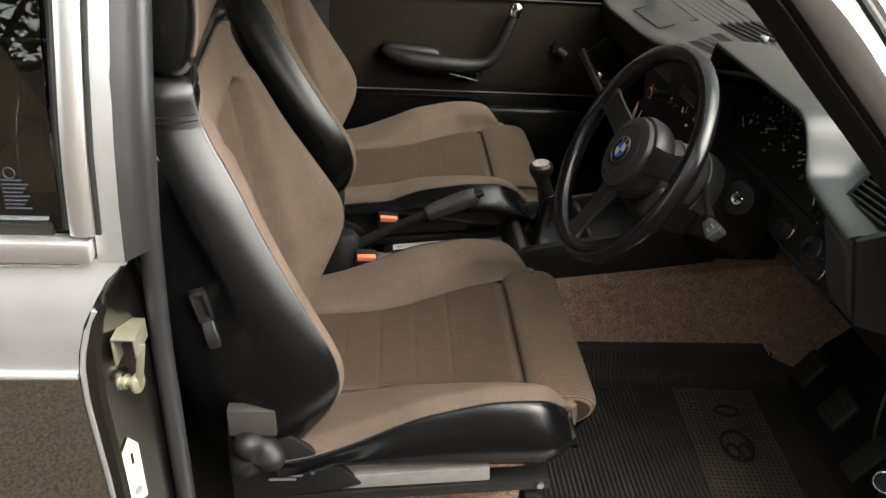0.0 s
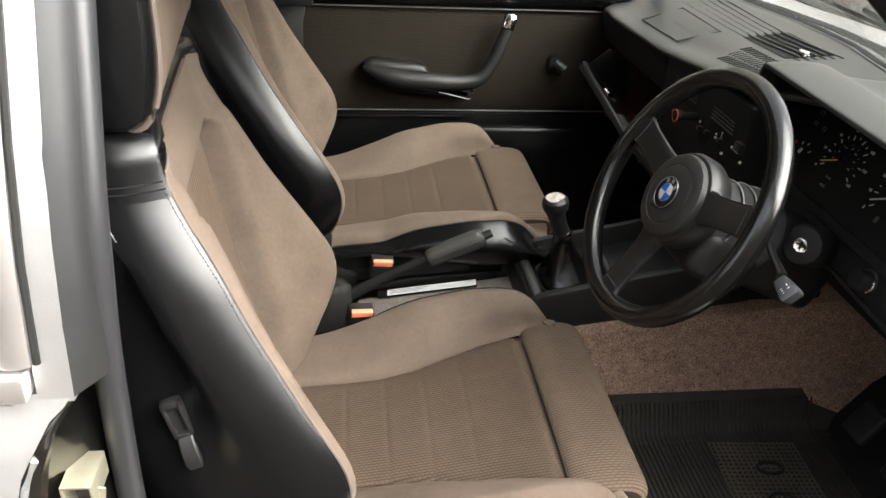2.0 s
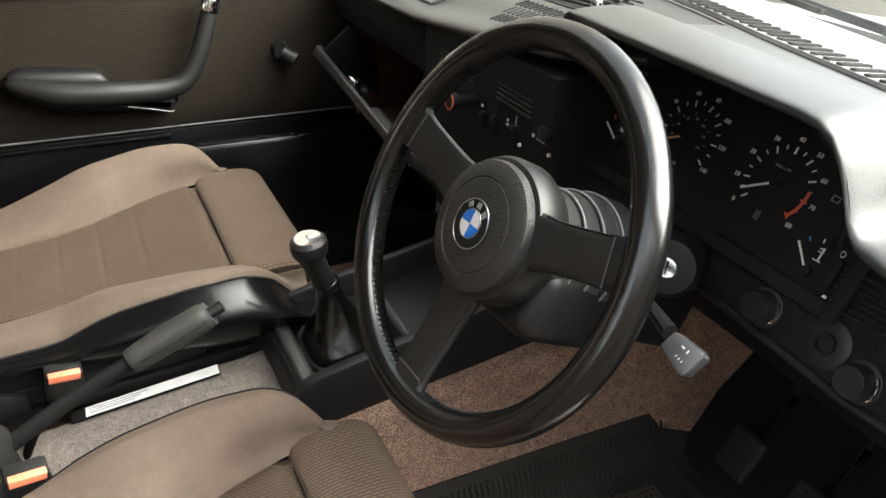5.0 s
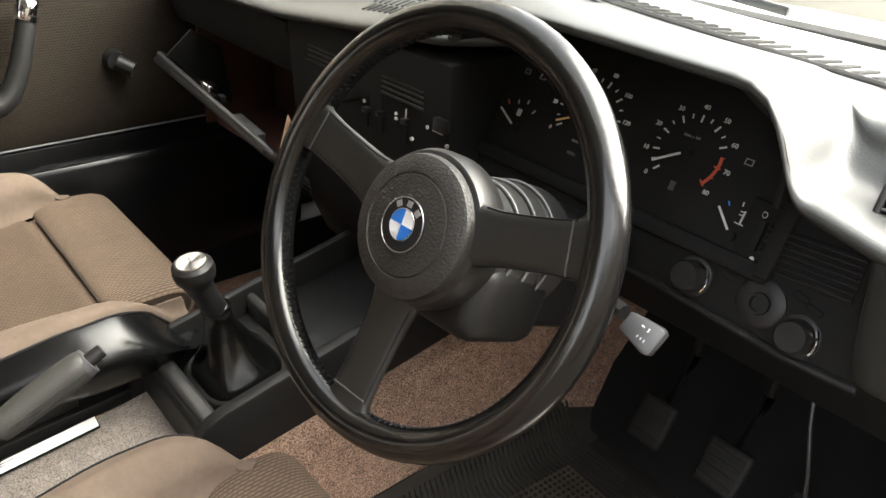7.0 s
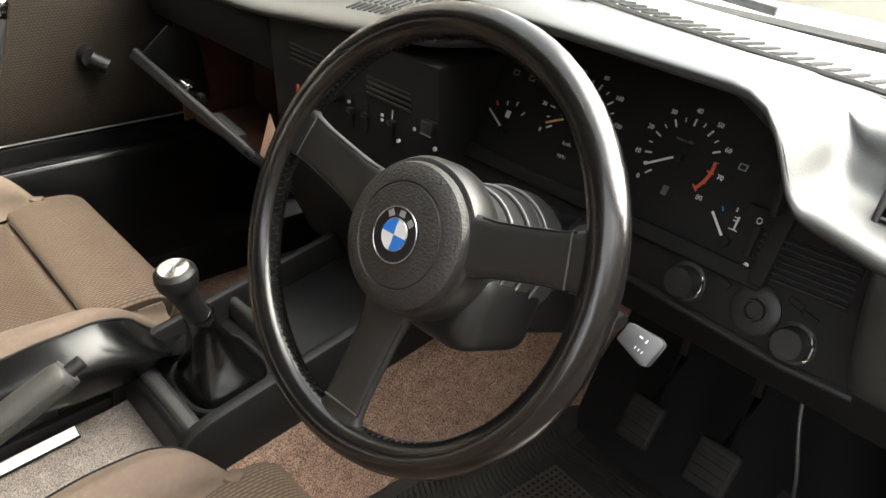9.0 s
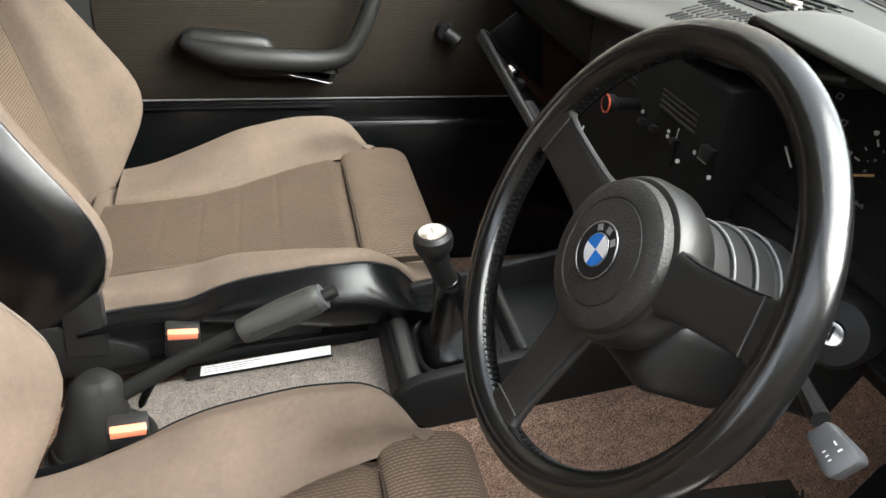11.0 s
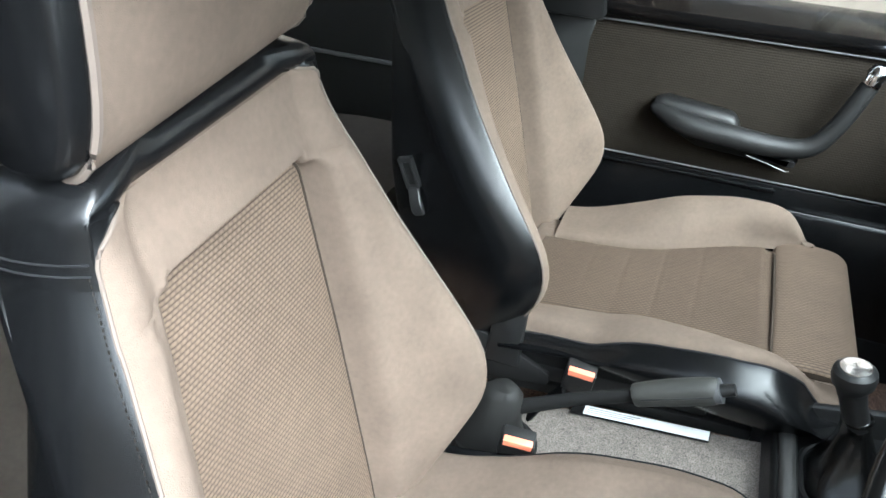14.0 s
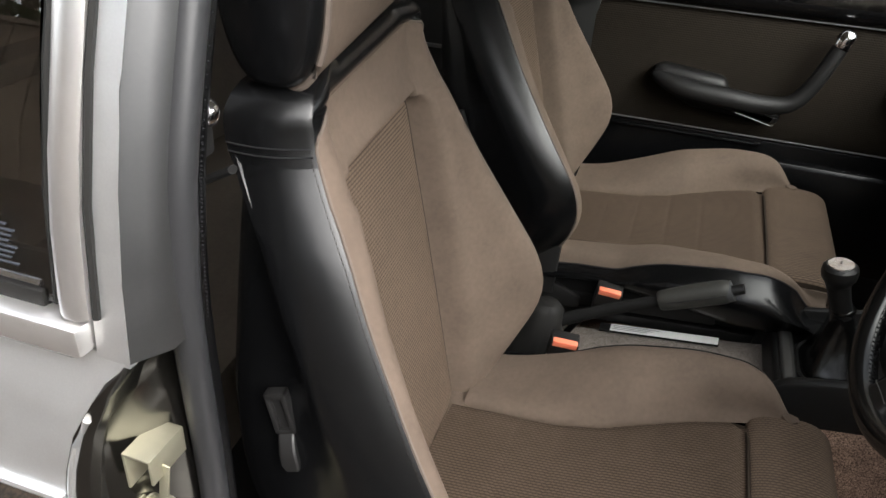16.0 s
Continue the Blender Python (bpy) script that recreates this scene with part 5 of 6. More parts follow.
# rev counter: reading nought
RX, RY = 0.061, -0.001
REV = thing("rev_counter", dial(RX, RY), "round rev counter with red zone", "gauge", "dials")
for k in range(9):
    d = -134 + k * 33
    ring_marks(RX, RY, 0.030, 0.037, [d], 0.0016, WHITE if k < 7 else ORANGE, REV)
    if k < 8:
        ring_marks(RX, RY, 0.033, 0.037, [d + 16.5], 0.0011, WHITE if k < 6 else ORANGE, REV)
    number(str(10 * k), RX, RY, 0.0445, d, 0.0066, REV, WHITE)
arc = [dial(RX + 0.0345 * math.sin(radians(d)), RY + 0.0345 * math.cos(radians(d)), 0.0012) for d in np.linspace(80, 128, 12)]
part("red_zone", tube(arc, 0.0017, 4, flat=0.15, up=CN), ORANGE, REV)
part("caption", wording("1/min x 100", 0.0038, CM @ pose(RX - 0.003, RY + 0.015, 0.001)), GREYMARK, REV)
part("emblem", moved(box(-0.003, 0.003, -0.0045, 0.0045, 0, 0.0008, 0), CM @ pose(RX, RY - 0.034, 0.0004)), WORN, REV)
needle(RX, RY, 0.035, -122, WHITE, REV)
SX, SY = -0.062, 0.0
SPD = thing("speedometer", dial(SX, SY), "round speedometer with amber needle at rest", "gauge", "dials")
for k in range(8):
    d = -123 + k * 34.5
    ring_marks(SX, SY, 0.033, 0.040, [d], 0.0016, WHITE, SPD)
    if k < 7:
        ring_marks(SX, SY, 0.036, 0.040, [d + 17.25], 0.0011, WHITE, SPD)
        ring_marks(SX, SY, 0.024, 0.027, [d + 8], 0.0007, GREYMARK, SPD)
        number(str(20 * k + 20), SX, SY, 0.0205, d + 21, 0.0038, SPD, GREYMARK)
    number(str(20 * k), SX, SY, 0.0475, d, 0.0064, SPD, WHITE)
part("caption", wording("km/h", 0.0055, CM @ pose(SX, SY - 0.030, 0.001)), GREYMARK, SPD)
part("caption", wording("MPH", 0.0055, CM @ pose(SX, SY - 0.044, 0.001)), GREYMARK, SPD)
needle(SX, SY, 0.038, -117, YELLOW, SPD)
FUEL = thing("fuel_gauge", dial(-0.135, 0.0), "small black fuel gauge with white needle", "gauge", "dials")
for mx, my, turn_by in ((-0.158, -0.0127, -20), (-0.1446, -0.0097, 5), (-0.1317, -0.0178, 35)):
    ring_marks(mx, my, -0.0025, 0.0025, [turn_by], 0.0012, WHITE, FUEL)
ring_marks(-0.172, -0.0166, -0.003, 0.003, [-45], 0.0022, ORANGE, FUEL)
needle(-0.1466, -0.0416, 0.034, -62, WHITE, FUEL)
part("pump_symbol", moved(box(-0.003, 0.003, -0.004, 0.004, 0, 0.0008, 0), CM @ pose(-0.1509, -0.0239, 0.0004)), WHITE, FUEL)
TEMP = thing("temperature_gauge", dial(0.135, -0.045), "small black coolant temperature gauge", "gauge", "dials")
ring_marks(0.1348, -0.0564, 0.028, 0.032, [-5, 18], 0.0011, WHITE, TEMP)
ring_marks(0.1348, -0.0564, 0.028, 0.032, [-30], 0.0011, BLUE, TEMP)
needle(0.1348, -0.0564, 0.029, -46, WHITE, TEMP)
part("thermometer_symbol", joined(*[moved(box(*b, 0, 0.0008, 0), CM @ pose(0.1370, -0.0366, 0.0004)) for b in ((-0.0008, 0.0008, -0.007, 0.005), (-0.004, 0.0, 0.003, 0.004), (-0.004, 0.0, 0.0, 0.001), (-0.005, 0.005, -0.008, -0.007))]), WHITE, TEMP)
WARN = thing("warning_lamps", dial(-0.11, 0.05), "group of unlit warning symbols", "warning lamps")
for x, y in ((-0.163, 0.022), (-0.139, 0.0215), (-0.165, 0.040), (0.120, 0.0093)):
    part("symbol", joined(*[moved(box(*b, 0, 0.0008, 0), CM @ pose(x, y, 0.0004)) for b in ((-0.004, 0.004, 0.002, 0.003), (-0.004, 0.004, -0.003, -0.002), (-0.004, -0.003, -0.002, 0.002), (0.003, 0.004, -0.002, 0.002))]), GREYMARK, WARN)

# lower panel under the dials, with light switches, socket and lower vent
PM = facing((0.370, -0.33, 0.868), (-0.93, 0, 0.36))     # local x to the driver's right
part("lower_panel", moved(prism([(-0.40, -0.028), (-0.40, 0.012), (-0.05, 0.012), (-0.05, 0.075), (0.068, 0.072), (0.094, -0.035), (0.03, -0.038), (-0.12, -0.032)], "z", -0.03, 0.0, 0.003), PM), MATTE, DASHB, "black lower dash panel")
part("panel_lip", tube([PM @ Vector(p) for p in ((-0.40, -0.030, 0.001), (-0.12, -0.033, 0.001), (0.03, -0.040, 0.001), (0.09, -0.037, 0.001))], 0.004, 8), PLASTIC, DASHB)
for px, py in ((-0.072, -0.012), (0.033, -0.019)):
    K = thing("light_switch", PM @ Vector((px, py, 0)), "round black dash light switch with a modelled edge highlight", "light switch", "light switches")
    km = PM @ pose(px, py, 0)
    part("boss", lathe([(0, 0), (0.0185, 0), (0.0185, 0.002), (0.017, 0.003), (0, 0.003)], km), PLASTIC, K)
    part("grip", lathe([(0, 0.002), (0.0155, 0.002), (0.0145, 0.004), (0.0140, 0.018), (0.0125, 0.020), (0, 0.020)], km), PLASTIC, K)
    # A chrome arc on one side only stands in for a highlight.
    part("edge_glint", tube([km @ Vector((0.0172 * math.cos(t), 0.0172 * math.sin(t), 0.006)) for t in np.linspace(-0.55, 0.75, 9)], 0.0016, 6), CHROME, K, "modelled highlight on the edge")
SOCK = thing("lighter_socket", PM @ Vector((-0.006, -0.008, 0)), "round black lighter socket in the dash", "socket")
part("bezel", lathe([(0, 0.0), (0.022, 0.0), (0.022, 0.002), (0.019, 0.004), (0.010, 0.004), (0.009, 0.007), (0.0075, 0.007), (0.0075, 0.001), (0, 0.001)], PM @ pose(-0.006, -0.008, 0)), PLASTIC, SOCK)
LV = thing("lower_vent", PM @ Vector((0.017, 0.040, 0)), "black lower air vent grille", "air vent", "dash vents")
lm = PM @ pose(0.016, 0.040, 0.001, 0, 0, 3)
part("well", moved(box(-0.042, 0.042, -0.020, 0.020, -0.002, 0.0005, 0.001), lm), MATTE, LV)
for k in range(7):
    part("slat", moved(box(-0.041, 0.041, -0.0011, 0.0011, -0.001, 0.004, 0.0006, 1), lm @ pose(0, -0.0165 + k * 0.0055, 0)), PLASTIC, LV)
part("thumbwheel", moved(box(-0.0035, 0.0035, -0.014, 0.014, -0.002, 0.004, 0.0015), PM @ pose(-0.032, 0.045, 0.001)), MATTE, LV)
part("white_dot", lathe([(0, 0), (0.0022, 0), (0.0022, 0.001), (0, 0.001)], PM @ pose(-0.029, 0.024, 0.001), 12), WHITE, LV)
part("dial_mark", tube([PM @ Vector((-0.034 + 0.0022 * math.cos(t), 0.063 + 0.0026 * math.sin(t), 0.0015)) for t in np.linspace(0, 6.283, 17)[:-1]], 0.0005, 4, closed=True), WHITE, LV)
for px, py in ((-0.041, 0.002), (0.022, 0.012), (0.036, 0.006), (-0.004, 0.013)):
    part("blanking_plate", moved(box(-0.007, 0.007, -0.003, 0.003, 0, 0.0015, 0.0005, 1), PM @ pose(px, py, 0, 0, 0, -12)), MATTE, DASHB)

# ---- centre stack ----
ST = thing("centre_stack", (0.40, 0.24, 0.82), "black centre stack with vents and heater sliders", "centre stack")
part("body", prism([(0.322, 0.984), (0.36, 0.986), (0.55, 0.986), (0.55, 0.62), (0.38, 0.62), (0.335, 0.72)], "y", 0.045, 0.402, 0.008), MATTE, ST, "black stack body")
sm2 = facing((0.3255, 0.235, 0.860), (-0.999, 0, 0.05))
for cx, hw in ((-0.057, 0.053), (0.102, 0.042)):
    for k in range(8):
        part("vent_slat", moved(box(-hw, hw, -0.0014, 0.0014, -0.002, 0.006, 0.0006, 1), sm2 @ pose(cx, 0.062 + k * 0.0066, 0)), PLASTIC, ST)
    for k in range(1, 4):
        part("vent_bar", moved(box(-0.001, 0.001, -0.027, 0.027, -0.002, 0.003, 0.0004, 1), sm2 @ pose(cx - hw + k * hw / 2, 0.085, 0)), MATTE, ST)
    part("vent_back", moved(box(-hw - 0.003, hw + 0.003, -0.030, 0.030, -0.004, 0.001, 0.002), sm2 @ pose(cx, 0.085, 0)), MATTE, ST)
for cx, cy in ((-0.128, 0.108), (0.154, 0.115), (0.175, 0.117)):
    part("dial_mark", tube([sm2 @ Vector((cx + 0.003 * math.cos(a), cy + 0.0034 * math.sin(a), 0.002)) for a in np.linspace(0, 2 * math.pi, 17)[:-1]], 0.0006, 4, closed=True), WHITE, ST)
for cx, cy, w, h in ((-0.129, 0.090, 0.0026, 0.0009), (0.154, 0.092, 0.0026, 0.0009), (0.110, 0.047, 0.0009, 0.0065), (0.090, 0.036, 0.0018, 0.0016), (0.090, 0.042, 0.0018, 0.0016), (0.060, 0.030, 0.0012, 0.0012)):
    part("white_mark", moved(box(-w, w, -h, h, 0.0, 0.0035, 0), sm2 @ pose(cx, cy, 0)), WHITE, ST)
for cx, cy in ((-0.118, 0.060), (0.159, 0.074), (0.150, 0.043), (0.186, 0.031), (0.022, 0.039), (0.122, 0.020)):
    part("white_dot", lathe([(0, 0), (0.0024, 0), (0.0024, 0.003), (0, 0.0034)], sm2 @ pose(cx, cy, 0), 12), WHITE, ST)
part("red_symbol", moved(box(-0.0026, 0.0026, -0.007, 0.007, 0, 0.0032, 0.0008, 1), sm2 @ pose(-0.097, 0.022, 0)), ORANGE, ST)
for cx in (0.030, 0.060, 0.110):
    part("slider_slot", moved(box(-0.002, 0.002, -0.022, 0.022, 0, 0.003, 0.0005, 1), sm2 @ pose(cx, 0.030, 0)), MATTE, ST)
    part("slider_knob", moved(box(-0.005, 0.005, -0.0035, 0.0035, 0, 0.010, 0.0015), sm2 @ pose(cx + 0.002, 0.028 + cx * 0.1, 0)), PLASTIC, ST)
for cx in (-0.129, 0.154):
    part("thumbwheel", moved(box(-0.005, 0.005, -0.018, 0.018, 0, 0.0025, 0.001), sm2 @ pose(cx, 0.087, 0)), PLASTIC, ST)
sw = part("switch", moved(box(-0.010, 0.010, -0.008, 0.008, 0, 0.011, 0.002), sm2 @ pose(0.178, 0.054, 0)), PLASTIC, ST)
part("switch_edge", moved(box(-0.009, 0.009, -0.0082, -0.0070, 0.0095, 0.0112, 0), sm2 @ pose(0.178, 0.054, 0)), GREYMARK, sw)
hz = part("hazard_switch", lathe([(0, 0), (0.0075, 0), (0.0075, 0.030), (0.0105, 0.034), (0.0115, 0.042), (0.0100, 0.045), (0, 0.045)], sm2 @ pose(0.006, 0.042, 0), 24), MATTE, ST, "black pull switch")
part("hazard_ring", tube([sm2 @ Vector((0.006 + 0.0108 * math.cos(t), 0.042 + 0.0108 * math.sin(t), 0.0445)) for t in np.linspace(0, 2 * math.pi, 33)[:-1]], 0.0012, 6, closed=True), ORANGE, hz, "thin orange ring")

# ---- glovebox, hanging open ----
GB = thing("glovebox", (0.36, 0.60, 0.75), "open glovebox with brown flocked lining", "glovebox")
part("rear_wall", box(0.53, 0.545, 0.41, 0.825, 0.64, 0.87, 0.003), REDFLOCK, GB, "brown flocked lining")
part("shelf", box(0.40, 0.545, 0.41, 0.825, 0.635, 0.648, 0.003), REDFLOCK, GB, "brown flocked lining")
part("side", box(0.38, 0.545, 0.405, 0.413, 0.64, 0.87, 0.002), REDFLOCK, GB)
part("side", box(0.38, 0.545, 0.823, 0.831, 0.64, 0.87, 0.002), REDFLOCK, GB)
lid = part("lid", prism([(0.272, 0.790), (0.280, 0.799), (0.41, 0.668), (0.40, 0.655)], "y", 0.385, 0.775, 0.004), PLASTIC, GB, "black lid with grey rim")
part("lid_rim", tube([(0.40, 0.380, 0.672), (0.284, 0.378, 0.790), (0.280, 0.390, 0.798), (0.284, 0.770, 0.800), (0.292, 0.780, 0.795), (0.40, 0.782, 0.70)], 0.005, 8), GREYPL, lid, "worn grey rim")
part("lid_cheek", prism([(0.30, 0.795), (0.345, 0.835), (0.40, 0.80), (0.42, 0.68)], "y", 0.772, 0.778, 0.001), PLASTIC, lid)
part("latch", box(0.283, 0.300, 0.575, 0.605, 0.795, 0.815, 0.003), CHROME, lid, "chrome latch")
part("catch", box(0.290, 0.300, 0.545, 0.56, 0.795, 0.808, 0.002), MATTE, lid)
part("pen_tray", box(0.285, 0.30, 0.42, 0.50, 0.778, 0.800, 0.002), GREYPL, lid)
slide(GB, -0.014, -0.013, 0.042)
hang = Vector((0.28, 0.77, 0.80)) - Vector((0.36, 0.60, 0.75))
lid.matrix_basis = Matrix.Translation(hang) @ Matrix.Rotation(radians(6.5), 4, "X") @ Matrix.Translation(-hang)      # the lid droops at its inner end
SLIP = thing("paper_slip", (0.35, 0.33, 0.76), "folded buff paper slip tucked in the dash", "paper")
part("sheet_front", moved(box(-0.02, 0.02, -0.001, 0.001, -0.05, 0.03, 0), pose(0.322, 0.415, 0.785, 12, -14, 70)), PINKPAPER, SLIP)
part("sheet_back", moved(box(-0.016, 0.016, -0.001, 0.001, -0.04, 0.04, 0), pose(0.328, 0.405, 0.775, 18, -14, 60)), PAPER, SLIP)

# ---- top of the dash: grille, slots, tray ----
def top_z(x, y):
    """The height of the dash top left of the hood."""
    e = lerp(y, (0.06, 0.40, 0.70), (0.318, 0.306, 0.305))
    zf = lerp(y, (0.06, 0.40, 0.84), (1.016, 0.982, 0.968))
    b = screen_base(y)
    return lerp(x, (e + 0.012, e + 0.05, e + 0.10, b - 0.05, b), (zf, zf + 0.008, 0.45 * zf + 0.55 * 1.03 + 0.002, 1.03, 1.031))


def on_top(x, y, up=0.001):
    s = math.degrees(math.atan2(top_z(x + 0.01, y) - top_z(x - 0.01, y), 0.02))
    r = math.degrees(math.atan2(top_z(x, y + 0.01) - top_z(x, y - 0.01), 0.02))
    return pose(x, y, top_z(x, y) + up, r, -s, 0)


GRL = thing("speaker_grille", (0.39, 0.20, 1.0), "dash-top speaker grille with dark slots", "grille")
for i in range(3):
    for j in range(12):
        x, y = 0.360 + i * 0.0250, 0.124 + j * 0.0115 + i * 0.010
        part("grille_slot", moved(box(-0.0108, 0.0108, -0.0019, 0.0019, -0.0015, 0.0008, 0.0004, 1), on_top(x, y)), MATTE, GRL)
DEF = thing("demister_slots", (0.48, 0.3, 1.02), "long dark demister louvres along the dash top", "demister")
for j in range(6):
    pts = []
    for y in np.linspace(0.17, 0.72, 16):
        x = 0.436 + j * 0.0155 + lerp(y, (0.17, 0.30, 0.72), (0.02, 0.008, 0.006))
        pts.append((x, y, top_z(x, y) + 0.0004))
    part("louvre", tube(pts, 0.0012, 5), MATTE, DEF, "dark louvre slot")
part("vent_well", sheet([[Vector((x + 0.008, y, top_z(x, y) + 0.0024)) for y in np.linspace(0.190, 0.345, 12)] for x in np.linspace(0.432, 0.520, 12)], 0.001), MATTE, DEF, "black open vent")
for j in range(5):
    part("vent_rib", tube([(0.444 + j * 0.0155 + lerp(y, (0.17, 0.30, 0.72), (0.02, 0.008, 0.006)), y, top_z(0.444 + j * 0.0155, y) + 0.0048) for y in np.linspace(0.185, 0.35, 8)], 0.0018, 6), DASH, DEF, "thin grey rib")
part("vent_lever", moved(box(-0.006, 0.006, -0.010, 0.010, 0, 0.010, 0.003), on_top(0.476, 0.197)), CHROME, DEF, "chrome vent lever")
TRAY = thing("dash_tray", (0.40, 0.48, 0.99), "shallow moulded tray in the dash top", "tray")
part("tray_lip", tube([on_top(x, y) @ Vector((0, 0, 0)) for x, y in ((0.345, 0.42), (0.42, 0.40), (0.425, 0.60), (0.345, 0.62))], 0.0022, 6, closed=True), DASH, TRAY)
part("tray_floor", sheet([[on_top(x, y, -0.0005) @ Vector((0, 0, 0.002)) for y in np.linspace(0.415, 0.61, 6)] for x in np.linspace(0.348, 0.42, 4)], 0.001), DASH, TRAY)

# ---- tunnel: console, gear lever, handbrake, buckles ----
CON = thing("centre_console", (0.15, 0.19, 0.56), "black moulded centre console tray", "centre console")
c0, c1 = 0.086, 0.298


def rail_z(x):
    return lerp(x, (0.0, 0.045, 0.20, 0.46), (0.594, 0.603, 0.634, 0.685))


# the rails run level with the tray and turn down at the rear end in a quarter round
for y0, y1, low in ((c0, c0 + 0.020, 0.53), (c1 - 0.016, c1, 0.50)):
    line = [(0.46, rail_z(0.46)), (0.30, rail_z(0.30)), (0.20, rail_z(0.20)), (0.10, rail_z(0.10)), (0.066, rail_z(0.066)), (0.050, 0.6015), (0.038, 0.594), (0.029, 0.582), (0.024, 0.566), (0.021, 0.548), (0.018, 0.50)]
    rings = []
    for x, z in line:
        b = min(low, z - 0.003)
        rings.append([Vector((x, y0, b)), Vector((x, y0, z - 0.006)), Vector((x, y0 + 0.002, z - 0.0015)), Vector((x, y0 + 0.006, z)), Vector((x, y1 - 0.006, z)), Vector((x, y1 - 0.002, z - 0.0015)), Vector((x, y1, z - 0.006)), Vector((x, y1, b))])
    part("side_wall", skin(rings), PLASTIC, CON, "", 40)
part("end_wall", prism([(0.034, 0.50), (0.037, 0.575), (0.043, 0.583), (0.07, 0.583), (0.07, 0.50)], "y", c0 + 0.012, c1 - 0.010, 0.003), PLASTIC, CON)
part("tray_floor", prism([(0.05, 0.565), (0.46, 0.640), (0.46, 0.60), (0.05, 0.51)], "y", c0 + 0.010, c1 - 0.008, 0.002), PLASTIC, CON)
part("crossbar", prism([(0.046, 0.560), (0.045, 0.586), (0.049, 0.591), (0.060, 0.592), (0.066, 0.588), (0.067, 0.565)], "y", c0 + 0.019, c1 - 0.015, 0.002), WORN, CON, "worn grey crossbar")
part("crossbar", prism([(0.192, 0.585), (0.192, 0.618), (0.196, 0.623), (0.202, 0.623), (0.206, 0.618), (0.206, 0.59)], "y", c0 + 0.019, c1 - 0.015, 0.002), WORN, CON, "worn grey crossbar")
GEAR = thing("gear_lever", (0.125, 0.185, 0.58), "black gear lever with leather gaiter and chrome-topped knob", "gear lever")
gm = pose(0.128, 0.184, 0.582, 0, -10.5, 0)
rings = []
for h, rx, ry, dx, q in ((0.0, 0.050, 0.056, 0.0, 0.6), (0.006, 0.050, 0.055, 0.0, 0.6), (0.014, 0.047, 0.049, 0, 0.65), (0.024, 0.042, 0.041, -0.001, 0.7), (0.036, 0.035, 0.034, -0.002, 0.8), (0.050, 0.029, 0.027, -0.002, 0.9), (0.066, 0.024, 0.022, -0.002, 1.0), (0.084, 0.019, 0.018, -0.001, 1.0), (0.100, 0.0175, 0.017, 0, 1.0), (0.104, 0.019, 0.019, 0, 1.0), (0.108, 0.0165, 0.0165, 0, 1.0)):
    ring = []
    for t in np.linspace(0, 2 * math.pi, 49)[:-1]:
        fold = 1 + (0.07 * math.sin(3 * t + h * 40) + 0.05 * math.sin(7 * t - h * 70)) * math.sin(math.pi * min(1, h / 0.09))
        ring.append(gm @ Vector((dx + fold * rx * math.copysign(abs(math.cos(t)) ** q, math.cos(t)), fold * ry * math.copysign(abs(math.sin(t)) ** q, math.sin(t)), h)))
    rings.append(ring)
part("gaiter", skin(rings), LEATHER, GEAR, "wrinkled black leather gaiter", 60)
part("gaiter_frame", tube([gm @ Vector((0.054 * math.copysign(abs(math.cos(t)) ** 0.6, math.cos(t)), 0.061 * math.copysign(abs(math.sin(t)) ** 0.6, math.sin(t)), 0.003)) for t in np.linspace(0, 2 * math.pi, 57)[:-1]], 0.0045, 8, closed=True), PLASTIC, GEAR)
part("shaft", tube([(0.112, 0.182, 0.675), (0.100, 0.180, 0.702), (0.090, 0.178, 0.728)], [0.0155, 0.0150, 0.0165], 18, n=8), PLASTIC, GEAR)
kmt = facing((0.087, 0.178, 0.742), (-0.16, -0.05, 1.0), up=(1, 0, 0))
part("knob", lathe([(0, -0.022), (0.015, -0.022), (0.018, -0.012), (0.0235, -0.003), (0.0250, 0.006), (0.0238, 0.014), (0.0195, 0.0185), (0, 0.0185)], kmt, 28), PLASTIC, GEAR, "black gear knob")
part("knob_cap", lathe([(0, 0.017), (0.0180, 0.017), (0.0172, 0.0197), (0, 0.0205)], kmt, 28), CHROME, GEAR, "chrome cap with shift pattern")
part("shift_pattern", joined(*[moved(box(*b, 0.0196, 0.0208, 0), kmt) for b in ((-0.006, 0.006, -0.0004, 0.0004), (-0.006, -0.0053, -0.004, 0.004), (-0.0004, 0.0004, -0.004, 0.004), (0.0053, 0.006, -0.004, 0.0))]), GREYPL, GEAR)
slide(CON, -0.012, 0.014, -0.003)
slide(GEAR, -0.0127, 0.0179, -0.004)
HB = thing("handbrake", (-0.20, 0.16, 0.60), "black handbrake lever with rubber gaiter", "handbrake")
part("lever", tube([(-0.315, 0.178, 0.540), (-0.22, 0.178, 0.595), (-0.13, 0.177, 0.640)], [0.0095, 0.0078, 0.0078], 10, flat=1.3), MATTE, HB, "black lever arm")
part("grip", tube([(-0.146, 0.177, 0.632), (-0.140, 0.177, 0.635), (-0.10, 0.176, 0.655), (-0.06, 0.174, 0.674), (-0.050, 0.174, 0.678)], [0.011, 0.0145, 0.0165, 0.0165, 0.0145], 16, n=14, flat=1.15), GRIPGREY, HB, "worn grey rubber grip")
for s in (-1, 1):
    part("grip_seam", tube([(-0.135, 0.177 + s * 0.0155, 0.640), (-0.10, 0.176 + s * 0.0168, 0.657), (-0.056, 0.174 + s * 0.0165, 0.678)], 0.0012, 5), PLASTIC, HB)
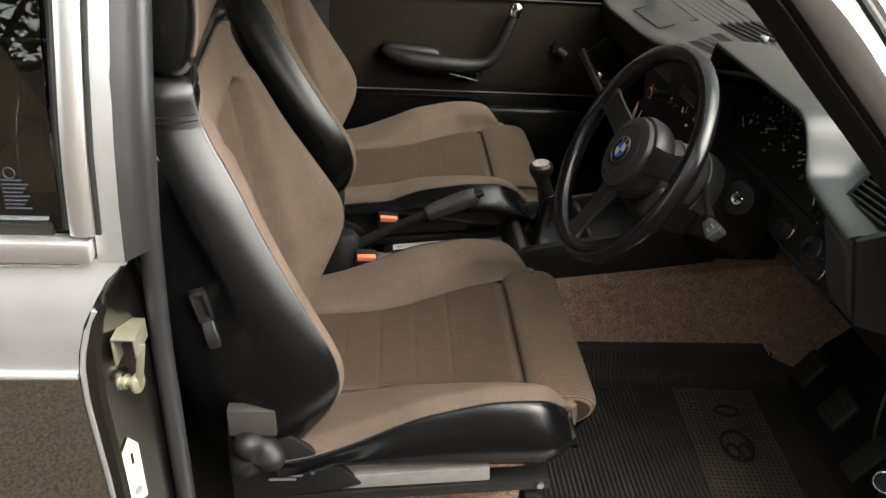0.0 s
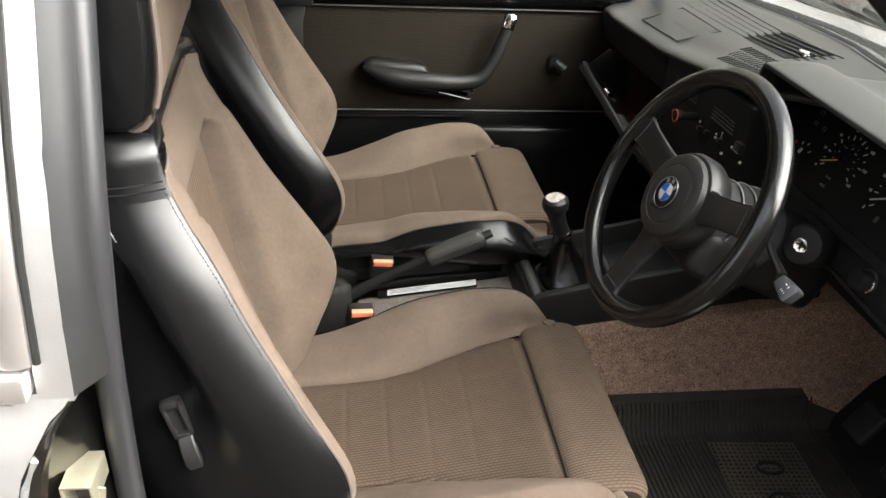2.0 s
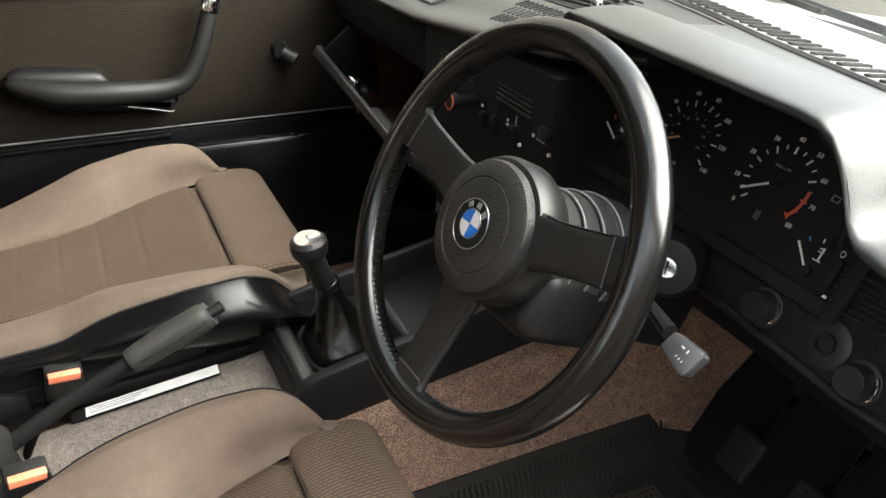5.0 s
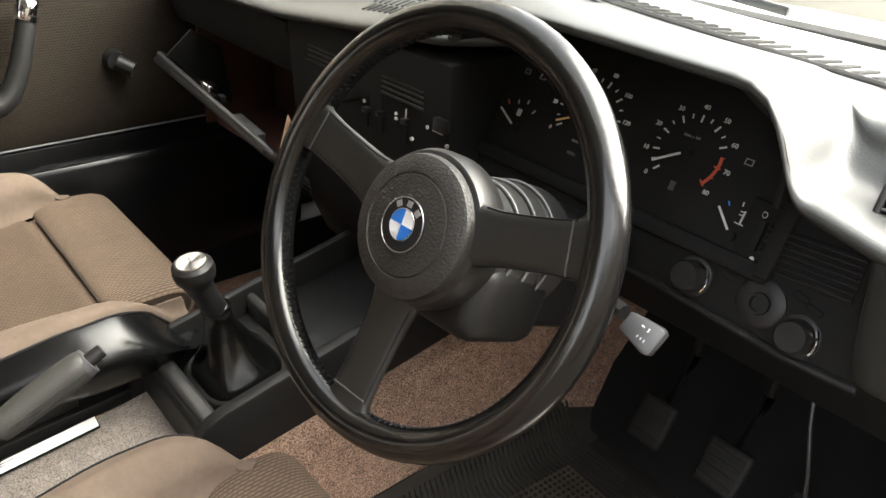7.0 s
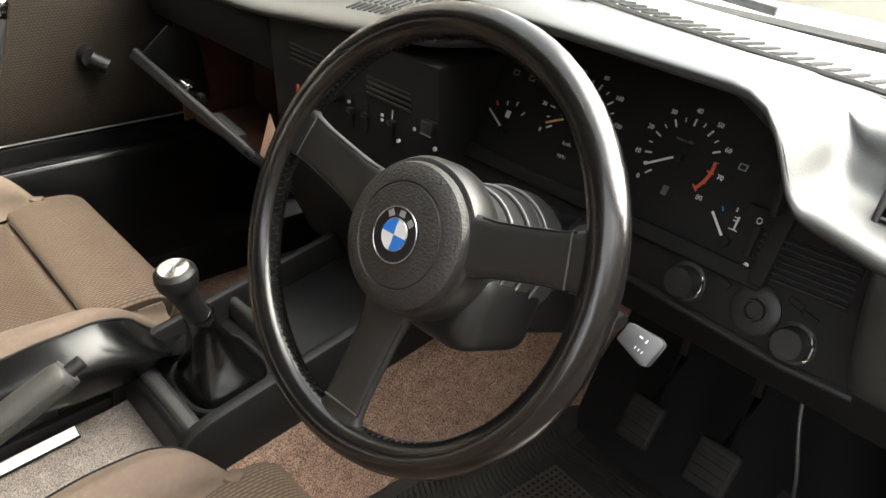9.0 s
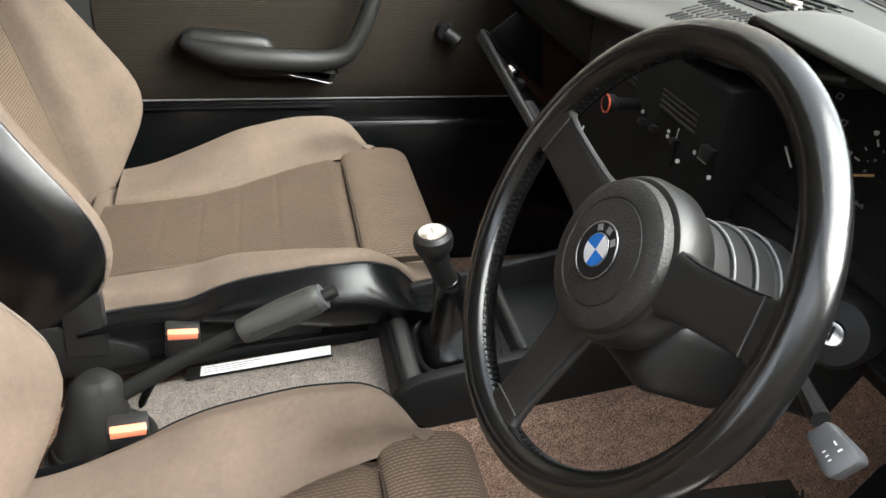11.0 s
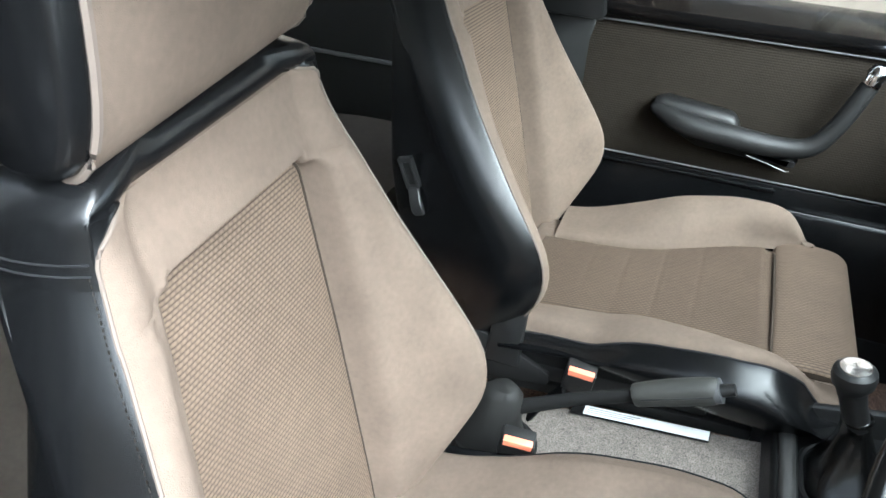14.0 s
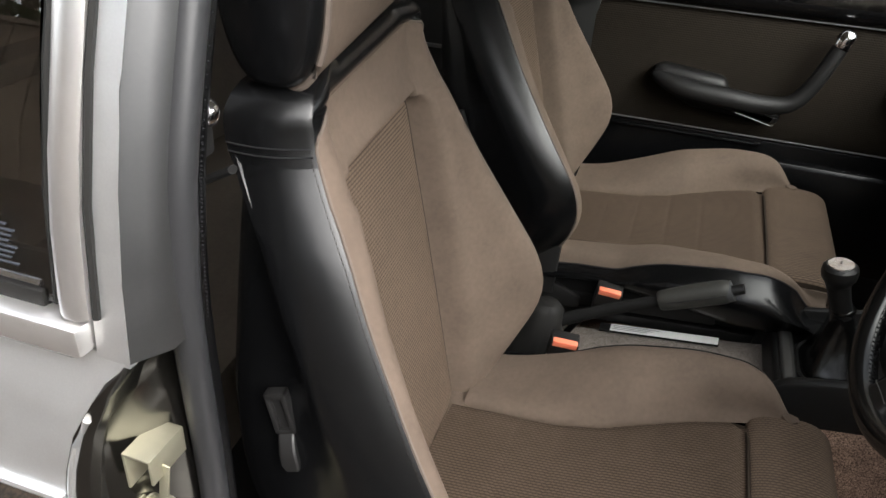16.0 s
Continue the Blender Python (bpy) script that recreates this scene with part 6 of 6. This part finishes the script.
part("button", tube([(-0.050, 0.174, 0.678), (-0.032, 0.174, 0.687)], [0.0085, 0.0075], 12), PLASTIC, HB)
part("end_ring", tube([(-0.054, 0.174, 0.676), (-0.047, 0.174, 0.680)], 0.0160, 16), STALKGREY, HB, "dull grey end ring")
rings = []
for h, rx, ry, dx in ((0.0, 0.060, 0.056, 0), (0.010, 0.058, 0.052, 0), (0.024, 0.050, 0.044, 0.0), (0.050, 0.042, 0.036, 0.0), (0.080, 0.034, 0.028, 0.004), (0.105, 0.030, 0.024, 0.008), (0.118, 0.018, 0.016, 0.010)):
    rings.append([Vector((-0.325 + dx + rx * math.cos(t), 0.172 + ry * math.sin(t) * (1 + 0.05 * math.sin(5 * t + h * 50)), 0.470 + h)) for t in np.linspace(0, 2 * math.pi, 33)[:-1]])
part("gaiter", skin(rings), RUBBER, HB, "black rubber gaiter", 60)
part("gaiter_base", tube([(-0.325 + 0.062 * math.cos(t), 0.172 + 0.058 * math.sin(t), 0.474 + 0.008 * math.cos(t)) for t in np.linspace(0, 2 * math.pi, 37)[:-1]], 0.006, 8, closed=True), RUBBER, HB)
part("gaiter_ring", tube([(-0.325 + 0.053 * math.cos(t), 0.172 + 0.048 * math.sin(t), 0.490 + 0.006 * math.cos(t)) for t in np.linspace(0, 2 * math.pi, 37)[:-1]], 0.004, 8, closed=True), RUBBER, HB)
slide(HB, -0.015, -0.006, 0.012)
for (x, y, z), yaw, lab in (((-0.240, 0.262, 0.592), 6, "red-topped seat belt buckle beside the passenger seat"), ((-0.285, 0.090, 0.594), 10, "red-topped seat belt buckle beside the driver's seat")):
    B = thing("belt_buckle", (x, y, z), lab, "belt buckle", "belt buckles")
    bmx = pose(x, y, z, 14, 6, yaw)
    part("housing", moved(box(-0.022, 0.022, -0.013, 0.013, -0.050, 0.0, 0.003), bmx), PLASTIC, B)
    part("button", moved(box(-0.019, 0.019, -0.0135, -0.004, -0.011, 0.0015, 0.0015), bmx), REDPL, B, "red release button")
    part("strap", tube([(x - 0.02, y, z - 0.045), (x - 0.05, y, z - 0.09), (x - 0.07, y, z - 0.13)], 0.016, 8, flat=0.3), BELT, B)
BOOK = thing("papers", (-0.09, 0.30, 0.52), "white papers in a dark folder beside the passenger seat", "papers")
part("folder", moved(box(-0.105, 0.10, -0.011, 0.009, -0.003, 0.001, 0.001), pose(-0.104, 0.274, 0.512, 8, -9.6, -4)), MATTE, BOOK, "dark folder")
part("leaf", moved(box(-0.085, 0.099, -0.010, 0.007, 0.0012, 0.0024, 0), pose(-0.104, 0.274, 0.512, 8, -9.6, -4)), PAPER, BOOK, "white leaf")
for k in range(3):
    part("printed_line", moved(box(-0.080, -0.02 + 0.01 * k, -0.006 + 0.004 * k, -0.005 + 0.004 * k, 0.0024, 0.0028, 0), pose(-0.104, 0.274, 0.512, 8, -9.6, -4)), GREYMARK, BOOK)

slide(BOOK, -0.040, 0.009, -0.006)

# ---- floor mat and pedals ----
MATT = thing("floor_mat", (0.33, -0.20, FLOOR), "black ribbed rubber floor mat with worn heel pad", "floor mat")
part("sheet", box(0.02, 0.64, -0.42, 0.045, FLOOR, FLOOR + 0.006, 0.002), MATRUBBER, MATT)
for i in range(62):
    x = 0.036 + i * 0.0092
    part("rib", tube([(x, -0.41, FLOOR + 0.007), (x, -0.02, FLOOR + 0.009), (x, 0.0, FLOOR + 0.012), (x, 0.014, FLOOR + 0.026), (x, 0.029, 0.386), (x, 0.033, 0.396)], 0.0024, 5), MATRUBBER, MATT)
part("upturned_edge", sheet([[Vector((x, y, z)) for y, z in ((-0.02, FLOOR + 0.008), (0.0, FLOOR + 0.010), (0.014, FLOOR + 0.024), (0.030, 0.385), (0.041, 0.413))] for x in np.linspace(-0.10, 0.70, 14)], 0.003), MATRUBBER, MATT)
HPM = pose(0.445, -0.155, FLOOR + 0.0105, 0, 0, -4)
wires = [box(-0.085, 0.085, -0.20 + k * 0.0098, -0.1975 + k * 0.0098, -0.001, 0.002, 0) for k in range(34)] + [box(-0.085 + k * 0.0098, -0.0825 + k * 0.0098, -0.20, 0.128, -0.001, 0.002, 0) for k in range(18)]
tagged(part("heel_pad", moved(joined(*wires), HPM), MATPAD, MATT, "worn tan mesh heel pad"), kind="stuff")
for dx, dy, rx, ry in ((0.0, -0.04, 0.030, 0.040), (0.012, -0.055, 0.012, 0.018), (-0.013, -0.055, 0.012, 0.018), (0.010, 0.06, 0.024, 0.014)):
    part("pad_moulding", tube([HPM @ Vector((dx + rx * math.cos(a), dy + ry * math.sin(a), 0.003)) for a in np.linspace(0, 2 * math.pi, 25)[:-1]], 0.004, 6, closed=True), RUBBER, MATT, "moulded ring in the heel pad")
PEDS = (("clutch_pedal", 0.57, -0.140, 0.49, 0.027), ("brake_pedal", 0.57, -0.252, 0.49, 0.031))
for nm, x, y, z, w in PEDS:
    Pd = thing(nm, (x, y, z), "black rubber foot pedal on a steel arm", "pedal", "pedals")
    part("pad", moved(box(-0.008, 0.008, -w, w, -0.034, 0.034, 0.007, 3), pose(x, y, z, 0, 30, 0)), RUBBER, Pd)
    for k in range(4):
        part("pad_rib", moved(box(-0.0098, -0.0076, -w + 0.006, w - 0.006, -0.023 + 0.0135 * k, -0.018 + 0.0135 * k, 0), pose(x, y, z, 0, 30, 0)), RUBBER, Pd)
    part("arm", tube([(x + 0.01, y, z), (x + 0.08, y, z + 0.08), (x + 0.10, y, z + 0.30)], 0.008, 8), MATTE, Pd)
AC = thing("accelerator_pedal", (0.57, -0.357, 0.48), "small black accelerator pedal on a thin rod", "pedal", "pedals")
part("pad", moved(box(-0.006, 0.006, -0.022, 0.022, -0.045, 0.040, 0.005), pose(0.57, -0.357, 0.475, 0, 34, 0)), RUBBER, AC)
part("rod", tube([(0.60, -0.312, 0.70), (0.575, -0.330, 0.63), (0.560, -0.352, 0.565), (0.566, -0.357, 0.52)], 0.0026, 8, n=14), GREYPL, AC, "thin dark rod")
REL = thing("bonnet_release", (0.512, -0.47, 0.553), "small chrome-ended release knob on the footwell side", "knob")
part("knob", lathe([(0, 0), (0.012, 0), (0.018, 0.012), (0.018, 0.02), (0.012, 0.026), (0, 0.026)], facing((0.512, -0.47, 0.553), (-0.6, -0.6, 0.2))), PLASTIC, REL)
part("bright_ring", tube([facing((0.512, -0.47, 0.553), (-0.6, -0.6, 0.2)) @ Vector((0.0165 * math.cos(t), 0.0165 * math.sin(t), 0.022)) for t in np.linspace(0, 6.283, 25)[:-1]], 0.0018, 6, closed=True), CHROME, REL)

# ---- far door ----
DOOR = thing("door_1", (0.1, 0.90, 0.7), "brown cloth and black vinyl door panel of the closed far door", "car door", "", "structure")
part("door_shell", box(-0.40, 0.72, 0.885, 0.93, 0.28, 0.97, 0.01), PLASTIC, DOOR, "black door shell")
rows = [[Vector((x, 0.880 - 0.010 * math.sin(math.pi * (z - 0.65) / 0.262) ** 0.5 if 0.6505 < z < 0.911 else 0.882, z)) for x in np.linspace(-0.368, 0.46, 24)] for z in np.linspace(0.650, 0.9115, 14)]
part("cloth_panel", sheet(rows, 0.004, uv=lambda i, j: (rows[i][j].x, rows[i][j].z), direction=(0, 1, 0)), DOORCLOTH, DOOR, "brown woven cloth panel", 60)
part("panel_edge", tube([(-0.372, 0.878, 0.655), (-0.374, 0.878, 0.78), (-0.366, 0.878, 0.895), (-0.350, 0.878, 0.910)], 0.004, 8, n=10), PLASTIC, DOOR)
rows = [[Vector((x, 0.872 - dy, z)) for x in np.linspace(-0.40, 0.70, 10)] for z, dy in ((0.914, -0.004), (0.918, 0.010), (0.935, 0.022), (0.955, 0.024), (0.972, 0.014), (0.980, -0.008), (0.980, -0.04))]
part("top_roll", sheet([spline(c, 10) for c in rows], 0.004, direction=(0, 1, 0)), VINYL, DOOR, "black vinyl top roll", 60)
part("bright_trim", tube([(x, 0.868, 0.9125) for x in np.linspace(-0.35, 0.50, 4)], 0.0018, 8), TRIMLINE, DOOR, "thin dull trim line")
part("bright_trim", tube([(x, 0.870, 0.6515) for x in np.linspace(-0.40, 0.50, 4)], 0.0018, 8), TRIMLINE, DOOR, "thin dull trim line")
part("lower_panel", box(-0.39, 0.60, 0.868, 0.888, 0.30, 0.647, 0.004), VINYL, DOOR, "black vinyl lower panel")
part("moulding", box(-0.39, 0.035, 0.862, 0.870, 0.632, 0.640, 0.003), VINYL, DOOR)
part("map_pocket", prism([(0.865, 0.34), (0.82, 0.36), (0.812, 0.44), (0.846, 0.606), (0.852, 0.612), (0.868, 0.612)], "x", 0.060, 0.60, 0.005), VINYL, DOOR, "black map pocket")
ARM = part("armrest", tube([(-0.222, 0.845, 0.772), (-0.205, 0.835, 0.766), (-0.15, 0.820, 0.752), (-0.06, 0.815, 0.746), (0.02, 0.815, 0.744), (0.065, 0.816, 0.755), (0.092, 0.820, 0.790), (0.113, 0.824, 0.840), (0.131, 0.830, 0.893), (0.136, 0.838, 0.906)],
                   [0.008, 0.016, 0.022, 0.022, 0.019, 0.0175, 0.0165, 0.016, 0.0155, 0.011], 16, n=60, flat=1.0, up=(0, 1, 0)), PLASTIC, DOOR, "black moulded armrest and pull", 60)
part("armrest_base", prism([(-0.228, 0.782), (-0.20, 0.793), (-0.07, 0.780), (-0.05, 0.735), (0.055, 0.715), (0.05, 0.70), (-0.02, 0.702), (-0.13, 0.708), (-0.19, 0.735)], "y", 0.828, 0.875, 0.014, 3), PLASTIC, DOOR, "black armrest base")
part("pull_cap", lathe([(0.0, -0.014), (0.0165, -0.014), (0.0176, -0.010), (0.0180, 0.004), (0.0172, 0.013), (0.0140, 0.0195), (0.0080, 0.0232), (0.0, 0.0242)], facing((0.1295, 0.828, 0.890), (0.32, 0.10, 0.94)), 28), CHROME, ARM, "chrome pull cap", 60)
part("release_lever", tube([(-0.038, 0.803, 0.722), (0.0, 0.797, 0.716), (0.034, 0.792, 0.709), (0.040, 0.797, 0.709)], 0.0008, 6), STEEL, DOOR, "thin steel release lever")
WIN = part("window_winder", tube([(0.262, 0.875, 0.787), (0.263, 0.85, 0.786)], [0.019, 0.017], 16), PLASTIC, DOOR, "black winder boss")
part("winder_knob", tube([(0.263, 0.85, 0.786), (0.285, 0.835, 0.772)], [0.013, 0.014], 14), PLASTIC, WIN)

slide(DOOR, -0.040, -0.012, 0.030)

# ---- door latch, sticker ----
LAT = thing("door_striker", (-0.54, -0.53, 0.83), "zinc-plated door striker on the jamb", "striker")
gx0, gx1 = -0.557, -0.530
part("guide", joined(box(gx0, gx1, -0.534, -0.490, 0.842, 0.8448, 0.001), box(gx0, gx0 + 0.0028, -0.534, -0.490, 0.806, 0.8435, 0.001), box(gx1 - 0.0028, gx1, -0.534, -0.490, 0.818, 0.8435, 0.001)), BRASS, LAT, "folded zinc guide channel")
part("flange", box(-0.573, gx0 + 0.001, -0.505, -0.502, 0.808, 0.842, 0.001), BRASS, LAT)
part("bracket", moved(box(-0.0045, 0.0045, -0.0012, 0.0012, -0.034, 0.034, 0.0008), pose(-0.534, -0.520, 0.796, 0, 10, 0)), BRASS, LAT)
part("pin", tube([(-0.582, -0.512, 0.769), (-0.541, -0.518, 0.769)], 0.0062, 16), BRASS, LAT, "gold-passivated striker pin")
part("pin_collar", tube([(-0.562, -0.515, 0.769), (-0.5585, -0.5155, 0.769)], 0.0105, 18), BRASS, LAT)
part("pin_collar", tube([(-0.556, -0.516, 0.769), (-0.5535, -0.5165, 0.769)], 0.0095, 18), BRASS, LAT)
part("pin_head", lathe([(0, -0.002), (0.0125, -0.002), (0.0130, 0.0), (0.0125, 0.002), (0.005, 0.003), (0, 0.003)], facing((-0.541, -0.518, 0.769), (0.95, -0.25, 0.1)), 24), BRASS, LAT)
TAG = thing("paper_tag", (-0.545, -0.53, 0.65), "cream warning sticker on the door jamb", "sticker")
tm = facing((-0.5722, -0.5185, 0.630), (0.84, -0.54, 0.0))
part("label_sheet", moved(prism([(-0.012, -0.055), (0.012, -0.055), (0.012, 0.038), (0.0, 0.056), (-0.012, 0.038)], "z", 0.010, 0.0115, 0), tm), CREAM, TAG)
part("mark", moved(box(-0.002, 0.002, 0.012, 0.030, 0.0113, 0.0122, 0), tm), MATTE, TAG)
part("mark", lathe([(0, 0.0113), (0.006, 0.0113), (0.006, 0.0122), (0, 0.0122)], tm @ pose(0, -0.035, 0), 16), GREYMARK, TAG)
ETCH = thing("window_etching", (-0.64, -0.56, 1.05), "pale etched maker's marks on the side glass", "etching")
part("etched_ring", tube([(-0.622 + 0.0055 * math.cos(t), side_y(1.048 + 0.0055 * math.sin(t)) - 0.0006, 1.048 + 0.0055 * math.sin(t)) for t in np.linspace(0, 2 * math.pi, 21)[:-1]], 0.0005, 4, closed=True), ETCHED, ETCH)
part("etched_ring", tube([(-0.640 + 0.0050 * math.cos(t), side_y(1.034 + 0.005 * math.sin(t)) - 0.0006, 1.034 + 0.005 * math.sin(t)) for t in np.linspace(0, 2 * math.pi, 21)[:-1]], 0.0005, 4, closed=True), ETCHED, ETCH)
for k in range(8):
    z = 1.040 - 0.0042 * k
    part("etched_line", box(-0.631, -0.612 + 0.003 * ((k * 2) % 3), side_y(z) - 0.001, side_y(z) + 0.001, z, z + 0.0010, 0), ETCHED, ETCH)

# ---- what stands round the car: fence and trees behind the camera, a pale wall ahead ----
FENCE = thing("garden_fence", (-1.0, -4.6, 0.12), "tall weathered timber board fence", "fence")
for i in range(76):
    x = -7.8 + i * 0.152
    part("board", box(x, x + 0.14, -4.62 - 0.012 * (i % 2), -4.60 - 0.012 * (i % 2), 0.14, 2.27 + 0.02 * math.sin(i * 1.7), 0), WOOD, FENCE)
part("capping", box(-7.8, 3.75, -4.66, -4.56, 2.29, 2.34, 0.005), WOOD, FENCE)
struct("garden_wall", box(3.9, 4.1, -8, 6, 0.1, 1.5, 0.02), RENDERWALL, "pale cream rendered wall beyond the bonnet", "wall")
# Unseen wall, added to keep sky light off the passenger side.
struct("sky_block_wall", box(-9, 4.2, 3.4, 3.7, 0.1, 5.2, 0.02), SIDEWALL, "unseen dull buff wall, added to block the sky", "wall")


def tree(x, y, h, seed):
    rnd = random.Random(seed)
    T = thing("tree", (x, y, 0.12), "leafy garden tree behind the fence", "tree", "trees")
    part("trunk", tube([(x, y, 0.1), (x + 0.1, y, h * 0.35), (x - 0.05, y + 0.1, h * 0.7)], [0.16, 0.12, 0.06], 10, n=10), BARK, T)
    bm = bmesh.new()
    for k in range(14):
        a, r = rnd.random() * 6.28, 0.5 + rnd.random() * 1.3
        e = Vector((x + r * math.cos(a), y + r * math.sin(a), h * (0.45 + 0.5 * rnd.random())))
        if k < 6:
            part("limb", tube([(x + 0.02, y, h * 0.35), (x + 0.5 * (e.x - x), y + 0.5 * (e.y - y), 0.5 * (h * 0.4 + e.z)), e], [0.06, 0.04, 0.015], 6, n=8), BARK, T)
        for q in range(150):
            p = e + Vector((rnd.gauss(0, 0.45), rnd.gauss(0, 0.45), rnd.gauss(0, 0.35)))
            u = Vector((rnd.gauss(0, 1), rnd.gauss(0, 1), rnd.gauss(0, 1))).normalized()
            w = u.orthogonal().normalized()
            s = 0.07 + 0.06 * rnd.random()
            bm.faces.new([bm.verts.new(p + u * s), bm.verts.new(p + w * s * 0.5), bm.verts.new(p - u * s), bm.verts.new(p - w * s * 0.5)])
    cr = part("crown", bm, LEAF, T, "crown of small green leaves")
    tagged(cr, kind="stuff")


for x, y, h, sd in ((-3.6, -6.0, 4.4, 1), (-1.2, -6.3, 4.2, 2), (1.4, -6.0, 3.9, 3), (-6.0, -5.8, 4.6, 4), (4.0, -6.0, 4.0, 5)):
    tree(x, y, h, sd)



# ---- the open door, out beyond the front post ----
OPEN = thing("open_door", (0.60, -0.58, 0.3), "silver driver's door standing wide open", "car door")
dm = pose(0.62, -0.56, 0, 0, 0, -72)
part("outer_skin", moved(box(0.0, 1.05, 0.04, 0.07, 0.30, 0.97, 0.015), dm), SILVER, OPEN)
part("inner_panel", moved(box(0.02, 1.03, -0.06, 0.04, 0.32, 0.96, 0.02), dm), BROWNTRIM, OPEN, "dark inner door panel")
